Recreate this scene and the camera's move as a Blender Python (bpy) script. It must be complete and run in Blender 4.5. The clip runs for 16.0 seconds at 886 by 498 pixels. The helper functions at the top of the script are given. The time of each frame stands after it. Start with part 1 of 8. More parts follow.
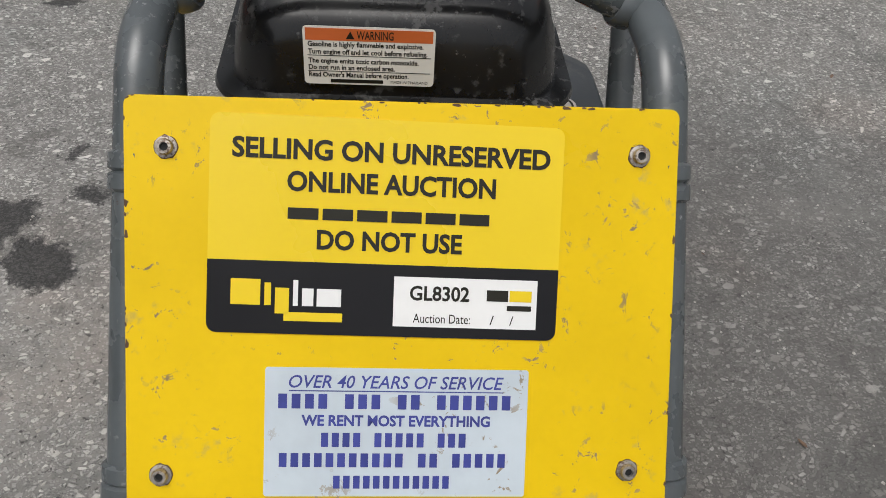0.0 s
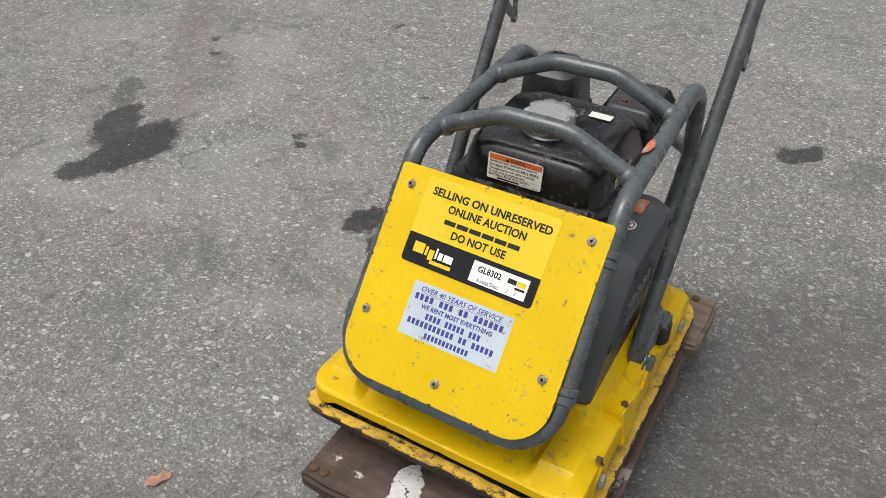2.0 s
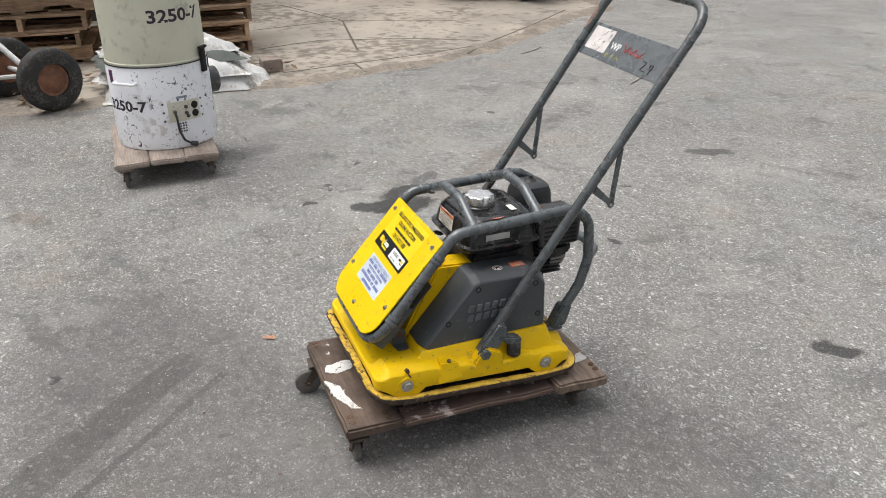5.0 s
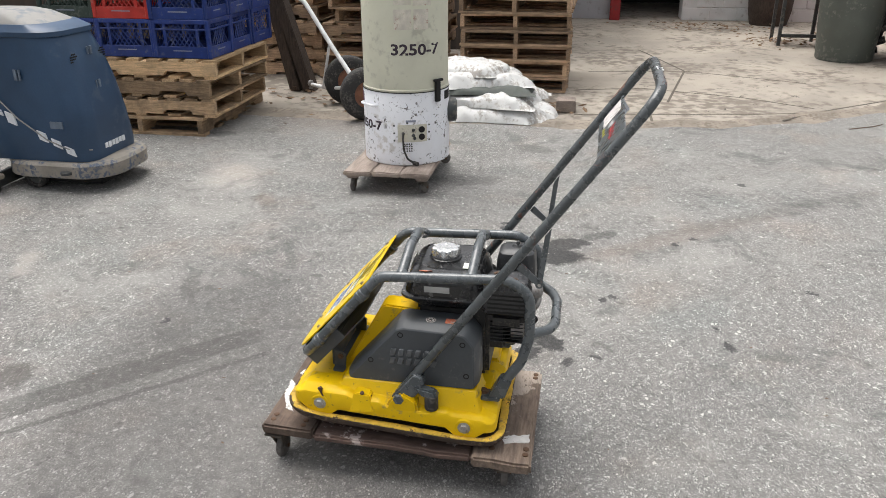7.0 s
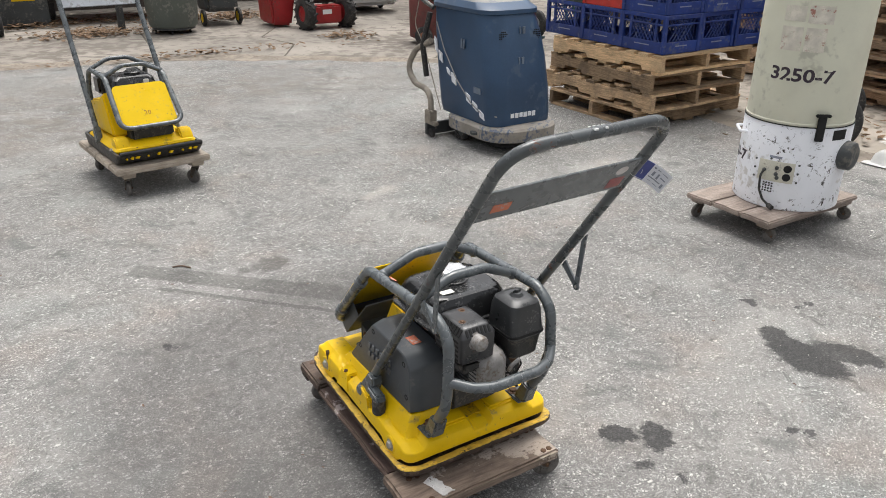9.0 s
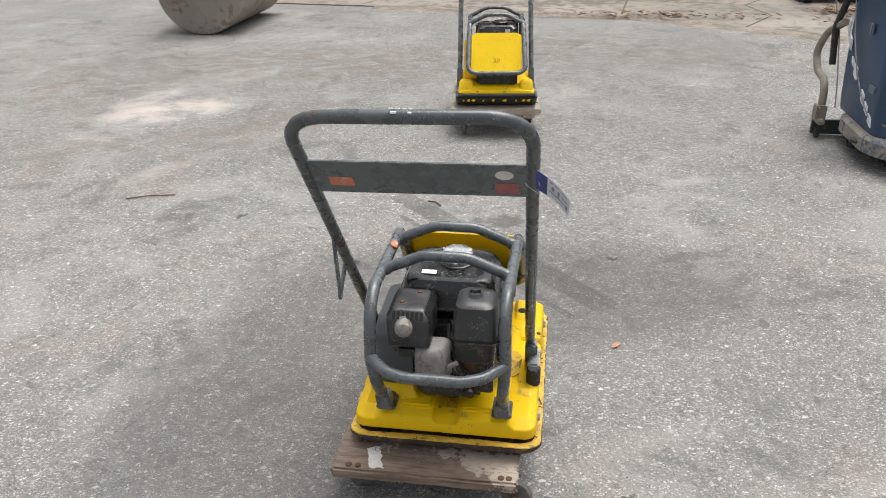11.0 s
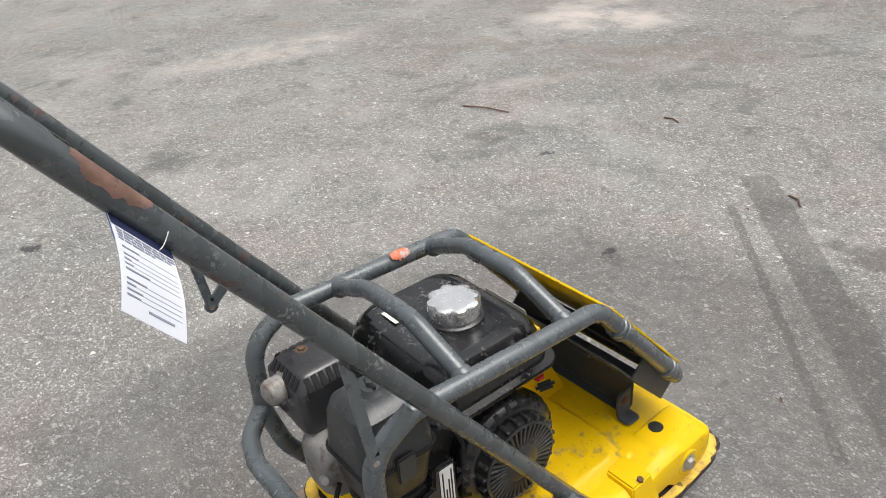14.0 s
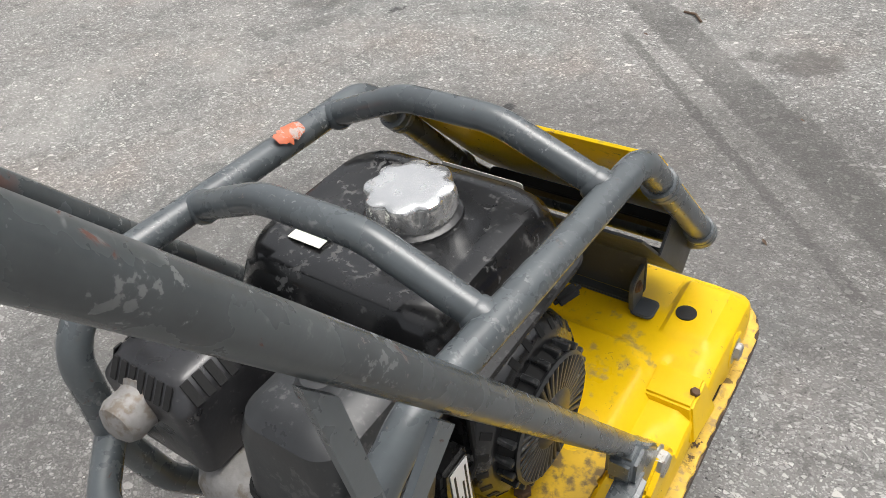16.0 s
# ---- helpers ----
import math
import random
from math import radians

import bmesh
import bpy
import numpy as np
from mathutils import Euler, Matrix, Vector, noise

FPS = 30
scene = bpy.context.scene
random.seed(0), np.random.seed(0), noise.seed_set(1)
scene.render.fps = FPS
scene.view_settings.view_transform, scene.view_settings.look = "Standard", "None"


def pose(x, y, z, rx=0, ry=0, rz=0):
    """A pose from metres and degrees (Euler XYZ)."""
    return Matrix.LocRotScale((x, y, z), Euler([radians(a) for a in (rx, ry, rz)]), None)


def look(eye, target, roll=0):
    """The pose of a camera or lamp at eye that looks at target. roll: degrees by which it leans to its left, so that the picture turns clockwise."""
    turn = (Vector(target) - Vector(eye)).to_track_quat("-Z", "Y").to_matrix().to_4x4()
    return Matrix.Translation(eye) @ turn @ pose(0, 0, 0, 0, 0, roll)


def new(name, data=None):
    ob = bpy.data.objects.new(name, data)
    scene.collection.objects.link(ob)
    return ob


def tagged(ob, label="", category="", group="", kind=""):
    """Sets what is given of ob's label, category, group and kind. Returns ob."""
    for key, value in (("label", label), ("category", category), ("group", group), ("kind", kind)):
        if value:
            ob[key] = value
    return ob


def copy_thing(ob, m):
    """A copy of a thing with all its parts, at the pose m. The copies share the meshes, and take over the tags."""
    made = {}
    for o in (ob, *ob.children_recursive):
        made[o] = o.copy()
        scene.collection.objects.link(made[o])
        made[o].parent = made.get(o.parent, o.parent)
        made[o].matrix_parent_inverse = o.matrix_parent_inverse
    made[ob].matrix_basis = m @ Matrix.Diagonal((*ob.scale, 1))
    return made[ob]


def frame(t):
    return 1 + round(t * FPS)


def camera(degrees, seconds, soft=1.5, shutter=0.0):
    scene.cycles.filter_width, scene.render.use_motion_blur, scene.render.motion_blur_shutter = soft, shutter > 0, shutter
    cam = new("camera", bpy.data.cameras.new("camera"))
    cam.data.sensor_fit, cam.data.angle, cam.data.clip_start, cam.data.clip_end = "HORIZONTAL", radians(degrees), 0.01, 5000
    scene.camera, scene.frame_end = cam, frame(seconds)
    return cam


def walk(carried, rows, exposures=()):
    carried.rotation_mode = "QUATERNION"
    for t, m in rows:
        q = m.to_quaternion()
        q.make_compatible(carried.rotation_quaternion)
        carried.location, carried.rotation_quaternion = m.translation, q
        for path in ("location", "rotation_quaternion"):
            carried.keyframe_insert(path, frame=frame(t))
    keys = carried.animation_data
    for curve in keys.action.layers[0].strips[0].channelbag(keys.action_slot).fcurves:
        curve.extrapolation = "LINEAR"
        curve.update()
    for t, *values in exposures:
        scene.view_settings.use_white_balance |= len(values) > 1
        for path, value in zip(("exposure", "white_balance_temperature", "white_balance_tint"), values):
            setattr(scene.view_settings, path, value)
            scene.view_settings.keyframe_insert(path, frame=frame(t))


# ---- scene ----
cam = camera(59.6, 16.0, soft=0.75)
PATH = [
    (0, (-0.015, -0.47, 0.872), (0.14, 0.913, -0.565), 5.4),
    (0.5, (-0.01, -0.529, 0.929), (0.013, 0.892, -0.478), 3.3),
    (1, (0.053, -0.638, 1.026), (-0.182, 0.803, -0.341), 0.2),
    (1.5, (0.183, -0.827, 1.145), (-0.325, 0.593, -0.169), -0.8),
    (2, (0.396, -0.914, 1.235), (-0.4, 0.419, -0.025), -0.9),
    (2.5, (0.624, -0.971, 1.303), (-0.408, 0.249, 0.1), -0.4),
    (3, (0.866, -1.008, 1.365), (-0.343, 0.109, 0.229), 0.5),
    (3.5, (1.113, -0.883, 1.369), (-0.228, 0.151, 0.305), 1.3),
    (4, (1.369, -0.896, 1.397), (-0.089, 0.051, 0.409), 1.3),
    (4.2, (1.468, -0.907, 1.415), (-0.036, -0.004, 0.454), 1.1),
    (6.3, (2.165, -0.019, 1.464), (0.325, 0.087, 0.688), -0.9),
    (6.5, (2.147, 0.123, 1.467), (0.301, 0.113, 0.697), -0.4),
    (7, (2.017, 0.479, 1.499), (0.207, 0.145, 0.716), -0.2),
    (7.5, (1.927, 0.884, 1.515), (0.224, 0.191, 0.728), -0.2),
    (8, (1.682, 1.182, 1.502), (0.162, 0.145, 0.718), -0.1),
    (8.5, (1.372, 1.439, 1.515), (0.094, 0.119, 0.724), 0.3),
    (9, (1.05, 1.741, 1.551), (0.07, 0.199, 0.738), 0.5),
    (9.5, (0.663, 1.84, 1.532), (0.014, 0.146, 0.69), -0.0),
    (10, (0.321, 2.002, 1.546), (-0.012, 0.23, 0.68), -1.4),
    (10.2, (0.233, 2.021, 1.556), (-0.017, 0.238, 0.685), -1.1),
    (12.3, (-0.958, 1.286, 1.427), (0.209, -0.049, 0.502), -2.7),
    (12.5, (-0.986, 1.168, 1.416), (0.251, -0.097, 0.483), -2.7),
    (13, (-1.046, 0.932, 1.357), (0.309, -0.192, 0.406), -2.1),
    (13.5, (-0.952, 0.785, 1.32), (0.445, -0.263, 0.346), -3.1),
    (14, (-0.786, 0.701, 1.284), (0.596, -0.333, 0.272), -4.9),
    (14.5, (-0.687, 0.679, 1.256), (0.646, -0.373, 0.199), -6.9),
    (15, (-0.555, 0.630, 1.194), (0.612, -0.506, 0.034), -6.6),
    (15.5, (-0.460, 0.551, 1.104), (0.520, -0.582, -0.223), -8.3),
    (16, (-0.392, 0.533, 1.013), (0.596, -0.657, -0.254), -8.3),
]
walk(cam, [(t, look(eye, target, roll)) for t, eye, target, roll in PATH], exposures=[(0.0, -0.23), (1.0, -0.17), (2.0, -0.04), (2.8, 0.12), (3.5, 0.22), (4.2, 0.29), (6.3, 0.45), (7.0, 0.53), (8.0, 0.55), (9.0, 0.59), (10.2, 0.59), (12.5, 0.43), (14.5, 0.43), (16.0, 0.48)])

# ---- light ----
world = bpy.data.worlds.new("overcast_sky")
scene.world = world
world.use_nodes = True
_wn, _wl = world.node_tree.nodes, world.node_tree.links
_sky = _wn.new("ShaderNodeTexSky")
_sky.sky_type, _sky.sun_disc = "NISHITA", False
_sky.sun_elevation, _sky.sun_rotation = radians(73), radians(221)
_sky.air_density, _sky.dust_density, _sky.ozone_density = 1.0, 6.0, 0.6
_hsv = _wn.new("ShaderNodeHueSaturation")
_hsv.inputs["Saturation"].default_value = 0.22
_wl.new(_sky.outputs["Color"], _hsv.inputs["Color"])
_wl.new(_hsv.outputs["Color"], _wn["Background"].inputs["Color"])
_wn["Background"].inputs["Strength"].default_value = 0.15

sun = new("sun", bpy.data.lights.new("sun", "SUN"))
sun.data.energy, sun.data.angle, sun.data.color = 1.1, radians(45), (1.0, 0.97, 0.93)
sun.matrix_basis = look((-1.4, -1.6, 7.0), (0, 0, 0))


# ---- mesh helpers ----
BASE = {}


def thing(name, m, label, category, group="", kind=""):
    """An Empty at a thing's base, to which its parts are tied."""
    ob = new(name)
    ob.empty_display_size = 0.05
    ob.matrix_basis = m
    BASE[ob] = m.inverted()
    return tagged(ob, label, category, group, kind)


def finish(bm, name, smooth=35):
    bmesh.ops.recalc_face_normals(bm, faces=bm.faces)
    me = bpy.data.meshes.new(name)
    bm.to_mesh(me)
    bm.free()
    me.polygons.foreach_set("use_smooth", [True] * len(me.polygons))
    me.set_sharp_from_angle(angle=radians(smooth))
    return me


def part(name, bm, material, parent, label="", local=False, smooth=35):
    """One mesh object under a thing or under a part; the bmesh is in world places unless local."""
    while parent.parent and parent.parent.parent:
        parent = parent.parent
    base = BASE.get(parent)
    if not local and base is not None:
        bm.transform(base)
    me = finish(bm, name, smooth)
    me.materials.append(material)
    ob = new(name, me)
    ob.parent = parent
    BASE[ob] = base if base is not None else Matrix.Identity(4)
    return tagged(ob, label)


def solo(name, bm, material, label="", category="", group="", kind="", smooth=35, base=None):
    """A top-level mesh object; base: its foot, where its origin lies."""
    if base is not None:
        bm.transform(Matrix.Translation(base).inverted())
    me = finish(bm, name, smooth)
    me.materials.append(material)
    ob = new(name, me)
    if base is not None:
        ob.location = base
    BASE[ob] = Matrix.Translation(base or (0, 0, 0)).inverted()
    return tagged(ob, label, category, group, kind)


def bm_box(x0, x1, y0, y1, z0, z1, bev=0.0, seg=2):
    bm = bmesh.new()
    bmesh.ops.create_cube(bm, size=1.0)
    bm.transform(Matrix.Translation(((x0 + x1) / 2, (y0 + y1) / 2, (z0 + z1) / 2)) @ Matrix.Diagonal((x1 - x0, y1 - y0, z1 - z0, 1)))
    if bev:
        bmesh.ops.bevel(bm, geom=list(bm.edges), offset=bev, segments=seg, affect="EDGES", clamp_overlap=True)
    return bm


def bm_loft(rings, cap0=True, cap1=True, closed=False):
    bm = bmesh.new()
    vs = [[bm.verts.new(p) for p in ring] for ring in rings]
    n = len(vs[0])
    pairs = list(zip(vs, vs[1:])) + ([(vs[-1], vs[0])] if closed else [])
    for a, b in pairs:
        for i in range(n):
            j = (i + 1) % n
            bm.faces.new((a[i], a[j], b[j], b[i]))
    if cap0 and not closed:
        bm.faces.new(list(reversed(vs[0])))
    if cap1 and not closed:
        bm.faces.new(vs[-1])
    return bm


def frame_of(d):
    d = Vector(d).normalized()
    up = Vector((0, 0, 1)) if abs(d.z) < 0.95 else Vector((0, 1, 0))
    a = d.cross(up).normalized()
    return a, d.cross(a).normalized()


def ring_at(p, a, b, r, seg, r2=None):
    r2 = r if r2 is None else r2
    return [Vector(p) + a * (r * math.cos(2 * math.pi * i / seg)) + b * (r2 * math.sin(2 * math.pi * i / seg)) for i in range(seg)]


def bm_lathe(p0, d, profile, seg=24):
    """A turned body: profile rows of (distance along d, radius)."""
    d = Vector(d).normalized()
    a, b = frame_of(d)
    return bm_loft([ring_at(Vector(p0) + d * h, a, b, max(r, 0.0004), seg) for h, r in profile])


def bm_cyl(p0, p1, r, seg=18, r2=None, bev=0.0):
    p0, p1 = Vector(p0), Vector(p1)
    n, r2 = (p1 - p0).length, r if r2 is None else r2
    prof = [(0, r), (n, r2)]
    if bev:
        prof = [(0, r - bev), (bev * 0.3, r - bev * 0.3), (bev, r), (n - bev, r2), (n - bev * 0.3, r2 - bev * 0.3), (n, r2 - bev)]
    return bm_lathe(p0, p1 - p0, prof, seg)


def rounded(pts, bend, steps=6, closed=False):
    """A polyline with its corners rounded to the radius bend (a number, or one for each point)."""
    pts = [Vector(p) for p in pts]
    n = len(pts)
    out = []
    for i, p in enumerate(pts):
        if not closed and i in (0, n - 1):
            out.append(p)
            continue
        a, b = pts[i - 1], pts[(i + 1) % n]
        r = bend[i] if isinstance(bend, (list, tuple)) else bend
        u, v = (a - p), (b - p)
        ang = u.angle(v)
        if r <= 0 or ang > 3.1:
            out.append(p)
            continue
        t = min(r / math.tan(ang / 2), u.length * 0.48, v.length * 0.48)
        s, e = p + u.normalized() * t, p + v.normalized() * t
        for k in range(steps + 1):
            f = k / steps
            out.append((1 - f) ** 2 * s + 2 * f * (1 - f) * (p * 0.85 + (s + e) * 0.075) + f * f * e)
    return out


def bm_tube(pts, r, bend=0.03, seg=14, steps=6, flat=None):
    """A round bar or pipe along a bent line."""
    line = rounded(pts, bend, steps)
    rings, a = [], None
    for i, p in enumerate(line):
        d = (line[min(i + 1, len(line) - 1)] - line[max(i - 1, 0)]).normalized()
        if a is None:
            a, _ = frame_of(d)
        a = (a - d * a.dot(d)).normalized()
        b = d.cross(a)
        rings.append(ring_at(p, a, b, r, seg, flat))
    return bm_loft(rings)


def bm_prism(poly, lo, hi, axis="z", bev=0.0, seg=2):
    """A flat outline pushed from lo to hi along an axis; the outline's two numbers are the other two axes in order."""
    def at(p, h):
        return {"x": (h, p[0], p[1]), "y": (p[0], h, p[1]), "z": (p[0], p[1], h)}[axis]

    bm = bm_loft([[at(p, lo) for p in poly], [at(p, hi) for p in poly]])
    if bev:
        bmesh.ops.recalc_face_normals(bm, faces=bm.faces)
        bmesh.ops.bevel(bm, geom=list(bm.edges), offset=bev, segments=seg, affect="EDGES", clamp_overlap=True)
    return bm


def rrect(cx, cy, hx, hy, r, n=5):
    out = []
    for sx, sy, a0 in ((1, 1, 0), (-1, 1, 90), (-1, -1, 180), (1, -1, 270)):
        for k in range(n + 1):
            a = radians(a0 + 90 * k / n)
            out.append((cx + sx * (hx - r) + r * math.cos(a), cy + sy * (hy - r) + r * math.sin(a)))
    return out


def joined(*bms):
    bm = bms[0]
    for other in bms[1:]:
        me = bpy.data.meshes.new("t")
        other.to_mesh(me)
        other.free()
        bm.from_mesh(me)
        bpy.data.meshes.remove(me)
    return bm


def moved(bm, m):
    bm.transform(m)
    return bm


def warp(bm, fn):
    for v in bm.verts:
        v.co = Vector(fn(v.co))
    return bm


def rough_up(bm, amp, scale, seed=0.0):
    """Uneven, worn surface."""
    for v in bm.verts:
        q = v.co * scale + Vector((seed, seed * 1.7, -seed))
        v.co += Vector((noise.noise(q), noise.noise(q + Vector((31, 0, 0))), noise.noise(q + Vector((0, 57, 0))))) * amp
    return bm


def bm_text(body, size, depth=0.0002, bold=0.0, align="LEFT", width=None, shear=0.0):
    """Letters as a mesh on the plane z = 0, their foot on y = 0; width: the true length of the line."""
    cu = bpy.data.curves.new("lettering", "FONT")
    cu.body, cu.size, cu.extrude, cu.offset, cu.align_x, cu.shear = body, size, depth, bold, align, shear
    cu.resolution_u = 3
    ob = bpy.data.objects.new("lettering", cu)
    scene.collection.objects.link(ob)
    deps = bpy.context.evaluated_depsgraph_get()
    me = bpy.data.meshes.new_from_object(ob.evaluated_get(deps))
    bm = bmesh.new()
    bm.from_mesh(me)
    bpy.data.objects.remove(ob)
    bpy.data.curves.remove(cu)
    bpy.data.meshes.remove(me)
    if width and bm.verts:
        xs = [v.co.x for v in bm.verts]
        w = max(xs) - min(xs)
        mid = (max(xs) + min(xs)) / 2 if align == "CENTER" else min(xs)
        for v in bm.verts:
            v.co.x = (v.co.x - mid) * width / w
    return bm


def bars(rows, z=0.0, depth=0.0003):
    """Plain bars: rows of (x0, x1, y0, y1)."""
    return joined(*[bm_box(a, b, c, d, z, z + depth) for a, b, c, d in rows])


def shift(ob, dx, dy):
    """Moves a whole thing over the ground."""
    ob.location.x += dx
    ob.location.y += dy
    return ob


# ---- materials ----
def nodes_of(m):
    m.use_nodes = True
    t = m.node_tree
    return t.nodes, t.links, t.nodes["Principled BSDF"]


def mixed(n, l, fac, a, b, mode="MIX"):
    x = n.new("ShaderNodeMix")
    x.data_type, x.blend_type, x.clamp_factor = "RGBA", mode, True
    for sock, v in ((x.inputs[0], fac), (x.inputs[6], a), (x.inputs[7], b)):
        if hasattr(v, "is_linked"):
            l.new(v, sock)
        else:
            sock.default_value = v if not isinstance(v, tuple) else (*v[:3], 1)
    return x.outputs[2]


def noise_of(n, l, vec, scale, detail=4.0, rough=0.55, dist=0.0):
    x = n.new("ShaderNodeTexNoise")
    x.inputs["Scale"].default_value, x.inputs["Detail"].default_value = scale, detail
    x.inputs["Roughness"].default_value, x.inputs["Distortion"].default_value = rough, dist
    l.new(vec, x.inputs["Vector"])
    return x.outputs["Fac"]


def stepped(n, l, v, lo, hi, out0=0.0, out1=1.0):
    x = n.new("ShaderNodeMapRange")
    x.interpolation_type = "SMOOTHSTEP"
    for k, q in zip(("From Min", "From Max", "To Min", "To Max"), (lo, hi, out0, out1)):
        x.inputs[k].default_value = q
    l.new(v, x.inputs["Value"])
    return x.outputs["Result"]


def calc(n, l, op, a, b):
    x = n.new("ShaderNodeMath")
    x.operation = op
    for sock, v in ((x.inputs[0], a), (x.inputs[1], b)):
        if hasattr(v, "is_linked"):
            l.new(v, sock)
        else:
            sock.default_value = v
    return x.outputs[0]


def surface(name, base, rough=0.5, metal=0.0, var=0.15, scale=14.0, grain=250.0, bump=0.15, dirt=None, chips=None, stretch=None, rnd=0.0, spec=0.5, rough_var=0.12, coat=0.0, wear=None):
    """A worn surface: base colour with variation at two scales, dirt = (colour, amount, scale), chips = (colour, amount, scale, roughness)."""
    m = bpy.data.materials.new(name)
    n, l, p = nodes_of(m)
    tc = n.new("ShaderNodeTexCoord")
    vec = tc.outputs["Object"]
    oi = n.new("ShaderNodeObjectInfo")
    shift = n.new("ShaderNodeVectorMath")
    shift.operation = "MULTIPLY_ADD"
    l.new(oi.outputs["Random"], shift.inputs[0])
    shift.inputs[1].default_value = (3.1, 5.7, 4.3)
    l.new(vec, shift.inputs[2])
    vec = shift.outputs[0]
    svec = vec
    if stretch:
        mp = n.new("ShaderNodeMapping")
        mp.inputs["Scale"].default_value = stretch
        l.new(vec, mp.inputs["Vector"])
        svec = mp.outputs[0]
    big = noise_of(n, l, svec, scale, 5)
    fine = noise_of(n, l, svec, grain, 3)
    lo = tuple(c * (1 - var) for c in base)
    hi = tuple(min(1, c * (1 + var)) for c in base)
    col = mixed(n, l, stepped(n, l, big, 0.3, 0.7), lo, hi)
    col = mixed(n, l, calc(n, l, "MULTIPLY", stepped(n, l, fine, 0.35, 0.75), min(0.5, var)), col, tuple(c * 0.6 for c in base))
    if rnd:
        g = n.new("ShaderNodeHueSaturation")
        l.new(stepped(n, l, oi.outputs["Random"], 0, 1, 1 - rnd, 1 + rnd), g.inputs["Value"])
        l.new(col, g.inputs["Color"])
        col = g.outputs[0]
    ro = stepped(n, l, big, 0.2, 0.8, max(0.02, rough - rough_var), min(1, rough + rough_var))
    if dirt:
        dc, amount, ds = dirt
        dm = calc(n, l, "MULTIPLY", noise_of(n, l, svec, ds, 6, 0.65), stepped(n, l, noise_of(n, l, vec, ds * 6, 4), 0.2, 0.8, 0.55, 1.25))
        dm = stepped(n, l, dm, 0.62 - 0.42 * amount, 0.78 - 0.3 * amount)
        dm = calc(n, l, "MULTIPLY", dm, 0.85)
        col = mixed(n, l, dm, col, dc)
        ro = calc(n, l, "MAXIMUM", ro, calc(n, l, "MULTIPLY", dm, 0.8))
    if wear:
        # paint rubbed off along the sharp edges: (colour, where it begins)
        ge = n.new("ShaderNodeNewGeometry")
        wm = calc(n, l, "MULTIPLY", stepped(n, l, ge.outputs["Pointiness"], wear[1], wear[1] + 0.05), stepped(n, l, noise_of(n, l, vec, 38, 5, 0.7), 0.40, 0.60))
        col = mixed(n, l, calc(n, l, "MULTIPLY", wm, 0.85), col, wear[0])
    height = fine
    if chips:
        cc, amount, cs, cr = chips
        cm = stepped(n, l, noise_of(n, l, vec, cs, 6, 0.7, 0.6), 0.74 - 0.3 * amount, 0.77 - 0.3 * amount)
        spot = stepped(n, l, noise_of(n, l, vec, cs * 0.23, 2), 0.42, 0.62)
        cm = calc(n, l, "MULTIPLY", cm, spot)
        inner = mixed(n, l, fine, cc, tuple(c * 0.45 for c in cc))
        col = mixed(n, l, cm, col, inner)
        ro = calc(n, l, "ADD", calc(n, l, "MULTIPLY", ro, calc(n, l, "SUBTRACT", 1.0, cm)), calc(n, l, "MULTIPLY", cm, cr))
        height = calc(n, l, "SUBTRACT", calc(n, l, "MULTIPLY", fine, 0.4), cm)
    l.new(col, p.inputs["Base Color"])
    l.new(ro, p.inputs["Roughness"])
    p.inputs["Metallic"].default_value = metal
    p.inputs["Specular IOR Level"].default_value = spec
    p.inputs["Coat Weight"].default_value = coat
    if bump:
        b = n.new("ShaderNodeBump")
        b.inputs["Strength"].default_value, b.inputs["Distance"].default_value = bump, 0.002
        l.new(height, b.inputs["Height"])
        l.new(b.outputs[0], p.inputs["Normal"])
    return m


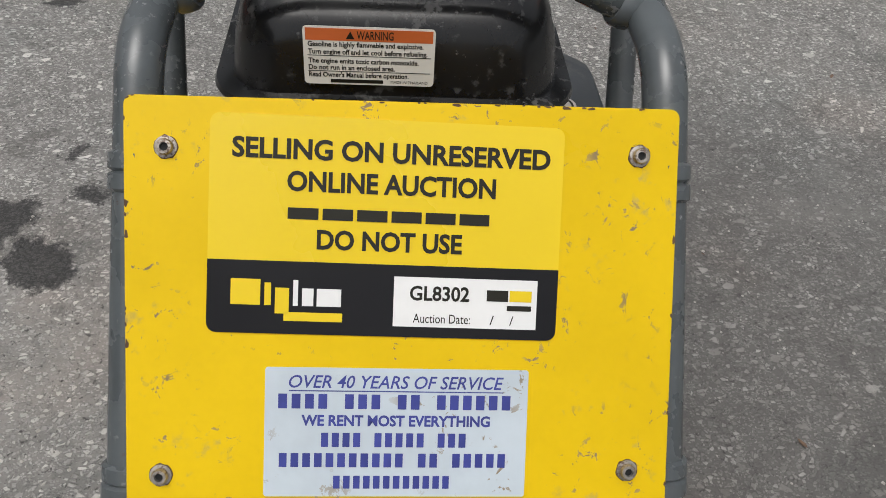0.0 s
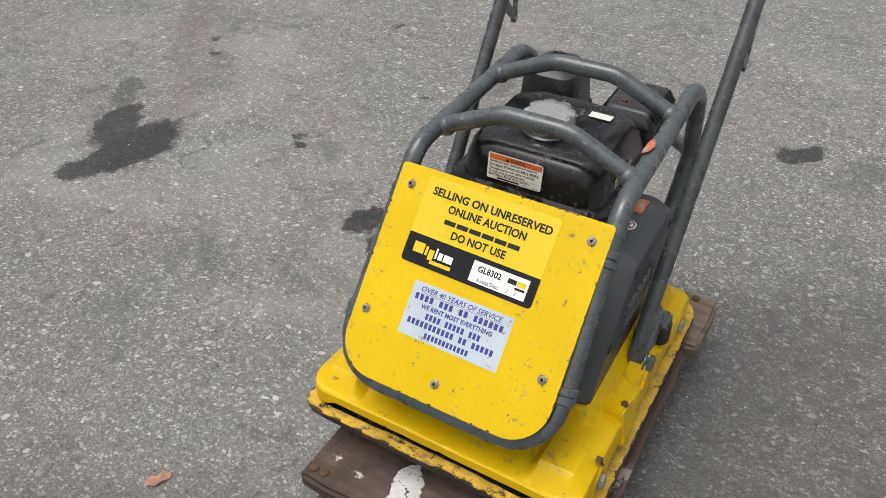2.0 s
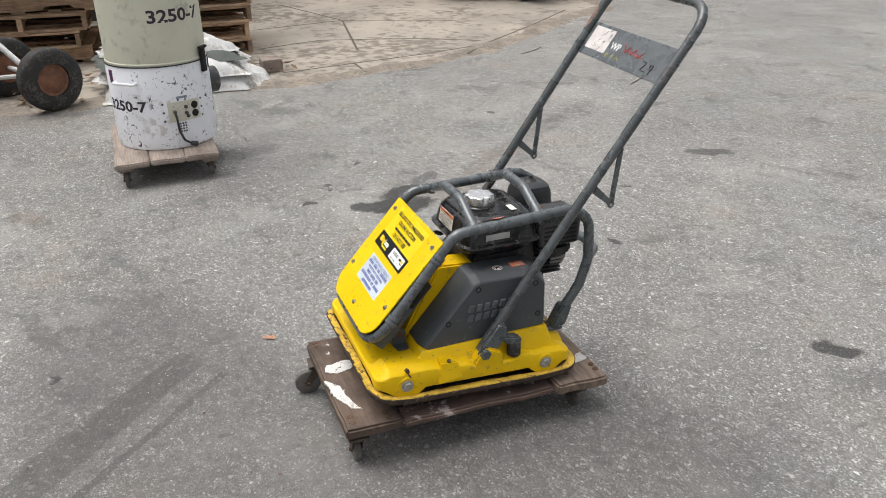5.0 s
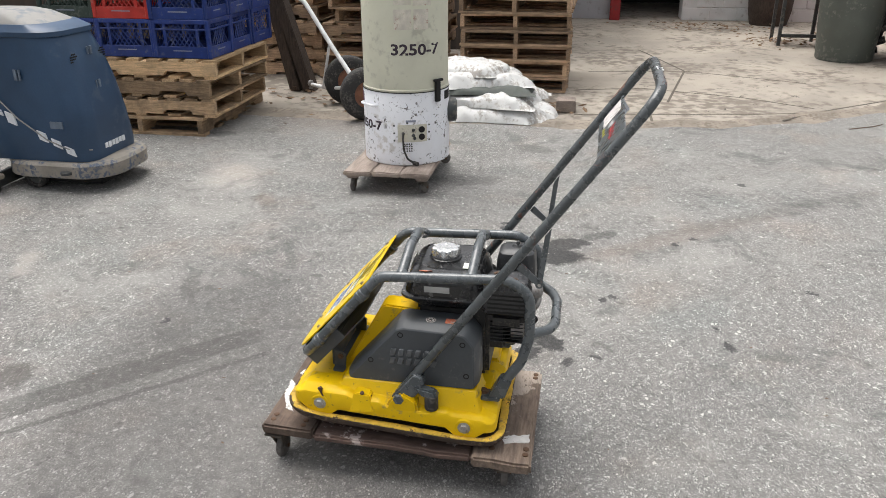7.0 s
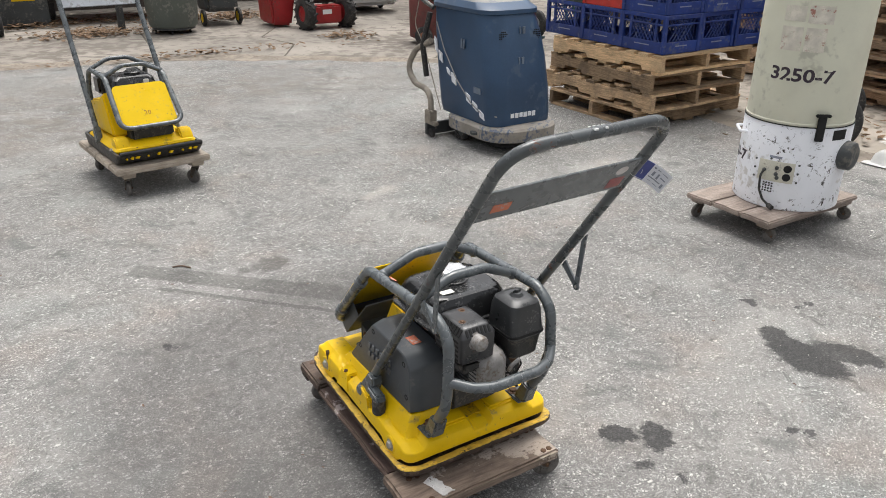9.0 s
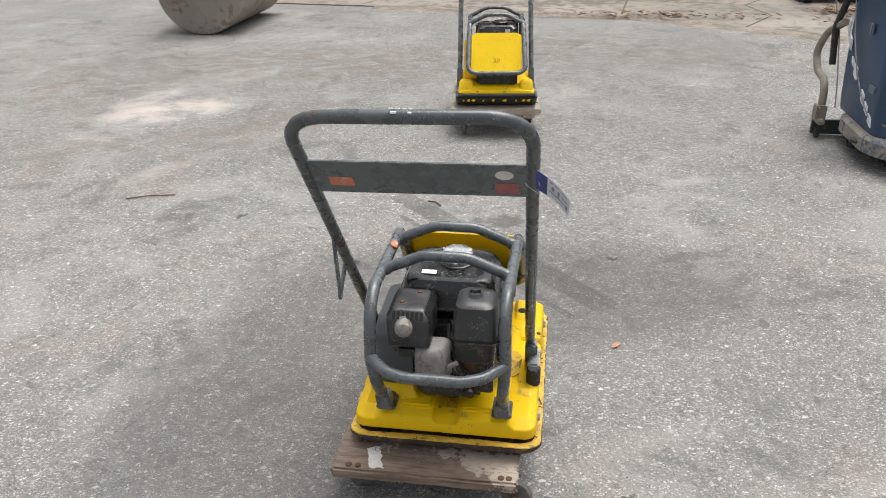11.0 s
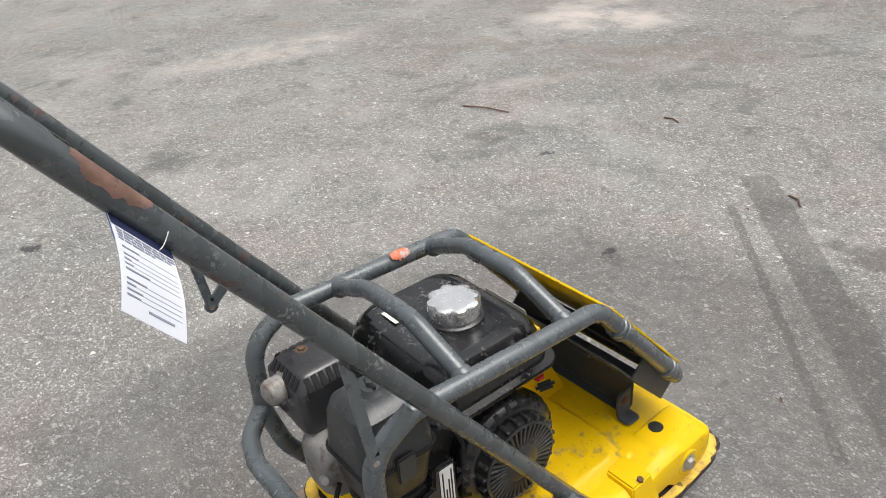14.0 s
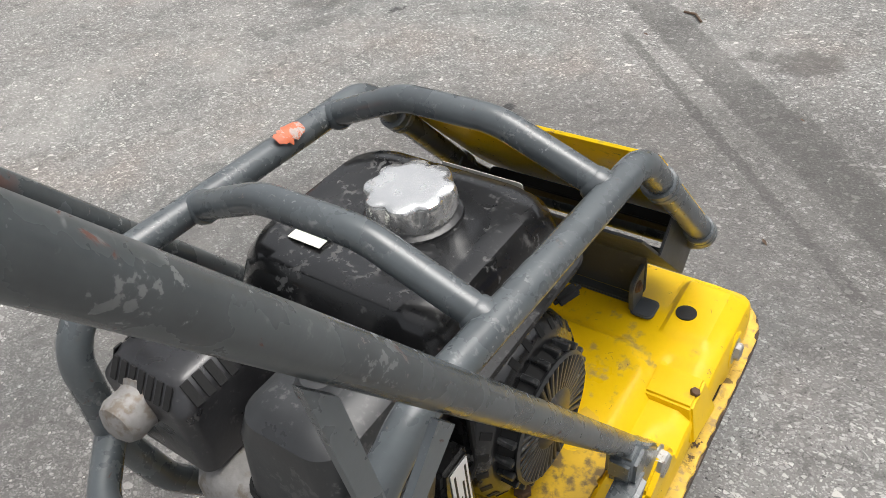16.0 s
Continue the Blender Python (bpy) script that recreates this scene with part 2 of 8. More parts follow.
def wood_of(name, light, dark, dirt=None, stretch=(14, 1, 14), rnd=0.25, paint=None, fib=0.55, even=0.0):
    """Sawn weathered boards, grain along the stretched axis."""
    m = bpy.data.materials.new(name)
    n, l, p = nodes_of(m)
    tc, oi = n.new("ShaderNodeTexCoord"), n.new("ShaderNodeObjectInfo")
    sh = n.new("ShaderNodeVectorMath")
    sh.operation = "MULTIPLY_ADD"
    l.new(oi.outputs["Random"], sh.inputs[0])
    sh.inputs[1].default_value = (7.3, 9.1, 5.9)
    l.new(tc.outputs["Object"], sh.inputs[2])
    mp = n.new("ShaderNodeMapping")
    mp.inputs["Scale"].default_value = stretch
    l.new(sh.outputs[0], mp.inputs["Vector"])
    grain = noise_of(n, l, mp.outputs[0], 9, 6, 0.65, 0.4)
    fibre = noise_of(n, l, mp.outputs[0], 45, 3, 0.7)
    blot = noise_of(n, l, sh.outputs[0], 7, 5, 0.6)
    col = mixed(n, l, stepped(n, l, grain, 0.3, 0.7, 0.5 * even, 1 - 0.5 * even), dark, light)
    col = mixed(n, l, calc(n, l, "MULTIPLY", stepped(n, l, fibre, 0.5, 0.75), fib), col, tuple(c * 0.35 for c in dark))
    if dirt:
        col = mixed(n, l, calc(n, l, "MULTIPLY", stepped(n, l, blot, 0.42, 0.66), dirt[1]), col, dirt[0])
    if paint:
        pm = calc(n, l, "MULTIPLY", stepped(n, l, noise_of(n, l, sh.outputs[0], paint[2], 5, 0.7), paint[1], paint[1] + 0.05), stepped(n, l, fibre, 0.25, 0.5))
        col = mixed(n, l, pm, col, paint[0])
    g = n.new("ShaderNodeHueSaturation")
    l.new(stepped(n, l, oi.outputs["Random"], 0, 1, 1 - rnd, 1 + rnd), g.inputs["Value"])
    l.new(col, g.inputs["Color"])
    l.new(g.outputs[0], p.inputs["Base Color"])
    p.inputs["Roughness"].default_value = 0.82
    b = n.new("ShaderNodeBump")
    b.inputs["Strength"].default_value, b.inputs["Distance"].default_value = 0.5, 0.003
    l.new(calc(n, l, "ADD", grain, fibre), b.inputs["Height"])
    l.new(b.outputs[0], p.inputs["Normal"])
    return m


# Stains on the asphalt: x, y, half length, half width, turn in degrees, strength.
OIL = [
    (-1.455, 0.37, 0.10, 0.15, 0, 0.95), (-1.61, 0.43, 0.13, 0.07, 125, 0.9), (-1.50, 0.19, 0.075, 0.06, 60, 0.92), (-1.76, 0.60, 0.10, 0.05, 125, 0.55),
    (-0.525, 0.33, 0.055, 0.048, 20, 0.95), (-0.62, 0.40, 0.075, 0.055, 35, 0.95), (0.315, 1.30, 0.085, 0.042, 52, 0.9), (-1.50, 2.26, 0.14, 0.06, 68, 0.75),
]
# Small round spots and drips: x, y, radius.
SPOTS = [
    (-0.49, 0.48, 0.036), (-1.05, 0.66, 0.028), (-0.53, 0.58, 0.018), (-1.65, -0.04, 0.034), (-1.79, 0.10, 0.022), (-0.70, 1.09, 0.036), (-0.83, 1.05, 0.022), (-1.78, 1.06, 0.027), (-2.74, 1.46, 0.032),
    (-1.01, 0.62, 0.026), (-1.71, 0.98, 0.026), (-1.24, 1.51, 0.024), (-2.12, 0.33, 0.026), (-1.85, 0.11, 0.022), (2.04, 0.41, 0.042), (1.25, -1.39, 0.028), (0.56, -0.96, 0.026), (-0.52, -1.14, 0.026),
]
# Damp stains; the first two are the trolley's soft shade, painted into the ground.
DAMP_AND_SHADE = [
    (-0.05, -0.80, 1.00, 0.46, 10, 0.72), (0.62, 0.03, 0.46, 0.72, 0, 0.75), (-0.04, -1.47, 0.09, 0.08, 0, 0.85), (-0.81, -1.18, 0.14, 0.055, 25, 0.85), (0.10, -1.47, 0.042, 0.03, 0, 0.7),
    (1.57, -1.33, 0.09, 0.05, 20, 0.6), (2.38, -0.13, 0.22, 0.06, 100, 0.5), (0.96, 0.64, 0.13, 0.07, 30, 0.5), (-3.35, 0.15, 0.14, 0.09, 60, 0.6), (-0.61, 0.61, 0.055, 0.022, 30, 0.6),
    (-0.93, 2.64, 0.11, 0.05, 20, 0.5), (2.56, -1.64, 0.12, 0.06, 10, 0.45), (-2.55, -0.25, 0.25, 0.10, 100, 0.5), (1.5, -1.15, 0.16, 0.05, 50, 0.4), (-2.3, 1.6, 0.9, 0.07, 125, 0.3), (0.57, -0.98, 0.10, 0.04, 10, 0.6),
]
PALE = [(2.45, -3.10, 0.45, 0.24, 30, 0.85), (2.75, -3.35, 0.3, 0.15, 70, 0.6), (1.95, -1.95, 0.3, 0.08, 60, 0.35), (-0.95, -2.09, 0.14, 0.06, 30, 0.4), (-2.4, -1.7, 0.3, 0.15, 30, 0.35), (3.6, -1.4, 0.6, 0.2, 80, 0.5)]
# Tyre marks, straight-edged bands.
TRACK = [(0.03, -1.235, 0.72, 0.062, 135, 0.62), (0.06, -1.055, 0.60, 0.014, 134, 0.6), (-0.28, -0.98, 0.34, 0.030, 132, 0.45)]
EARTH = [(1.75, -2.60, 0.85, 0.34, 65, 0.6), (1.6, -4.6, 2.4, 0.7, 10, 0.75), (3.2, -3.9, 1.1, 0.5, 60, 0.6), (-0.9, -5.4, 1.8, 0.5, 165, 0.6), (2.7, -2.2, 0.9, 0.3, 20, 0.6), (-1.2, -7.2, 1.8, 0.17, 4, 0.6)]
RUST = [(-2.0, -1.31, 0.12, 0.05, 30, 0.6), (-1.80, 0.98, 0.55, 0.075, 128, 0.55), (-3.9, -1.6, 0.5, 0.25, 60, 0.6), (1.75, -2.75, 0.6, 0.10, 20, 0.5), (-3.2, 0.9, 0.2, 0.12, 0, 0.3), (-0.05, -1.47, 0.07, 0.06, 0, 0.5)]


def asphalt_of():
    m = bpy.data.materials.new("worn_asphalt")
    n, l, p = nodes_of(m)
    geo = n.new("ShaderNodeNewGeometry")
    pos = geo.outputs["Position"]

    def shifted(scale, amp, detail=9.0):
        w = n.new("ShaderNodeTexNoise")
        w.inputs["Scale"].default_value, w.inputs["Detail"].default_value, w.inputs["Roughness"].default_value = scale, detail, 0.74
        l.new(pos, w.inputs["Vector"])
        off = n.new("ShaderNodeVectorMath")
        off.operation = "MULTIPLY_ADD"
        l.new(w.outputs["Color"], off.inputs[0])
        off.inputs[1].default_value = (amp, amp, 0.0)
        sub = n.new("ShaderNodeVectorMath")
        sub.operation = "SUBTRACT"
        l.new(pos, sub.inputs[0])
        sub.inputs[1].default_value = (amp / 2, amp / 2, 0.0)
        l.new(sub.outputs[0], off.inputs[2])
        return off.outputs[0]

    ragged_pos, rough_pos = shifted(11.0, 0.17), shifted(40.0, 0.03, 5.0)

    def blots(rows, soft, box=False):
        total = None
        for x, y, a, b, turn, s in rows:
            mp = n.new("ShaderNodeMapping")
            mp.vector_type = "TEXTURE"
            mp.inputs["Location"].default_value, mp.inputs["Rotation"].default_value, mp.inputs["Scale"].default_value = (x, y, 0), (0, 0, radians(turn)), (a, b, 1000)
            l.new(rough_pos if box else ragged_pos, mp.inputs["Vector"])
            if box:
                ab = n.new("ShaderNodeVectorMath")
                ab.operation = "ABSOLUTE"
                l.new(mp.outputs[0], ab.inputs[0])
                sx = n.new("ShaderNodeSeparateXYZ")
                l.new(ab.outputs[0], sx.inputs[0])
                far = calc(n, l, "MAXIMUM", calc(n, l, "POWER", sx.outputs[0], 3.0), sx.outputs[1])
            else:
                ln = n.new("ShaderNodeVectorMath")
                ln.operation = "LENGTH"
                l.new(mp.outputs[0], ln.inputs[0])
                far = ln.outputs["Value"]
            v = stepped(n, l, far, 1.0 + soft, 1.0 - soft, 0.0, s)
            total = v if total is None else calc(n, l, "MAXIMUM", total, v)
        return total

    def cells(scale, feature="F1"):
        v = n.new("ShaderNodeTexVoronoi")
        v.feature = feature
        v.inputs["Scale"].default_value = scale
        l.new(stone_pos, v.inputs["Vector"])
        return v

    # flakes lie flat: squeezed a little along one way, turned from place to place
    sq = n.new("ShaderNodeMapping")
    sq.inputs["Scale"].default_value = (1.0, 1.25, 1.0)
    l.new(shifted(3.0, 0.06, 2.0), sq.inputs["Vector"])
    stone_pos = sq.outputs[0]

    def split(v):
        c = n.new("ShaderNodeSeparateColor")
        l.new(v.outputs["Color"], c.inputs[0])
        return c.outputs

    broad = noise_of(n, l, pos, 0.5, 4, 0.55)
    mid = noise_of(n, l, pos, 3.4, 6, 0.62)
    small = noise_of(n, l, pos, 24, 5, 0.68)
    fine = noise_of(n, l, pos, 190, 3, 0.7)
    # binder, worn to different depths
    col = mixed(n, l, stepped(n, l, broad, 0.36, 0.64), (0.178, 0.174, 0.167), (0.222, 0.215, 0.204))
    col = mixed(n, l, calc(n, l, "MULTIPLY", stepped(n, l, mid, 0.47, 0.70), 0.50), col, (0.128, 0.124, 0.118))
    col = mixed(n, l, calc(n, l, "MULTIPLY", stepped(n, l, small, 0.50, 0.72), 0.55), col, (0.088, 0.085, 0.081))
    col = mixed(n, l, calc(n, l, "MULTIPLY", stepped(n, l, fine, 0.52, 0.70), 0.62), col, (0.060, 0.058, 0.055))
    col = mixed(n, l, calc(n, l, "MULTIPLY", stepped(n, l, noise_of(n, l, pos, 1.5, 7, 0.66, 0.4), 0.49, 0.66), 0.66), col, (0.330, 0.319, 0.300))
    # stones: small, middling and a few large ones
    va, vb, vc = cells(250.0), cells(118.0), cells(58.0)
    ea, eb, ec = cells(250.0, "DISTANCE_TO_EDGE"), cells(118.0, "DISTANCE_TO_EDGE"), cells(58.0, "DISTANCE_TO_EDGE")
    a, b, c = split(va), split(vb), split(vc)
    bare = stepped(n, l, small, 0.72, 0.36, 0.45, 1.0)
    ma = calc(n, l, "MULTIPLY", calc(n, l, "MULTIPLY", stepped(n, l, a[0], 0.40, 0.52), stepped(n, l, ea.outputs["Distance"], 0.03, 0.12)), bare)
    col = mixed(n, l, ma, col, mixed(n, l, a[1], (0.200, 0.196, 0.188), (0.470, 0.458, 0.435)))
    mb = calc(n, l, "MULTIPLY", calc(n, l, "MULTIPLY", stepped(n, l, b[0], 0.60, 0.66), stepped(n, l, eb.outputs["Distance"], 0.08, 0.17)), bare)
    col = mixed(n, l, mb, col, mixed(n, l, b[1], (0.200, 0.195, 0.186), (0.640, 0.625, 0.592)))
    mc = calc(n, l, "MULTIPLY", stepped(n, l, c[0], 0.90, 0.92), stepped(n, l, ec.outputs["Distance"], 0.12, 0.24))
    col = mixed(n, l, calc(n, l, "MULTIPLY", mc, 0.85), col, mixed(n, l, c[1], (0.26, 0.25, 0.24), (0.70, 0.68, 0.64)))
    pit = calc(n, l, "MULTIPLY", stepped(n, l, noise_of(n, l, pos, 95, 3, 0.7), 0.60, 0.68), 0.7)
    col = mixed(n, l, pit, col, (0.042, 0.041, 0.040))
    # broad drifts of tint: warm dust, cool wear
    col = mixed(n, l, calc(n, l, "MULTIPLY", stepped(n, l, noise_of(n, l, pos, 2.1, 5, 0.6), 0.50, 0.72), 0.75), col, (1.04, 0.955, 0.91), "MULTIPLY")
    cool = n.new("ShaderNodeVectorMath")
    cool.inputs[1].default_value = (17.0, 5.0, 0.0)
    l.new(pos, cool.inputs[0])
    col = mixed(n, l, calc(n, l, "MULTIPLY", stepped(n, l, noise_of(n, l, cool.outputs[0], 1.6, 5, 0.6), 0.50, 0.70), 0.75), col, (0.945, 0.995, 1.0), "MULTIPLY")
    blotch = stepped(n, l, noise_of(n, l, pos, 2.6, 9, 0.74, 0.6), 0.53, 0.66)
    col = mixed(n, l, calc(n, l, "MULTIPLY", blotch, 0.52), col, (0.092, 0.097, 0.093))
    scuff = stepped(n, l, noise_of(n, l, pos, 8.5, 8, 0.74, 0.9), 0.57, 0.66)
    col = mixed(n, l, calc(n, l, "MULTIPLY", scuff, 0.52), col, (0.085, 0.082, 0.079))
    # stains, and the shade painted round the trolley
    spots = blots([(x, y, r, r * 0.72, 40 * k, 0.9) for k, (x, y, r) in enumerate(SPOTS)], 0.22)
    oil = blots(OIL, 0.13)
    damp_and_shade = calc(n, l, "MULTIPLY", blots(DAMP_AND_SHADE, 0.30), stepped(n, l, small, 0.25, 0.6, 0.62, 1.0))
    col = mixed(n, l, calc(n, l, "MULTIPLY", blots(PALE, 0.55), stepped(n, l, mid, 0.3, 0.6)), col, (0.56, 0.50, 0.455))
    earth = calc(n, l, "MULTIPLY", blots(EARTH, 0.8), stepped(n, l, noise_of(n, l, pos, 5.0, 7, 0.7, 0.5), 0.36, 0.62))
    col = mixed(n, l, calc(n, l, "MULTIPLY", earth, 0.85), col, (0.165, 0.140, 0.115))
    col = mixed(n, l, calc(n, l, "MULTIPLY", blots(RUST, 0.5), 0.5), col, (0.20, 0.150, 0.120))
    col = mixed(n, l, calc(n, l, "MULTIPLY", damp_and_shade, 0.8), col, (0.090, 0.086, 0.082))
    tread = calc(n, l, "MULTIPLY", blots(TRACK, 0.12, True), stepped(n, l, mid, 0.25, 0.6, 0.6, 1.0))
    col = mixed(n, l, calc(n, l, "MULTIPLY", tread, 0.9), col, (0.072, 0.070, 0.066))
    wet = calc(n, l, "MAXIMUM", oil, spots)
    grime = mixed(n, l, ma, (0.020, 0.020, 0.021), (0.060, 0.059, 0.057))
    col = mixed(n, l, calc(n, l, "MULTIPLY", wet, 0.93), col, grime)
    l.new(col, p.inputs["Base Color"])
    l.new(stepped(n, l, wet, 0, 1, 0.93, 0.62), p.inputs["Roughness"])
    p.inputs["Specular IOR Level"].default_value = 0.3
    bp = n.new("ShaderNodeBump")
    bp.inputs["Strength"].default_value, bp.inputs["Distance"].default_value = 0.75, 0.003
    hh = calc(n, l, "ADD", calc(n, l, "ADD", calc(n, l, "MULTIPLY", mb, 0.8), calc(n, l, "MULTIPLY", ma, 0.5)), calc(n, l, "MULTIPLY", small, 0.8))
    l.new(calc(n, l, "SUBTRACT", hh, pit), bp.inputs["Height"])
    l.new(bp.outputs[0], p.inputs["Normal"])
    return m


ASPHALT = asphalt_of()
CONCRETE = surface("yard_concrete", (0.335, 0.298, 0.250), 0.9, var=0.2, scale=1.1, grain=90, bump=0.4, dirt=((0.150, 0.127, 0.103), 0.50, 1.5), chips=((0.10, 0.085, 0.07), 0.42, 11, 0.95))
CONCRETED = surface("dirty_yard_concrete", (0.262, 0.236, 0.203), 0.9, var=0.2, scale=1.1, grain=90, bump=0.4, dirt=((0.120, 0.104, 0.087), 0.62, 1.3), chips=((0.10, 0.085, 0.07), 0.42, 11, 0.95))
YELLOW = surface("yellow_machine_paint", (0.76, 0.485, 0.004), 0.36, var=0.05, scale=9, grain=180, bump=0.06, dirt=((0.40, 0.27, 0.05), 0.10, 7.0), chips=((0.16, 0.095, 0.05), 0.33, 70, 0.8), spec=0.22)
YELLOWC = surface("worn_yellow_casting_paint", (0.76, 0.485, 0.004), 0.36, var=0.06, scale=7, grain=180, bump=0.08, dirt=((0.36, 0.25, 0.07), 0.17, 8.0), chips=((0.20, 0.13, 0.08), 0.36, 60, 0.8), spec=0.22, wear=((0.43, 0.34, 0.22), 0.54))
PANEL = surface("yellow_panel_paint", (0.77, 0.515, 0.003), 0.36, var=0.05, scale=8, grain=160, bump=0.05, dirt=((0.52, 0.38, 0.08), 0.11, 16.0), chips=((0.34, 0.25, 0.15), 0.47, 105, 0.75), spec=0.22)
RIM = surface("chipped_yellow_rim", (0.66, 0.43, 0.05), 0.6, var=0.25, scale=30, grain=200, bump=0.4, dirt=((0.30, 0.20, 0.09), 0.30, 20), chips=((0.075, 0.047, 0.03), 0.66, 52, 0.85))
RUSTY = surface("rusty_plate_steel", (0.065, 0.045, 0.035), 0.8, metal=0.2, var=0.4, scale=25, grain=200, bump=0.5, dirt=((0.17, 0.12, 0.08), 0.35, 14))
TUBE = surface("grey_tube_paint", (0.082, 0.094, 0.100), 0.28, var=0.14, scale=26, grain=220, bump=0.06, dirt=((0.22, 0.225, 0.225), 0.10, 40), chips=((0.13, 0.075, 0.055), 0.34, 95, 0.8), spec=0.7, rough_var=0.10)
HANDLE = surface("grey_worn_handle_paint", (0.064, 0.072, 0.075), 0.27, var=0.18, scale=22, grain=220, bump=0.07, dirt=((0.16, 0.165, 0.165), 0.14, 34), chips=((0.15, 0.065, 0.045), 0.42, 30, 0.8), spec=0.6, rough_var=0.08)
COVER = surface("charcoal_plastic_cover", (0.066, 0.073, 0.080), 0.44, var=0.10, scale=16, grain=420, bump=0.10, dirt=((0.125, 0.125, 0.122), 0.14, 12), spec=0.45)
COVERL = surface("scuffed_charcoal_plastic", (0.105, 0.112, 0.118), 0.40, var=0.15, scale=40, grain=420, bump=0.10, spec=0.45)
BLACKP = surface("black_tank_plastic", (0.011, 0.0112, 0.0118), 0.26, var=0.2, scale=18, grain=300, bump=0.05, dirt=((0.105, 0.104, 0.101), 0.26, 24), chips=((0.22, 0.21, 0.20), 0.24, 130, 0.8), spec=0.5, coat=0.2)
ENGINE = surface("dirty_black_engine", (0.026, 0.0255, 0.025), 0.5, metal=0.1, var=0.35, scale=28, grain=250, bump=0.3, dirt=((0.11, 0.098, 0.080), 0.38, 26))
MUFFLER = surface("matt_black_muffler", (0.024, 0.024, 0.026), 0.34, metal=0.1, var=0.25, scale=24, grain=250, bump=0.15, dirt=((0.09, 0.087, 0.083), 0.14, 30), chips=((0.22, 0.09, 0.05), 0.14, 50, 0.9), spec=0.75)
ALU = surface("dull_cast_aluminium", (0.27, 0.26, 0.25), 0.6, metal=0.25, var=0.2, scale=30, grain=220, bump=0.25, dirt=((0.16, 0.13, 0.10), 0.42, 18))
DUSTYP = surface("dusty_black_plastic", (0.028, 0.0295, 0.031), 0.36, var=0.18, scale=22, grain=300, bump=0.08, dirt=((0.120, 0.119, 0.116), 0.20, 26), chips=((0.30, 0.29, 0.28), 0.16, 110, 0.8), spec=0.55)
CHROME = surface("silver_filler_cap", (0.74, 0.74, 0.73), 0.24, metal=0.85, var=0.06, scale=30, grain=150, bump=0.06, dirt=((0.45, 0.44, 0.42), 0.25, 22))
BOLT = surface("zinc_bolt", (0.46, 0.45, 0.42), 0.42, metal=0.8, var=0.15, scale=90, grain=400, bump=0.1, dirt=((0.18, 0.13, 0.09), 0.35, 70))
SCREW = surface("tarnished_screw", (0.38, 0.35, 0.32), 0.45, metal=0.7, var=0.25, scale=120, grain=400, bump=0.1, dirt=((0.12, 0.07, 0.045), 0.45, 110))
BOLTR = surface("rusted_bolt", (0.13, 0.075, 0.045), 0.8, metal=0.3, var=0.3, scale=90, grain=400, bump=0.2)
# near-black for black parts, and for shade painted into gaps
DARKGAP = surface("black_parts_and_gap_shade", (0.009, 0.009, 0.009), 0.8, var=0.3, scale=30, bump=0.2)
RUBBER = surface("worn_black_rubber", (0.028, 0.027, 0.026), 0.78, var=0.3, scale=25, grain=200, bump=0.25, dirt=((0.10, 0.09, 0.08), 0.4, 12))
CASTER = surface("grimy_caster_steel", (0.10, 0.085, 0.07), 0.7, metal=0.4, var=0.35, scale=40, grain=220, bump=0.3, dirt=((0.10, 0.055, 0.03), 0.4, 25))
WHEELG = surface("grey_caster_tread", (0.13, 0.12, 0.11), 0.8, var=0.3, scale=40, bump=0.25, dirt=((0.06, 0.05, 0.04), 0.4, 25))
DOLLYW = wood_of("dark_oiled_board", (0.175, 0.122, 0.090), (0.068, 0.046, 0.035), dirt=((0.034, 0.024, 0.019), 0.75), stretch=(1, 9, 9), rnd=0.12, paint=((0.62, 0.60, 0.56), 0.66, 6), fib=0.25, even=0.5)
DOLLYR = wood_of("brown_worn_board", (0.30, 0.225, 0.170), (0.105, 0.074, 0.057), dirt=((0.055, 0.038, 0.030), 0.65), stretch=(1, 9, 9), rnd=0.1, paint=((0.42, 0.35, 0.29), 0.54, 7), fib=0.3, even=0.3)
DOLLYL = wood_of("dark_oiled_runner", (0.185, 0.120, 0.095), (0.075, 0.047, 0.039), dirt=((0.04, 0.026, 0.021), 0.5), stretch=(9, 1, 9), rnd=0.12, paint=((0.50, 0.42, 0.39), 0.555, 9), fib=0.3, even=0.3)
DOLLYP = wood_of("grey_dolly_board", (0.42, 0.35, 0.30), (0.23, 0.18, 0.15), dirt=((0.10, 0.075, 0.062), 0.5), stretch=(1, 14, 14), rnd=0.15, even=0.3)
DOLLYF = wood_of("pale_dolly_board", (0.56, 0.49, 0.405), (0.33, 0.275, 0.215), dirt=((0.16, 0.125, 0.095), 0.40), stretch=(1, 14, 14), rnd=0.12, even=0.3)
S_YELLOW = surface("bright_yellow_sticker", (0.80, 0.575, 0.004), 0.35, var=0.02, scale=6, grain=60, bump=0.0)
S_BLACK = surface("black_sticker_ink", (0.010, 0.010, 0.012), 0.38, var=0.1, scale=10, bump=0.0, spec=0.22)
S_INK = surface("black_letter_ink", (0.018, 0.017, 0.012), 0.45, var=0.1, scale=10, bump=0.0, spec=0.25)
S_WHITE = surface("white_sticker", (0.80, 0.80, 0.79), 0.4, var=0.03, scale=12, bump=0.0)
S_BLUE = surface("scuffed_pale_blue_decal", (0.53, 0.60, 0.655), 0.42, var=0.06, scale=18, grain=120, bump=0.05, chips=((0.40, 0.32, 0.22), 0.44, 60, 0.7))
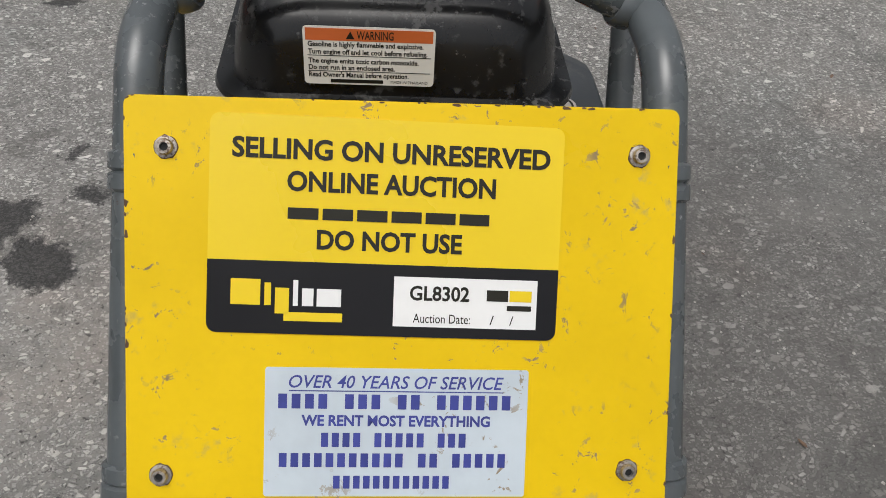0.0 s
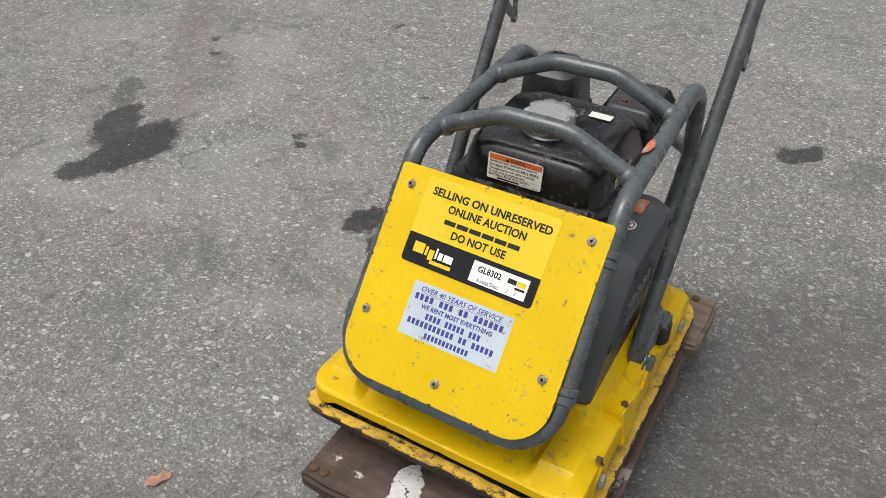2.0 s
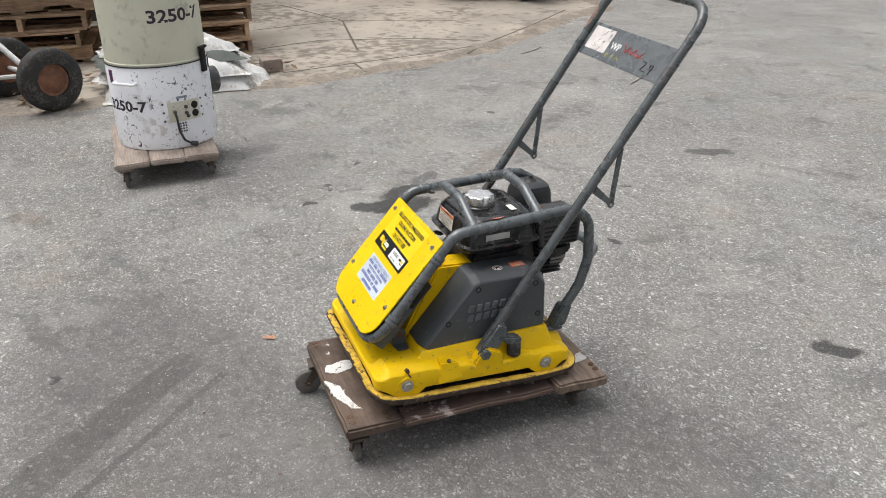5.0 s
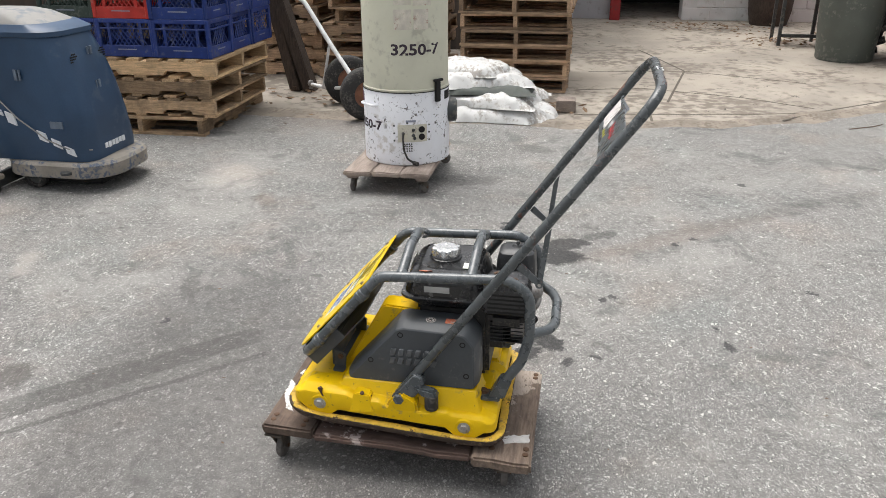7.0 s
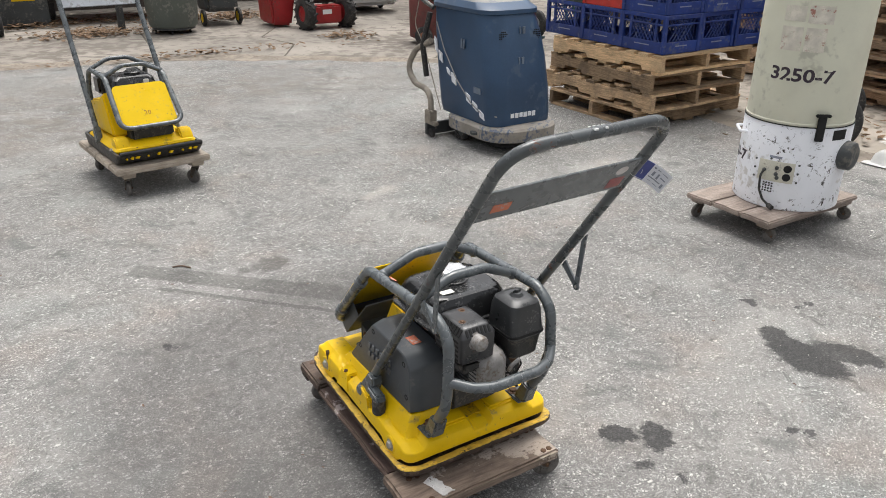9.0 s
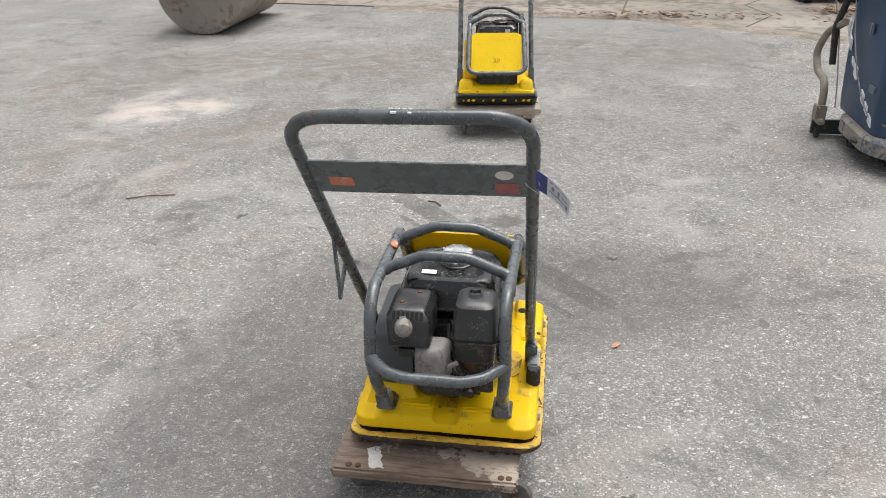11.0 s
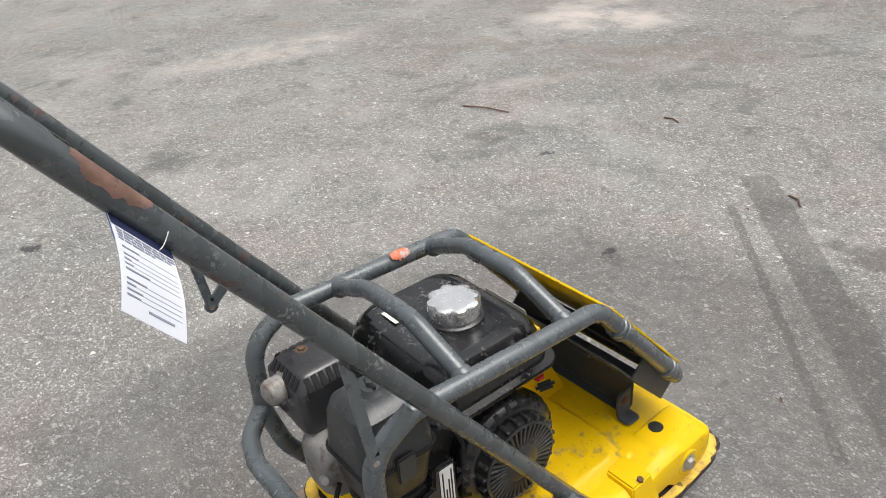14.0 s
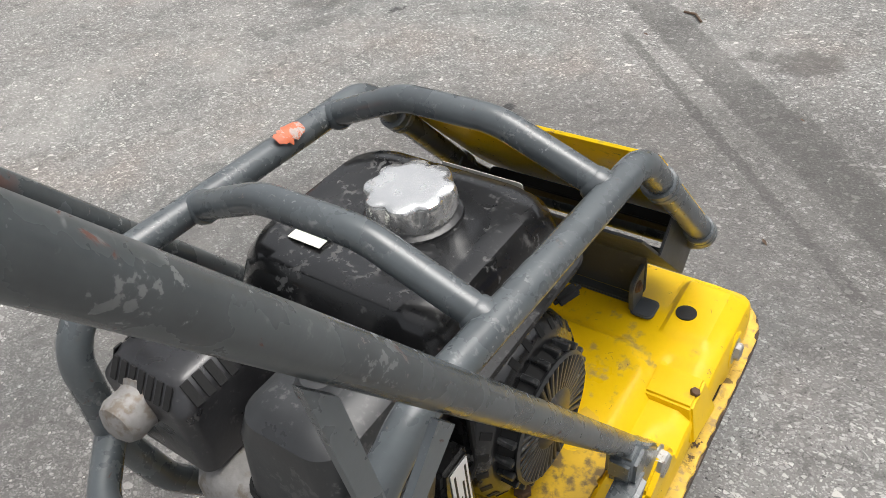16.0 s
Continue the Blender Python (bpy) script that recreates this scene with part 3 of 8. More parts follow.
S_BLUEINK = surface("blue_letter_ink", (0.040, 0.052, 0.27), 0.5, var=0.15, scale=40, bump=0.0)
S_ORANGE = surface("orange_warning_band", (0.62, 0.14, 0.035), 0.45, var=0.08, scale=20, bump=0.0)
S_ORANGEW = surface("torn_orange_label", (0.56, 0.15, 0.07), 0.5, var=0.1, scale=40, bump=0.05, chips=((0.6, 0.56, 0.52), 0.7, 90, 0.7))
S_TORN = surface("torn_paper_label", (0.62, 0.58, 0.56), 0.6, var=0.12, scale=40, bump=0.05, chips=((0.09, 0.09, 0.095), 0.6, 70, 0.6))
PAPER = surface("white_paper_tag", (0.66, 0.68, 0.74), 0.6, var=0.03, scale=20, bump=0.02)
TAGBLUE = surface("navy_tag_print", (0.02, 0.026, 0.075), 0.5, var=0.1, scale=20, bump=0.0)
TAGBACK = surface("blue_tag_print", (0.045, 0.060, 0.22), 0.5, var=0.15, scale=30, bump=0.0)
TAGRULE = surface("faint_rule", (0.55, 0.57, 0.63), 0.6, var=0.1, scale=20, bump=0.0)
TAGINK = surface("faded_print", (0.25, 0.27, 0.33), 0.6, var=0.1, scale=20, bump=0.0)
PAINTW = surface("white_paint_mark", (0.72, 0.73, 0.72), 0.6, var=0.1, scale=60, bump=0.1)
PAINTR = surface("red_marker", (0.45, 0.05, 0.05), 0.6, var=0.2, scale=60, bump=0.0)
REDP = surface("red_plastic", (0.42, 0.02, 0.02), 0.45, var=0.1, scale=20)

# ---- the plate compactor ----
def tilt(k):
    """The load on the trolley sits a little higher in front: z falls by k for each metre along y."""
    return lambda v: (v.x, v.y, v.z - k * v.y)


PM = Matrix(((1, 0, 0, 0), (0, 0.6718, -0.7407, -0.0945), (0, 0.7407, 0.6718, 0.5675), (0, 0, 0, 1)))


def hex_bolt(p, d, r, h, washer=0.0):
    a = bm_lathe(p, d, [(0, r), (h * 0.8, r), (h, r * 0.86)], 6)
    if washer:
        a = joined(a, bm_lathe(Vector(p) - Vector(d).normalized() * 0.001, d, [(0, washer), (0.0022, washer), (0.003, washer * 0.9)], 18))
    return a


def upturned(v):
    y = v.y * (0.978 if v.y < 0 else 1.0)
    e = max(0.0, abs(y) - 0.19) / 0.125
    return (v.x, y, v.z + (0.024 if y < 0 else 0.016) * e * e - 0.075 * y)


def ragged(pts, z0, z1):
    """A thin patch with a torn outline through the given corners."""
    line = []
    for i, p in enumerate(pts):
        q = pts[(i + 1) % len(pts)]
        a, b = Vector((*p, 0)), Vector((*q, 0))
        k = max(2, int((b - a).length / 0.004))
        line += [a.lerp(b, j / k) for j in range(k)]
    out = []
    for p in line:
        w = noise.noise_vector(p * 70) * 0.006 + noise.noise_vector(p * 190) * 0.003
        out.append(p + Vector((w.x, w.y, 0)))
    return bm_loft([[Vector((p.x, p.y, h)) for p in out] for h in (z0, z1)])


def ramp(v, a, b):
    """0 at a and 1 at b, straight in between."""
    return min(1.0, max(0.0, (v - a) / (b - a)))


def deck_height(x, y):
    ax = abs(x)
    deck = 0.2290 + 0.0270 * ramp(y, -0.284, -0.190) - 0.005 * (1 - ramp(y, -0.284, -0.276))
    # raised plateau under the engine, with a bevelled front and sides
    cut = 0.045 * ramp(ax, 0.135, 0.185)
    deck += 0.0110 * ramp(y, -0.128 + cut, -0.112 + cut) * (1 - ramp(ax, 0.166, 0.180))
    deck -= 0.0065 * ramp(ax, 0.180, 0.186) * ramp(y, -0.13, -0.11) + 0.005 * ramp(ax, 0.222, 0.234)
    # long shoulders over the front bolt tabs
    rise = ramp(ax, 0.146, 0.160) * (1 - 0.5 * ramp(ax, 0.216, 0.234)) * ramp(y, -0.284, -0.256)
    shoulder = 0.2330 + 0.0280 * rise * (1 - 0.22 * ramp(y, -0.165, -0.150)) - 0.05 * ramp(y, -0.122, -0.104)
    top = max(deck, shoulder)
    # rear end: two pads with a low saddle between them
    rear = ramp(y, 0.160, 0.172)
    top -= 0.0200 * rear * (1 - ramp(abs(x + 0.005), 0.026, 0.036)) + 0.006 * rear
    # ledge that carries the belt cover
    ledge = 0.2855 + 0.06 * y - 0.030 * ramp(x, 0.190, 0.210)
    if x > 0.07 and -0.162 < y < 0.250:
        k = ramp(x, 0.074, 0.090) * ramp(y, -0.162, -0.150) * (1 - ramp(y, 0.238, 0.250)) * (1 - ramp(x, 0.206, 0.216))
        top = max(top, top + (ledge - top) * k)
    # pivot hollows beside the handle
    top -= 0.009 * ramp(ax, 0.206, 0.220) * ramp(y, -0.035, -0.01) * (1 - ramp(y, 0.10, 0.13))
    return top - 0.012 * ramp(y, 0.262, 0.289)


def cast_body():
    hx, y0, y1, r = 0.2345, -0.284, 0.289, 0.024
    xs = sorted(set([round(-hx + 2 * hx * i / 78, 5) for i in range(79)]))
    ys = [y0 + (y1 - y0) * i / 94 for i in range(95)]
    cy, hy = (y0 + y1) / 2, (y1 - y0) / 2
    bm = bmesh.new()

    def place(x, y):
        a, b = abs(x) - (hx - r), abs(y - cy) - (hy - r)
        if a > 0 and b > 0:
            k = max(a, b) / math.hypot(a, b)
            x = math.copysign(hx - r + a * k, x)
            y = cy + math.copysign(hy - r + b * k, y - cy)
        return x, y

    grid = []
    for y in ys:
        row = []
        for x in xs:
            px, py = place(x, y)
            wave = 0.0007 * noise.noise(Vector((px * 14, py * 14, 2)))
            row.append(bm.verts.new((px, py, deck_height(px, py) + wave)))
        grid.append(row)
    for i in range(len(ys) - 1):
        for j in range(len(xs) - 1):
            bm.faces.new((grid[i][j], grid[i][j + 1], grid[i + 1][j + 1], grid[i + 1][j]))
    loop = [grid[0][j] for j in range(len(xs))] + [grid[i][-1] for i in range(1, len(ys))] + [grid[-1][j] for j in range(len(xs) - 2, -1, -1)] + [grid[i][0] for i in range(len(ys) - 2, 0, -1)]
    prev = loop

    def foot(x, y):
        side = ramp(abs(x), 0.19, 0.215)
        z = 0.1965 + 0.0170 * ramp(-y, 0.255, 0.272) + 0.004 * ramp(y, 0.24, 0.27)
        for yb in (-0.209, 0.209):
            d = abs(y - yb)
            tab = 0.171 + 0.010 * ramp(d, 0.020, 0.034) + 0.020 * ramp(d, 0.034, 0.058)
            z = min(z, z + (tab - z) * side)
        chip = max(0.0, noise.noise(Vector((x * 45, y * 45, 0))) - 0.25) * 0.006
        return z + chip

    for out, k in ((0.0045, 0.06), (0.0070, 0.16), (0.0085, 0.55), (0.0085, 0.93), (0.0070, 1.0), (-0.006, 1.0), (-0.02, 0.9)):
        row = []
        for v in loop:
            x, y, z = v.co
            ex = max(0.0, abs(x) - (hx - r)) * math.copysign(1, x)
            ey = max(0.0, abs(y - cy) - (hy - r)) * math.copysign(1, y - cy)
            d = Vector((ex, ey, 0)).normalized()
            row.append(bm.verts.new((x + d.x * out, y + d.y * out, z + (foot(x, y) - z) * k)))
        for i in range(len(loop)):
            q = (i + 1) % len(loop)
            bm.faces.new((prev[q], prev[i], row[i], row[q]))
        prev = row
    return bm


def plate_compactor(name, label):
    pc = thing(name, pose(0, 0, 0.14), label, "plate compactor")
    n = 7
    # base plate with a turned-up edge
    rings = []
    for hx, hy, z, r in ((0.19, 0.24, 0.0, 0.05), (0.228, 0.285, 0.003, 0.06), (0.251, 0.313, 0.014, 0.050), (0.2585, 0.321, 0.026, 0.052), (0.2585, 0.321, 0.035, 0.052), (0.238, 0.298, 0.034, 0.045), (0.215, 0.28, 0.018, 0.06)):
        rings.append([Vector((x, y, 0.141 + z)) for x, y in rrect(0, 0.002, hx, hy, r, n)])
    body = bm_loft(rings)
    bmesh.ops.subdivide_edges(body, edges=[e for e in body.edges if e.calc_length() > 0.12], cuts=7, use_grid_fill=True)
    warp(body, upturned)
    plate = part("base_plate", body, RUSTY, pc, "rusty steel base plate with a turned-up edge")
    outer = [Vector((x, y, 0.1775)) for x, y in rrect(0, 0.002, 0.258, 0.3210, 0.052, 14)]
    fine = []
    for i, p in enumerate(outer):
        q = outer[(i + 1) % len(outer)]
        k = max(1, int((q - p).length / 0.0045))
        fine += [p.lerp(q, j / k) for j in range(k)]
    rim_rings = [[], [], [], []]
    for i, p in enumerate(fine):
        c = Vector((0, 0.002, p.z))
        inw = (c - p).normalized()
        bite = min(0.0065, max(0.0, noise.noise(p * 58 + Vector((9, 0, 0))) + 0.02) * 0.034) * (0.3 + 0.7 * ramp(-p.y, 0.24, 0.29))
        wide = 0.021 + 0.004 * ramp(-p.y, 0.22, 0.285) + 0.005 * ramp(p.y, 0.25, 0.30) + 0.003 * noise.noise(p * 38)
        rim_rings[0].append(p + inw * bite + Vector((0, 0, -0.0035)))
        rim_rings[1].append(p + inw * (bite + 0.0012) + Vector((0, 0, 0.001)))
        lift = 0.003 * ramp(-p.y, 0.25, 0.31)
        rim_rings[2].append(p + inw * max(wide, bite + 0.004) + Vector((0, 0, 0.0015 + lift)))
        rim_rings[3].append(p + inw * (max(wide, bite + 0.004) + 0.003) + Vector((0, 0, -0.009 + lift)))
    rim = warp(bm_loft(rim_rings, closed=True), upturned)
    part("rim", rim, RIM, plate, "chipped yellow paint on the plate's edge")
    # added block, its black stands for the shade under the casting
    part("rubber_mount", warp(bm_prism(rrect(0, -0.008, 0.205, 0.245, 0.05, 4), 0.160, 0.215, "z"), tilt(0.072)), DARKGAP, pc, "black block filling the shaded gap")

    # casting: the yellow upper mass, a deck with pads and shoulders over a skirt with bolt tabs
    casting = part("casting", warp(cast_body(), tilt(0.072)), YELLOWC, pc, "scuffed yellow painted upper casting", smooth=24)
    for s in (-1, 1):
        w = bm_prism([(-0.122, 0.200), (-0.048, 0.212), (-0.062, 0.2585), (-0.108, 0.2605)], 0.19, 0.2505, "x", 0.003)
        wedge = warp(w, lambda v, s=s: (s * (v.x - max(0.0, (v.z - 0.205)) * 0.24), v.y, v.z))
        part("side_wedge", warp(wedge, tilt(0.072)), YELLOW, casting)
        part("wedge_screw", hex_bolt((s * 0.232, -0.085, 0.2645), (s * 0.3, 0, 1), 0.0062, 0.005), BOLTR, casting)
    for x0, x1, z1 in ((-0.132, -0.043, 0.2685), (0.034, 0.118, 0.2655)):
        part("rear_pad", warp(bm_box(x0, x1, 0.182, 0.2735, 0.246, z1, 0.006, 2), tilt(0.072)), YELLOW, casting)
    for s in (-1, 1):
        for y, z in ((-0.209, 0.2255), (0.209, 0.192)):
            part("bolt_boss", bm_lathe((s * 0.225, y, z), (s, 0, 0), [(0, 0.0285), (0.0165, 0.0275), (0.0190, 0.0245)], 28), YELLOW, casting)
            part("plate_bolt", hex_bolt((s * 0.2425, y, z), (s, 0, 0), 0.0125, 0.009, 0.019), BOLT, pc, "zinc-plated hexagon bolt")
    streak = [(-0.214, 0.272), (-0.206, 0.276), (-0.200, 0.270), (-0.203, 0.262), (-0.194, 0.246), (-0.188, 0.232), (-0.184, 0.214), (-0.187, 0.214), (-0.192, 0.231), (-0.198, 0.246), (-0.207, 0.262)]
    part("rust_streak", warp(bm_prism(streak, 0.236, 0.2436, "x"), lambda v: (v.x - 0.16 * max(0.0, v.z - 0.252), v.y, v.z)), BOLTR, casting, "brown rust streak")
    part("lifting_hole", bm_lathe((-0.178, -0.197, 0.2696), (0, 0, 1), [(0, 0.0135), (0.0064, 0.0135), (0.0066, 0.012), (0.0067, 0.001)], 20), DARKGAP, casting)
    for x, y, r in ((0.10, 0.20, 0.010), (-0.08, 0.205, 0.010), (-0.062, 0.228, 0.008), (-0.12, 0.13, 0.011)):
        part("deck_bolt", hex_bolt((x, y, (0.2685 if x < 0 else 0.2655) - 0.072 * y), (0, 0, 1), r, 0.007), BOLTR, pc, "rust-brown deck bolt")
    # dirty oil-soaked tray under the engine
    grime = surface("oil_soaked_deck", (0.62, 0.38, 0.008), 0.5, var=0.12, scale=16, grain=120, bump=0.1, dirt=((0.10, 0.068, 0.04), 0.42, 12), chips=((0.14, 0.09, 0.05), 0.5, 40, 0.7))
    part("engine_bed", warp(ragged([(-0.190, 0.030), (-0.120, -0.010), (-0.060, 0.000), (0.06, 0.02), (0.08, 0.157), (-0.03, 0.157), (-0.150, 0.157), (-0.185, 0.110)], 0.262, 0.2671), tilt(0.072)), grime, pc, "oil-soaked grimy deck under the engine")
    part("oil_smear", warp(ragged([(-0.060, 0.168), (0.050, 0.166), (0.056, 0.235), (0.020, 0.250), (-0.030, 0.246), (-0.064, 0.225)], 0.236, 0.2432), tilt(0.072)), grime, pc)

    # protective frame: one long bent tube
    def on_panel(x, v, back):
        return PM @ Vector((x, -v, -back))

    right = [(0.152, 0.286, 0.262), (0.158, 0.356, 0.372), (0.164, 0.376, 0.455), (0.160, 0.372, 0.582), (0.161, 0.308, 0.6185), (0.1665, -0.040, 0.605), on_panel(0.1790, 0.3045, 0.024)]
    left = [Vector((-p[0], p[1], p[2])) for p in right]
    path = [Vector(p) for p in right] + list(reversed(left))
    bends = [0, 0.09, 0.09, 0.06, 0.06, 0.055, 0.074, 0.074, 0.055, 0.06, 0.06, 0.09, 0.09, 0]
    cage = part("protective_frame", bm_tube(path, 0.0148, bends, 16, 7), TUBE, pc, "dark grey bent-tube protective frame")
    for y, z in ((0.020, 0.608), (0.212, 0.6145)):
        arch = [(-0.161, y, z), (-0.054, y + 0.004, z + 0.047), (0.054, y + 0.004, z + 0.047), (0.161, y, z)]
        part("cross_tube", bm_tube(arch, 0.0140, [0, 0.078, 0.078, 0], 16, 8), TUBE, cage)
        for s in (-1, 1):
            part("weld", bm_lathe((s * 0.143, y, z + 0.0055), (s, 0, -0.38), [(0, 0.0146), (0.004, 0.0164), (0.009, 0.0168), (0.014, 0.016)], 14), TUBE, cage)
    bumper = [(0.163, 0.378, 0.464), (0.118, 0.424, 0.456), (0.070, 0.440, 0.452), (-0.070, 0.440, 0.452), (-0.118, 0.424, 0.456), (-0.163, 0.378, 0.464)]
    part("rear_bumper_tube", bm_tube(bumper, 0.0142, [0, 0.05, 0.06, 0.06, 0.05, 0], 16, 6), TUBE, cage)
    for s in (-1, 1):
        for v in (0.002, 0.200):
            c = on_panel(s * (0.1672 + 0.038 * v), v, 0.0175 + 0.024 * v)
            d = on_panel(s * (0.1682 + 0.038 * v), v + 0.026, 0.018 + 0.024 * v) - c
            part("clamp", bm_lathe(c, d, [(0, 0.0162), (0.002, 0.0188), (0.011, 0.0188), (0.013, 0.0165), (0.015, 0.0188), (0.024, 0.0188), (0.026, 0.0162)], 18), TUBE, cage)
        # rear foot with its bolts
        foot = joined(bm_box(s * 0.152 - 0.026, s * 0.152 + 0.026, 0.232, 0.300, 0.2435, 0.2535, 0.003), bm_prism([(0.265, 0.250), (0.312, 0.250), (0.332, 0.310), (0.300, 0.318)], s * 0.152 - 0.019, s * 0.152 + 0.019, "x", 0.004))
        ft = part("rear_foot", foot, TUBE, pc)
        part("foot_bolt", hex_bolt((s * 0.152 - s * 0.008, 0.250, 0.2535), (0, 0, 1), 0.011, 0.009, 0.016), BOLTR, ft)
    # front bracket behind the panel
    br = joined(bm_box(-0.150, 0.150, -0.300, -0.085, -0.072, -0.0685, 0.001), bm_box(-0.060, -0.012, -0.175, -0.158, -0.078, -0.072, 0.002), bm_box(-0.150, 0.150, -0.304, -0.297, -0.072, -0.048, 0.001), *[bm_box(s * 0.1505 - 0.0018, s * 0.1505 + 0.0018, -0.302, -0.165, -0.0725, -0.020, 0.001) for s in (-1, 1)])
    bracket = part("front_bracket", moved(br, PM), COVER, pc, "dark sheet-metal bracket behind the panel")
    web = [(-0.118, 0.345), (-0.118, 0.290)] + [(-0.104 - 0.014 * math.cos(radians(a)), 0.286 - 0.014 * math.sin(radians(a))) for a in (0, 30, 60, 90)] + [(0.104 + 0.014 * math.sin(radians(a)), 0.286 - 0.014 * math.cos(radians(a))) for a in (0, 30, 60, 90)] + [(0.118, 0.290), (0.118, 0.345)]
    foot_bar = joined(bm_prism(web, -0.2065, -0.2030, "y", 0.001), bm_box(-0.122, 0.122, -0.203, -0.184, 0.2690, 0.2745, 0.002))
    bar = part("mount_bar", foot_bar, COVER, pc, "dark sheet-metal web bolted to the deck")
    for s in (-1, 1):
        lug = [(-0.2025, 0.2750), (-0.168, 0.275), (-0.166, 0.300)] + [(-0.180 + 0.014 * math.cos(radians(a)), 0.310 + 0.014 * math.sin(radians(a))) for a in range(0, 91, 30)] + [(-0.2025, 0.330)]
        part("mount_lug", bm_prism(lug, s * 0.113 - 0.003, s * 0.113 + 0.003, "x", 0.001), COVER, bar)
        part("lug_foot", bm_prism([(x + s * 0.127, y) for x, y in rrect(0, -0.183, 0.016, 0.018, 0.008, 3)], 0.2705, 0.2760, "z", 0.0015), COVER, bar)
        part("mount_bolt", hex_bolt((s * 0.116, -0.182, 0.308), (s, 0, 0), 0.006, 0.005, 0.009), BOLTR, bar)
    part("bottom_guard", moved(joined(bm_prism(rrect(0, -0.262, 0.150, 0.030, 0.028, 5), -0.026, -0.010, "z", 0.004)), PM), DARKGAP, bracket)

    # front panel, a flat sheet with rounded lower corners
    w = 0.1715
    outline = []
    for cx, cy, r, a0 in ((w - 0.006, 0.025, 0.006, 0), (-w + 0.006, 0.025, 0.006, 90), (-w + 0.062, -0.238, 0.062, 180), (w - 0.062, -0.238, 0.062, 270)):
        outline += [(cx + r * math.cos(radians(a0 + 90 * k / 10)), cy + r * math.sin(radians(a0 + 90 * k / 10))) for k in range(11)]
    sheet = part("front_panel", moved(bm_prism(outline, -0.003, 0.001, "z", 0.0008, 1), PM), PANEL, pc, "chipped yellow sheet-metal front panel with stickers")
    for x, v in ((-0.1465, 0.0), (0.1460, -0.001), (-0.1505, 0.2025), (0.1450, 0.2020), (-0.003, 0.268)):
        s = joined(bm_lathe((x, -v, 0.001), (0, 0, 1), [(0, 0.0068), (0.0012, 0.0068), (0.0015, 0.0056)], 20), bm_lathe((x, -v, 0.002), (0, 0, 1), [(0, 0.0050), (0.003, 0.0050), (0.0044, 0.0043), (0.0045, 0.0026), (0.0018, 0.0024)], 18))
        part("panel_screw", moved(s, PM), SCREW, sheet, "worn steel socket screw")
        part("screw_socket", moved(bm_lathe((x, -v, 0.0036), (0, 0, 1), [(0, 0.0027), (0.0009, 0.0027), (0.0009, 0.0002)], 12), PM), DARKGAP, sheet)
        ring = [(x + (0.0073 + 0.0006 * math.sin(3.1 * k + 40 * x) * math.cos(1.7 * k)) * math.cos(k * 0.3307), -v + (0.0073 + 0.0006 * math.sin(2.3 * k + 70 * x)) * math.sin(k * 0.3307)) for k in range(19)]
        part("rust_ring", moved(bm_prism(ring, 0.0008, 0.0013, "z"), PM), BOLTR, sheet, "rust stain round a screw")
    # paint broken off along the panel's edges
    rng = random.Random(51)
    chips = []
    for k in range(80):
        i = rng.choice((10, 10, 21, 32, 43)) if k % 3 else rng.randrange(len(outline))
        (ax, ay), (bx, by) = outline[i], outline[(i + 1) % len(outline)]
        run = math.hypot(bx - ax, by - ay)
        if run < 0.02 and rng.random() < 0.72:
            continue
        f, sz = rng.random(), rng.choice((0.0008, 0.0010, 0.0013, 0.0022))
        tx, ty = (bx - ax) / run, (by - ay) / run
        cx, cy = ax + (bx - ax) * f - ty * sz * 0.55, ay + (by - ay) * f + tx * sz * 0.55
        poly = []
        for q in range(7):
            a = q * 0.8976
            r = sz * rng.uniform(0.5, 1.1)
            u, w2 = r * 1.5 * math.cos(a), r * 0.6 * math.sin(a)
            poly.append((cx + u * tx - w2 * ty, cy + u * ty + w2 * tx))
        chips.append(bm_prism(poly, 0.0006, 0.00125, "z"))
    tagged(part("edge_rust", moved(joined(*chips), PM), BOLTR, sheet, "brown rust chips along the panel edge"), kind="stuff")

    def flat(poly, z0, z1):
        return moved(bm_prism(poly, z0, z1, "z"), PM)

    def line(text, x, v_foot, height, width, mat, parent, bold=0.0, align="LEFT", z=0.0022, shear=0.0, turn=-1.0):
        b = bm_text(text, height / 0.70, 0.00008, bold, align, width, shear)
        part("lettering", moved(b, PM @ pose(x, -v_foot, z, 0, 0, turn)), mat, parent)

    T = -1.25
    st = part("auction_sticker", moved(bm_prism(rrect(0, 0, 0.1090, 0.0672, 0.006, 5), 0.0011, 0.0016, "z"), PM @ pose(-0.0125, -0.0476, 0, 0, 0, T)), S_YELLOW, pc, "bright yellow and black auction sticker")
    low = [(0.109, -0.022), (-0.109, -0.022)] + [(-0.103 + 0.006 * math.cos(radians(180 + 15 * k)), -0.0612 + 0.006 * math.sin(radians(180 + 15 * k))) for k in range(7)] + [(0.103 + 0.006 * math.cos(radians(270 + 15 * k)), -0.0612 + 0.006 * math.sin(radians(270 + 15 * k))) for k in range(7)]
    SM = pose(-0.0125, -0.0476, 0, 0, 0, T)
    part("black_band", moved(bm_prism(low, 0.0017, 0.0020, "z"), PM @ SM), S_BLACK, st)
    for text, x0, x1, y, h in (("SELLING ON UNRESERVED", -0.0955, 0.1005, 0.0412, 0.0118), ("ONLINE AUCTION", -0.0620, 0.0668, 0.0217, 0.0118), ("DO NOT USE", -0.0430, 0.0470, -0.0136, 0.0115)):
        b = bm_text(text, h / 0.70, 0.00008, 0.00050, "LEFT", x1 - x0)
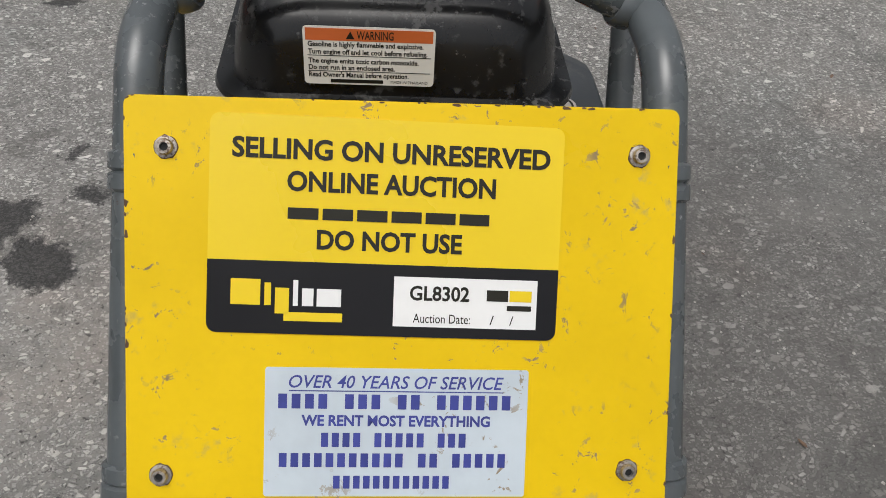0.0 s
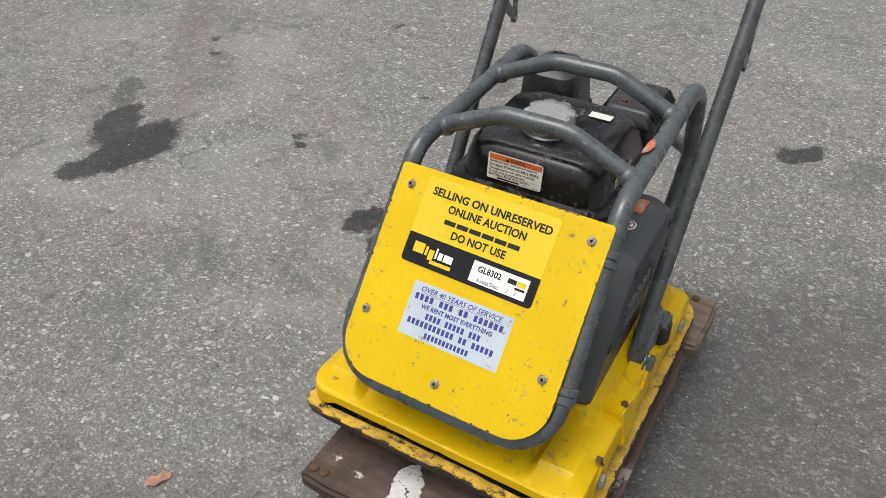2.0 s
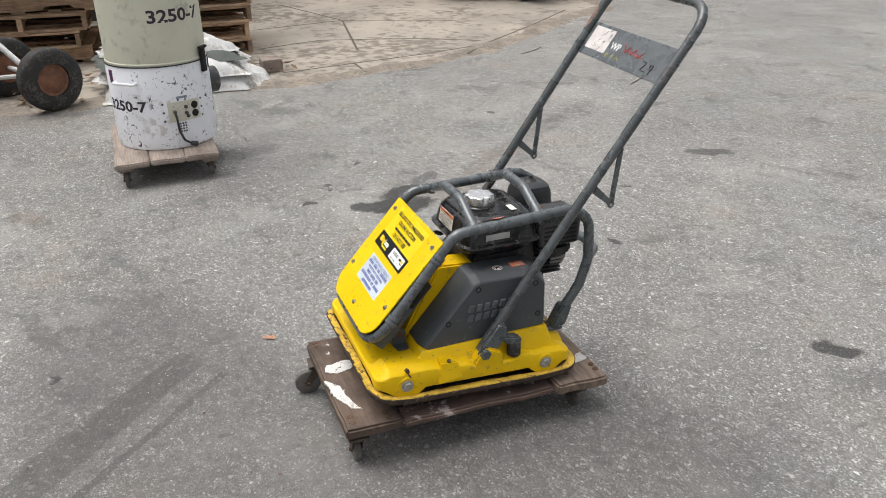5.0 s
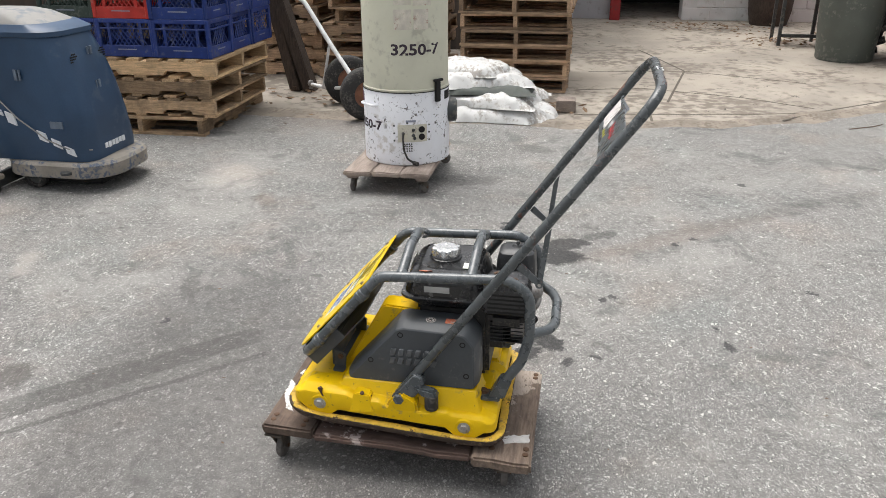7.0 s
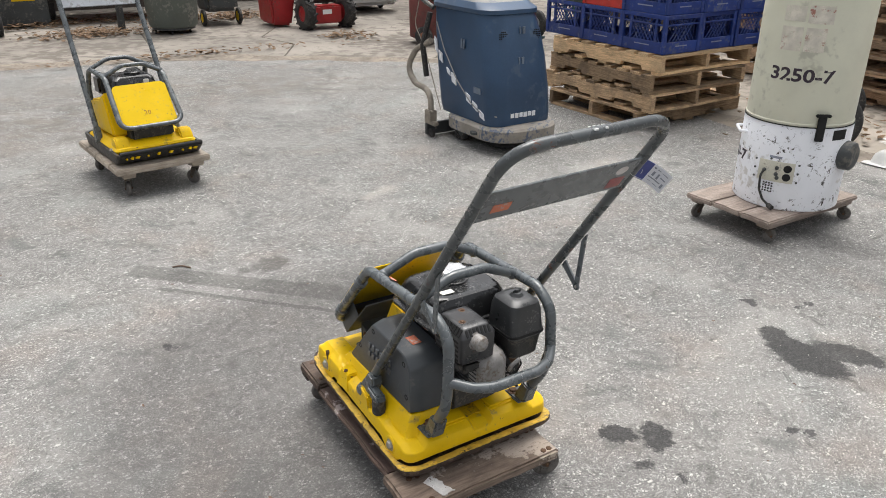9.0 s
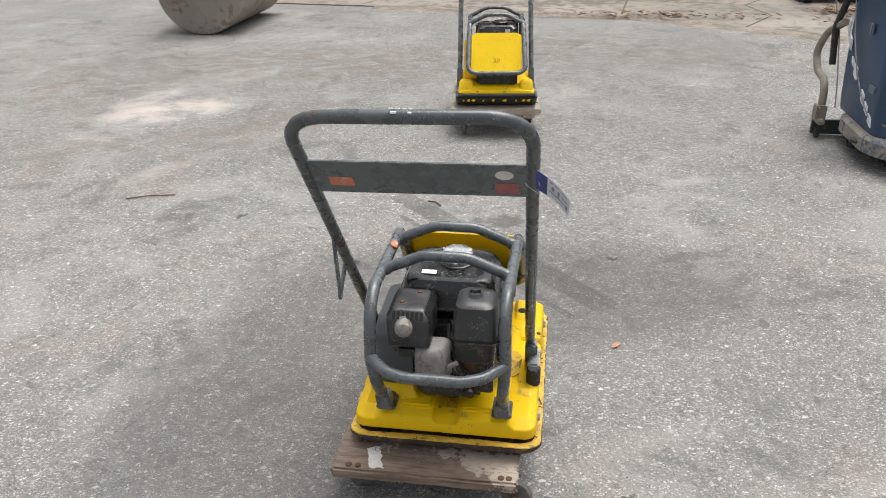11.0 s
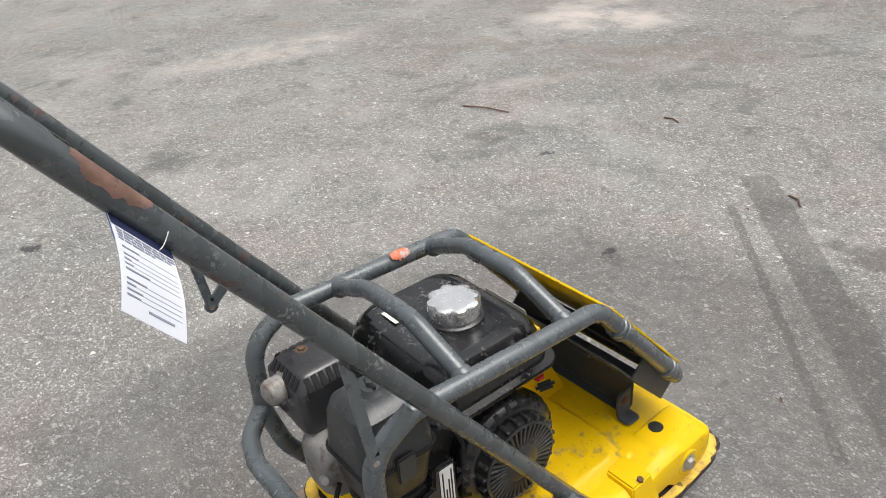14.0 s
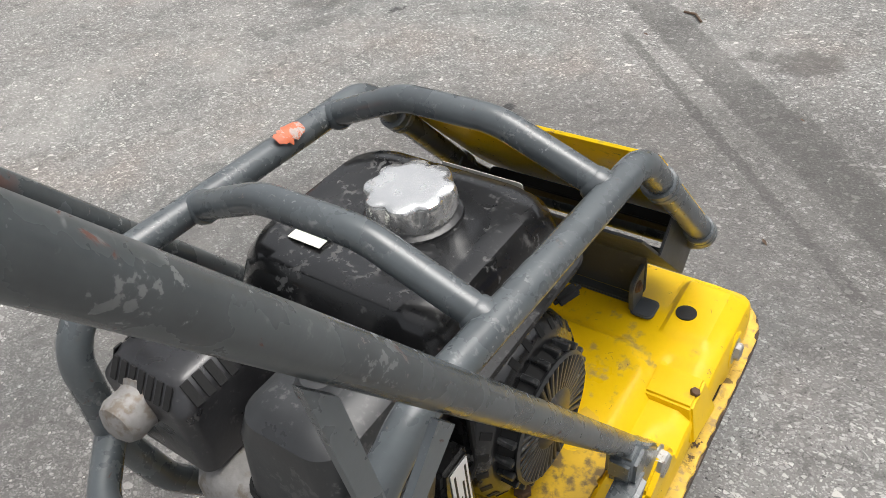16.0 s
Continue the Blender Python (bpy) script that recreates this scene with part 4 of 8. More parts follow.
        part("lettering", moved(b, PM @ SM @ pose(x0, y, 0.0020)), S_INK, st)
    web = [(-0.0612 + 0.0212 * k, -0.0425 + 0.0212 * k, 0.0042, 0.0112) for k in range(6)]
    for row in web:
        part("printed_bar", moved(bars([row], 0.0018), PM @ SM), S_INK, st)
    part("logo_shape", moved(joined(bm_box(-0.0945, -0.0765, -0.0495, -0.0335, 0.0021, 0.0024), bm_box(-0.0740, -0.0700, -0.0495, -0.0355, 0.0021, 0.0024), bm_box(-0.0675, -0.0590, -0.0545, -0.0385, 0.0021, 0.0024)), PM @ SM), S_YELLOW, st)
    part("logo_shape", moved(joined(bm_box(-0.0565, -0.0535, -0.0495, -0.0335, 0.0021, 0.0024), bm_box(-0.0510, -0.0440, -0.0495, -0.0385, 0.0021, 0.0024), bm_box(-0.0420, -0.0270, -0.0495, -0.0385, 0.0021, 0.0024)), PM @ SM), S_WHITE, st)
    part("logo_shape", moved(bm_box(-0.0620, -0.0260, -0.0590, -0.0535, 0.0021, 0.0024), PM @ SM), S_YELLOW, st)
    lab = part("lot_label", moved(bm_box(0.0055, 0.0960, -0.0605, -0.0292, 0.0021, 0.0025), PM @ SM), S_WHITE, st, "white lot label")
    for text, x0, x1, y, h, bo in (("GL8302", 0.0155, 0.0530, -0.0435, 0.0088, 0.0003), ("Auction Date:", 0.0180, 0.0540, -0.0578, 0.0058, 0.0), ("/", 0.0665, 0.0690, -0.0580, 0.0060, 0.0), ("/", 0.0790, 0.0815, -0.0580, 0.0060, 0.0)):
        b = bm_text(text, h / 0.70, 0.00008, bo, "LEFT", x1 - x0)
        part("lettering", moved(b, PM @ SM @ pose(x0, y, 0.0027)), S_INK, lab)
    part("logo_shape", moved(joined(bm_box(0.0640, 0.0775, -0.0430, -0.0360, 0.0026, 0.0028), bm_box(0.0770, 0.0925, -0.0488, -0.0455, 0.0026, 0.0028)), PM @ SM), S_INK, lab)
    part("logo_shape", moved(bm_box(0.0785, 0.0925, -0.0430, -0.0360, 0.0026, 0.0028), PM @ SM), S_YELLOW, lab)

    RMM = pose(-0.0045, -0.1765, 0, 0, 0, -0.7)
    rd = part("rental_decal", moved(bm_prism(rrect(0, 0, 0.0828, 0.0412, 0.0015, 2), 0.0011, 0.0016, "z"), PM @ RMM), S_BLUE, pc, "scuffed pale blue rental decal with blue print")
    b = bm_text("OVER 40 YEARS OF SERVICE", 0.0080 / 0.70, 0.00008, 0.0001, "LEFT", 0.135, 0.25)
    part("lettering", moved(b, PM @ RMM @ pose(-0.068, 0.0285, 0.0018)), S_BLUEINK, rd)
    part("underline", moved(bm_box(-0.068, 0.067, 0.0262, 0.0268, 0.0016, 0.0019), PM @ RMM), S_BLUEINK, rd)
    b = bm_text("WE RENT MOST EVERYTHING", 0.0066 / 0.70, 0.00008, 0.0003, "LEFT", 0.119)
    part("lettering", moved(b, PM @ RMM @ pose(-0.0600, 0.0045, 0.0018)), S_BLUEINK, rd)
    rows = []
    for x0, x1, y0, y1, k, gaps in ((-0.0745, 0.0745, 0.0152, 0.0245, 18, (4, 8, 11)), (-0.0475, 0.0460, -0.0092, -0.0002, 14, (4, 10)), (-0.0735, 0.0720, -0.0222, -0.0133, 20, (11, 14)), (-0.0395, 0.0360, -0.0360, -0.0278, 12, ())):
        step = (x1 - x0) / k
        rows += [(x0 + i * step, x0 + (i + 0.66) * step, y0, y1) for i in range(k) if i not in gaps]
    for row in rows:
        part("printed_bar", moved(bars([row], 0.0016), PM @ RMM), S_BLUEINK, rd)

    # handle
    hp = [(0.211, 0.017, 0.2635), (0.217, 0.653, 1.1405), (-0.217, 0.656, 1.1515), (-0.211, 0.024, 0.2690)]
    handle = part("handle", bm_tube(hp, 0.0131, [0, 0.075, 0.075, 0], 18, 10), HANDLE, pc, "dark grey U-shaped steel handle with worn paint")
    # paint rubbed off to brown primer below the bend on one leg
    rub = []
    top_corner, leg = Vector((-0.217, 0.656, 1.1515)), (Vector((-0.211, 0.024, 0.2690)) - Vector((-0.217, 0.656, 1.1515))).normalized()
    side_v = Vector((-1, 0, 0))
    out_v = leg.cross(side_v).normalized()
    if out_v.z < 0:
        out_v = -out_v
    for k in range(13):
        u = k / 12
        half = (1.05 * math.sin(math.pi * (0.05 + 0.9 * u)) ** 0.6 + 0.08) * (1 + 0.5 * noise.noise(Vector((k * 1.3, 4.0, 0))))
        mid = 0.35 + 0.4 * noise.noise(Vector((k * 0.8, 9.0, 0)))
        rub.append([top_corner + leg * (0.085 + 0.075 * u) + (out_v * math.cos(a) + side_v * math.sin(a)) * 0.01335 for a in [mid - half + 2 * half * q / 9 for q in range(10)]])
    part("rubbed_patch", bm_loft(rub, False, False), surface("brown_primer", (0.17, 0.095, 0.072), 0.5, var=0.3, scale=60, bump=0.1, chips=((0.07, 0.075, 0.078), 0.55, 120, 0.5)), handle, "brown primer where the paint is rubbed off")
    e = Vector((0, 0.618, 0.873)).normalized()
    nrm = Vector((0, -e.z, e.y))
    hm = Matrix(((1, 0, 0, 0), (0, e.y, nrm.y, 0.546), (0, e.z, nrm.z, 0.987), (0, 0, 0, 1))) @ pose(0, 0.012, 0, 0, 0, -1.64)
    plate2 = part("handle_plate", moved(bm_box(-0.212, 0.212, -0.052, 0.052, -0.0025, 0.0025, 0.001), hm), TUBE, pc, "grey sheet-metal cross plate scrawled with marker")
    # the side that faces forwards carries a worn decal and scrawls, the back two small labels
    part("worn_decal", moved(bm_prism(rrect(-0.135, 0.006, 0.052, 0.036, 0.003, 2), 0.0026, 0.0030, "z"), hm), S_TORN, plate2, "torn white decal")
    b = bm_text("WP", 0.030, 0.0001, 0.0006)
    part("lettering", moved(b, hm @ pose(-0.070, -0.010, 0.0028)), PAINTW, plate2)
    part("marker_scrawl", moved(joined(bm_tube([(-0.01, 0.02, 0.003), (0.004, -0.012, 0.003), (0.018, 0.018, 0.003), (0.03, -0.01, 0.003), (0.05, 0.016, 0.003), (0.065, -0.012, 0.003), (0.085, 0.012, 0.003)], 0.0011, 0.004, 6, 3), bm_tube([(0.0, 0.0, 0.003), (0.09, -0.004, 0.003)], 0.0012, 0, 6)), hm), PAINTR, plate2)
    part("marker_scrawl", moved(joined(bm_tube([(0.10, -0.01, 0.003), (0.12, -0.01, 0.003), (0.105, -0.035, 0.003), (0.128, -0.035, 0.003)], 0.0012, 0.003, 6, 2), bm_tube([(0.150, -0.012, 0.003), (0.138, -0.012, 0.003), (0.138, -0.024, 0.003), (0.150, -0.024, 0.003), (0.150, -0.010, 0.003), (0.146, -0.040, 0.003)], 0.0012, 0.003, 6, 2)), hm), S_INK, plate2)
    part("marker_scrawl", moved(joined(*[bm_tube([(x, -0.034, 0.003), (x + 0.006, -0.022, 0.003), (x + 0.012, -0.034, 0.003)], 0.0009, 0.002, 6, 2) for x in (-0.07, -0.045, -0.02)]), hm), surface("yellow_marker", (0.55, 0.52, 0.08), 0.6), plate2)
    part("warning_label", moved(bm_prism(rrect(0.150, -0.012, 0.024, 0.014, 0.002, 2), -0.0031, -0.0026, "z"), hm), S_ORANGEW, plate2, "faded orange warning label")
    part("warning_label", moved(bm_prism(rrect(-0.168, -0.024, 0.022, 0.018, 0.002, 2), -0.0031, -0.0026, "z"), hm), surface("faded_red_label", (0.30, 0.09, 0.09), 0.6, var=0.2, scale=50, chips=((0.10, 0.10, 0.10), 0.5, 60, 0.6)), plate2, "faded red warning label")
    part("pictogram_label", moved(bm_prism([(-0.165 + 0.017 * math.cos(k * 0.3927), 0.020 + 0.014 * math.sin(k * 0.3927)) for k in range(16)], -0.0031, -0.0026, "z"), hm), S_TORN, plate2, "torn round pictogram")
    part("paint_mark", joined(*[bm_box(x, x + 0.008, 0.650, 0.654, 1.1580, 1.1603, 0.001) for x in (-0.016, -0.004, 0.008, 0.02)] + [bm_box(-0.014, -0.008, 0.662, 0.667, 1.1545, 1.1575), bm_box(0.012, 0.022, 0.662, 0.667, 1.1545, 1.1575)]), PAINTW, handle, "white paint marks")
    for s in (-1, 1):
        x = s * 0.2185
        tri_bars = joined(bm_prism([(0.405, 0.774), (0.421, 0.796), (0.4045, 0.641), (0.3905, 0.638)], x - 0.0025, x + 0.0025, "x"), bm_prism([(0.338, 0.680), (0.350, 0.697), (0.4025, 0.6465), (0.393, 0.6355)], x - 0.0025, x + 0.0025, "x"), bm_lathe((x - 0.0026, 0.397, 0.640), (1, 0, 0), [(0, 0.0105), (0.0052, 0.0105)], 14))
        tb = part("hook_bracket", tri_bars, TUBE, pc)
        part("bracket_hole", bm_lathe((x - 0.0032, 0.397, 0.639), (1, 0, 0), [(0, 0.0045), (0.0064, 0.0045)], 12), BOLT, tb)
        dy, dz = (0.006, 0.008) if s > 0 else (0.013, 0.0145)
        lift = Matrix.Translation((0, dy, dz))
        lug = bm_prism([(0.000, 0.246), (0.020, 0.228), (0.044, 0.238), (0.088, 0.298), (0.084, 0.328), (0.058, 0.336), (0.004, 0.270)], s * 0.2165 - 0.0165, s * 0.2165 + 0.0165, "x", 0.006, 3)
        lg = part("pivot_lug", moved(lug, lift), TUBE, pc)
        part("pivot_bolt", hex_bolt((s * 0.231, 0.016 + dy, 0.254 + dz), (s, 0, 0), 0.0165, 0.013, 0.0205), TUBE if s > 0 else BOLT, lg, "large pivot bolt")
        part("stop_arm", moved(bm_prism([(0.060, 0.300), (0.120, 0.288), (0.130, 0.268), (0.086, 0.266), (0.070, 0.282)], s * 0.226 - 0.015, s * 0.226 + 0.015, "x", 0.005), lift), TUBE, lg)
        part("stop_rubber", bm_cyl((s * 0.226, 0.108 + dy, 0.234), (s * 0.226, 0.108 + dy, 0.272 + dz), 0.0195, 20, bev=0.004), RUBBER, pc, "black rubber stop")
        part("pivot_boss", warp(bm_prism([(-0.030, 0.200), (0.085, 0.200), (0.072, 0.262), (0.030, 0.278 + dz * 0.6), (-0.004, 0.258)], s * 0.222 - 0.020, s * 0.222 + 0.0195, "x", 0.006), tilt(0.0)), YELLOW, casting)

    # belt cover
    prof = [(-0.152, 0.2860), (0.240, 0.2860), (0.237, 0.428), (0.212, 0.460), (0.186, 0.4665), (0.026, 0.4720), (0.006, 0.466)]
    prof2 = rounded([Vector((0, y, z)) for y, z in prof], [0.006, 0.006, 0.02, 0.03, 0.03, 0.015, 0.02], 4, closed=True)
    cy, cz = 0.05, 0.286

    def inset(k, x, d=0.0):
        return [Vector((x, cy + (p.y - cy) * k, cz + (p.z - cz) * k + d)) for p in prof2]

    cover = part("belt_cover", bm_loft([inset(1.0, 0.088), inset(1.0, 0.150), inset(0.99, 0.158), inset(0.965, 0.174), inset(0.94, 0.186), inset(0.92, 0.189)]), COVER, pc, "charcoal plastic belt cover with raised lettering shapes", smooth=28)
    raised = []
    for row, z in enumerate((0.376, 0.348)):
        for i in range(6):
            y = -0.012 + i * 0.0235 - row * 0.002
            raised.append(bm_prism([(y, z), (y + 0.0150, z), (y + 0.0205, z + 0.0205), (y + 0.0055, z + 0.0205)], 0.187, 0.1942, "x", 0.0015, 1))
    for i, b in enumerate(raised):
        part("raised_mark", b, COVERL, cover)
    for y, z in ((0.020, 0.440), (-0.068, 0.352), (0.206, 0.326), (0.195, 0.425)):
        part("screw_recess", bm_lathe((0.1858, y, z), (1, 0, 0), [(0, 0.0085), (0.0038, 0.0085), (0.0040, 0.0055), (0.0008, 0.005)], 16), DARKGAP, cover)
    part("pictogram_label", warp(bm_prism(rrect(0.098, 0.142, 0.0145, 0.0145, 0.0144, 6), 0.4695, 0.4702, "z"), lambda v: (v.y, v.x, v.z - 0.02 * (v.x - 0.1))), S_TORN, cover, "torn white pictogram label")
    ring = [(0.098 + r * math.cos(a), 0.142 + r * math.sin(a)) for r, a in [(0.0118, radians(12 * k)) for k in range(29)] + [(0.0098, radians(12 * k)) for k in range(28, -1, -1)]]
    slash = [(0.098 - 0.0085, 0.142 + 0.0070), (0.098 - 0.0070, 0.142 + 0.0085), (0.098 + 0.0085, 0.142 - 0.0070), (0.098 + 0.0070, 0.142 - 0.0085)]
    figure = [(0.098 - 0.0062, 0.142 - 0.0020), (0.098 - 0.0020, 0.142 - 0.0046), (0.098 + 0.0052, 0.142 + 0.0022), (0.098 + 0.0036, 0.142 + 0.0058), (0.098 - 0.0004, 0.142 + 0.0026)]
    for poly in (ring, slash, figure):
        part("pictogram_mark", warp(bm_prism(poly, 0.4698, 0.47065, "z"), lambda v: (v.y, v.x, v.z - 0.02 * (v.x - 0.1))), S_INK, cover)
    part("warning_label", warp(bm_prism(rrect(0.160, 0.138, 0.021, 0.014, 0.002, 3), 0.4688, 0.4696, "z"), lambda v: (v.y, v.x, v.z - 0.02 * (v.x - 0.1))), S_ORANGEW, cover, "torn orange warning label")
    part("belt_guard_back", bm_prism([(-0.172, 0.266), (0.06, 0.25), (0.05, 0.470), (-0.046, 0.4765), (-0.060, 0.470)], 0.016, 0.0868, "x", 0.005), YELLOW, pc, "yellow painted back plate of the belt guard")
    part("clutch", bm_cyl((0.02, 0.10, 0.37), (0.085, 0.10, 0.37), 0.055, 24, bev=0.006), ENGINE, pc)

    # engine
    blk = joined(bm_box(-0.085, 0.075, 0.045, 0.255, 0.262, 0.50, 0.012), bm_box(-0.10, 0.06, 0.20, 0.240, 0.262, 0.345, 0.010), bm_box(-0.070, 0.055, 0.24, 0.300, 0.345, 0.44, 0.008))
    eng = part("engine_block", blk, ENGINE, pc, "greasy black small petrol engine block")
    part("oil_filler", bm_lathe((-0.055, 0.232, 0.300), (-0.25, 1, 0.35), [(0, 0.014), (0.022, 0.014), (0.024, 0.017), (0.034, 0.016)], 14), DARKGAP, eng)
    for x in (-0.045, 0.03):
        part("engine_bolt", hex_bolt((x, 0.240, 0.285), (0, 1, 0), 0.008, 0.007), BOLTR, eng)
    for i in range(7):
        part("cooling_fin", bm_box(-0.005, 0.062, 0.255, 0.350, 0.372 + i * 0.012, 0.3755 + i * 0.012, 0.001, 1), DUSTYP, eng)
    head = bm_loft([[Vector((x, y, z)) for x, z in rrect(0.016, 0.437, hx, hz, r, 5)] for y, hx, hz, r in ((0.315, 0.044, 0.054, 0.02), (0.348, 0.044, 0.054, 0.022), (0.362, 0.041, 0.051, 0.026), (0.372, 0.034, 0.044, 0.026), (0.377, 0.020, 0.03, 0.018))])
    part("valve_cover", head, ALU, eng, "dull aluminium valve cover")
    part("spark_plug_lead", bm_tube([(-0.030, 0.36, 0.43), (-0.045, 0.385, 0.40), (-0.060, 0.37, 0.37), (-0.075, 0.33, 0.36)], 0.0042, 0.015, 8), DARKGAP, eng)
    part("fuel_hose", bm_tube([(-0.02, 0.25, 0.50), (-0.035, 0.29, 0.475), (-0.03, 0.33, 0.44), (-0.07, 0.34, 0.41)], 0.0045, 0.02, 8), ENGINE, eng)
    part("breather_hose", bm_tube([(-0.045, 0.300, 0.47), (-0.040, 0.335, 0.455), (-0.050, 0.350, 0.42), (-0.075, 0.335, 0.385), (-0.080, 0.300, 0.37)], 0.0075, 0.02, 10), RUBBER, eng)
    part("fuel_line", bm_tube([(-0.012, 0.262, 0.495), (-0.018, 0.300, 0.485), (-0.022, 0.330, 0.46), (-0.045, 0.338, 0.44)], 0.0048, 0.015, 8), DARKGAP, eng)
    part("throttle_cable", bm_tube([(-0.125, 0.270, 0.40), (-0.105, 0.330, 0.405), (-0.07, 0.352, 0.40), (-0.035, 0.345, 0.405), (0.01, 0.30, 0.36)], 0.0026, 0.02, 6), DARKGAP, eng)
    part("governor_arm", bm_prism([(-0.030, 0.440), (-0.020, 0.444), (-0.072, 0.352), (-0.082, 0.350)], 0.336, 0.339, "y"), ALU, eng)
    part("linkage_plate", bm_prism([(-0.085, 0.405), (-0.040, 0.402), (-0.034, 0.432), (-0.060, 0.446), (-0.088, 0.436)], 0.326, 0.329, "y"), BOLTR, eng)
    coil = [Vector((-0.040 - 0.0016 * q, 0.343 + 0.0045 * math.cos(q * 1.05), 0.424 - 0.0011 * q + 0.0045 * math.sin(q * 1.05))) for q in range(30)]
    part("governor_spring", bm_tube(coil, 0.0009, 0.0, 5), BOLT, eng)
    part("exhaust_flange", bm_box(0.030, 0.062, 0.330, 0.345, 0.452, 0.486, 0.003), BOLTR, eng, "rust-brown exhaust flange")
    part("drain_plug", hex_bolt((0.035, 0.240, 0.288), (0, 1, 0), 0.009, 0.010, 0.013), BOLT, eng)
    part("wire_loom", bm_tube([(-0.110, 0.225, 0.36), (-0.118, 0.20, 0.40), (-0.110, 0.19, 0.45), (-0.095, 0.20, 0.49)], 0.004, 0.02, 8), DARKGAP, eng)
    part("carburettor", joined(bm_box(-0.115, -0.055, 0.255, 0.315, 0.375, 0.428, 0.006), bm_cyl((-0.085, 0.285, 0.345), (-0.085, 0.285, 0.378), 0.022, 16)), ENGINE, eng)
    part("control_panel", bm_prism([(0.215, 0.315), (0.292, 0.315), (0.292, 0.412), (0.262, 0.420), (0.258, 0.455), (0.220, 0.455)], -0.128, -0.100, "x", 0.004), BLACKP, eng)
    part("switch", bm_lathe((-0.128, 0.235, 0.345), (-1, 0, 0), [(0, 0.013), (0.008, 0.013), (0.010, 0.008), (0.016, 0.007)], 14), ALU, eng)
    lb = part("engine_label", moved(bm_box(-0.0125, 0.0125, -0.053, 0.053, 0, 0.0008), Matrix(((0, 0, -1, -0.1284), (1, 0, 0, 0.238), (0, 1, 0, 0.395), (0, 0, 0, 1)))), S_WHITE, pc, "scuffed white engine label")
    part("printed_bar", moved(bars([(-0.0095 + 0.0052 * k, -0.0070 + 0.0052 * k, -0.046 + 0.010 * (k % 2), 0.046 - 0.018 * (k % 3)) for k in range(4)], 0.0008), Matrix(((0, 0, -1, -0.1284), (1, 0, 0, 0.238), (0, 1, 0, 0.395), (0, 0, 0, 1)))), S_INK, lb)
    part("engine_label", moved(bm_box(-0.012, 0.012, -0.020, 0.020, 0, 0.0008), Matrix(((0, 0, -1, -0.1288), (1, 0, 0, 0.277), (0, 1, 0, 0.366), (0, 0, 0, 1)))), S_TORN, eng)

    # recoil starter with its slotted cup
    c = (-0.088, 0.108, 0.382)
    shroud = part("fan_shroud", bm_lathe(c, (-1, 0, 0), [(0, 0.100), (0.018, 0.102), (0.032, 0.097), (0.040, 0.088), (0.041, 0.080)], 36), BLACKP, pc, "black fan shroud")
    part("starter_cup", bm_lathe((-0.127, c[1], c[2]), (-1, 0, 0), [(0, 0.074), (0.012, 0.072), (0.020, 0.066), (0.021, 0.030), (0.021, 0.002)], 36), DARKGAP, shroud)
    for i in range(40):
        a = 2 * math.pi * i / 40
        rib = bm_box(-0.0025, 0.0025, 0.032, 0.068, 0, 0.005, 0.0012, 1)
        part("starter_rib", moved(rib, Matrix(((0, 0, -1, -0.146), (math.cos(a), -math.sin(a), 0, c[1]), (math.sin(a), math.cos(a), 0, c[2]), (0, 0, 0, 1)))), DUSTYP, shroud)
    for i in range(22):
        a = 2 * math.pi * i / 22
        rib = bm_box(-0.0032, 0.0032, 0.070, 0.078, 0, 0.020, 0.001, 1)
        part("starter_rib", moved(rib, Matrix(((0, 0, -1, -0.127), (math.cos(a), -math.sin(a), 0, c[1]), (math.sin(a), math.cos(a), 0, c[2]), (0, 0, 0, 1)))), DUSTYP, shroud)
    for i in range(24):
        # slots in the shroud's bevel
        a = 2 * math.pi * i / 24
        er, ax = Vector((0, math.cos(a), math.sin(a))), Vector((-1, 0, 0))
        d, nn = (ax * 0.008 - er * 0.009).normalized(), (ax * 0.009 + er * 0.008).normalized()
        tt = d.cross(nn)
        o = Vector(c) + ax * 0.0360 + er * 0.0925
        slot = bm_box(-0.0042, 0.0042, -0.0062, 0.0062, -0.001, 0.0007, 0.0003, 1)
        part("shroud_slot", moved(slot, Matrix(((tt.x, d.x, nn.x, o.x), (tt.y, d.y, nn.y, o.y), (tt.z, d.z, nn.z, o.z), (0, 0, 0, 1)))), DARKGAP, shroud)
    part("starter_hub", bm_lathe((-0.147, c[1], c[2]), (-1, 0, 0), [(0, 0.034), (0.004, 0.033), (0.006, 0.028), (0.0065, 0.002)], 28), DUSTYP, shroud)
    part("starter_ring", bm_loft([ring_at((-0.1485 + dx, c[1], c[2]), Vector((0, 1, 0)), Vector((0, 0, 1)), r, 36) for dx, r in ((0, 0.0665), (-0.002, 0.068), (0, 0.0715), (0.003, 0.070))], closed=True), DUSTYP, shroud)
    part("starter_handle", moved(bm_box(-0.016, 0.016, -0.007, 0.007, -0.007, 0.007, 0.005), pose(-0.125, 0.03, 0.475, 20, 15, 60)), DARKGAP, eng)
    part("fuel_valve", bm_box(-0.125, -0.105, 0.030, 0.046, 0.488, 0.500, 0.003), REDP, eng, "red plastic lever")

    # fuel tank
    def tr(hx, y0, y1, z, r):
        return [Vector((x, y, z)) for x, y in rrect(-0.006, (y0 + y1) / 2, hx, (y1 - y0) / 2, r, 8)]

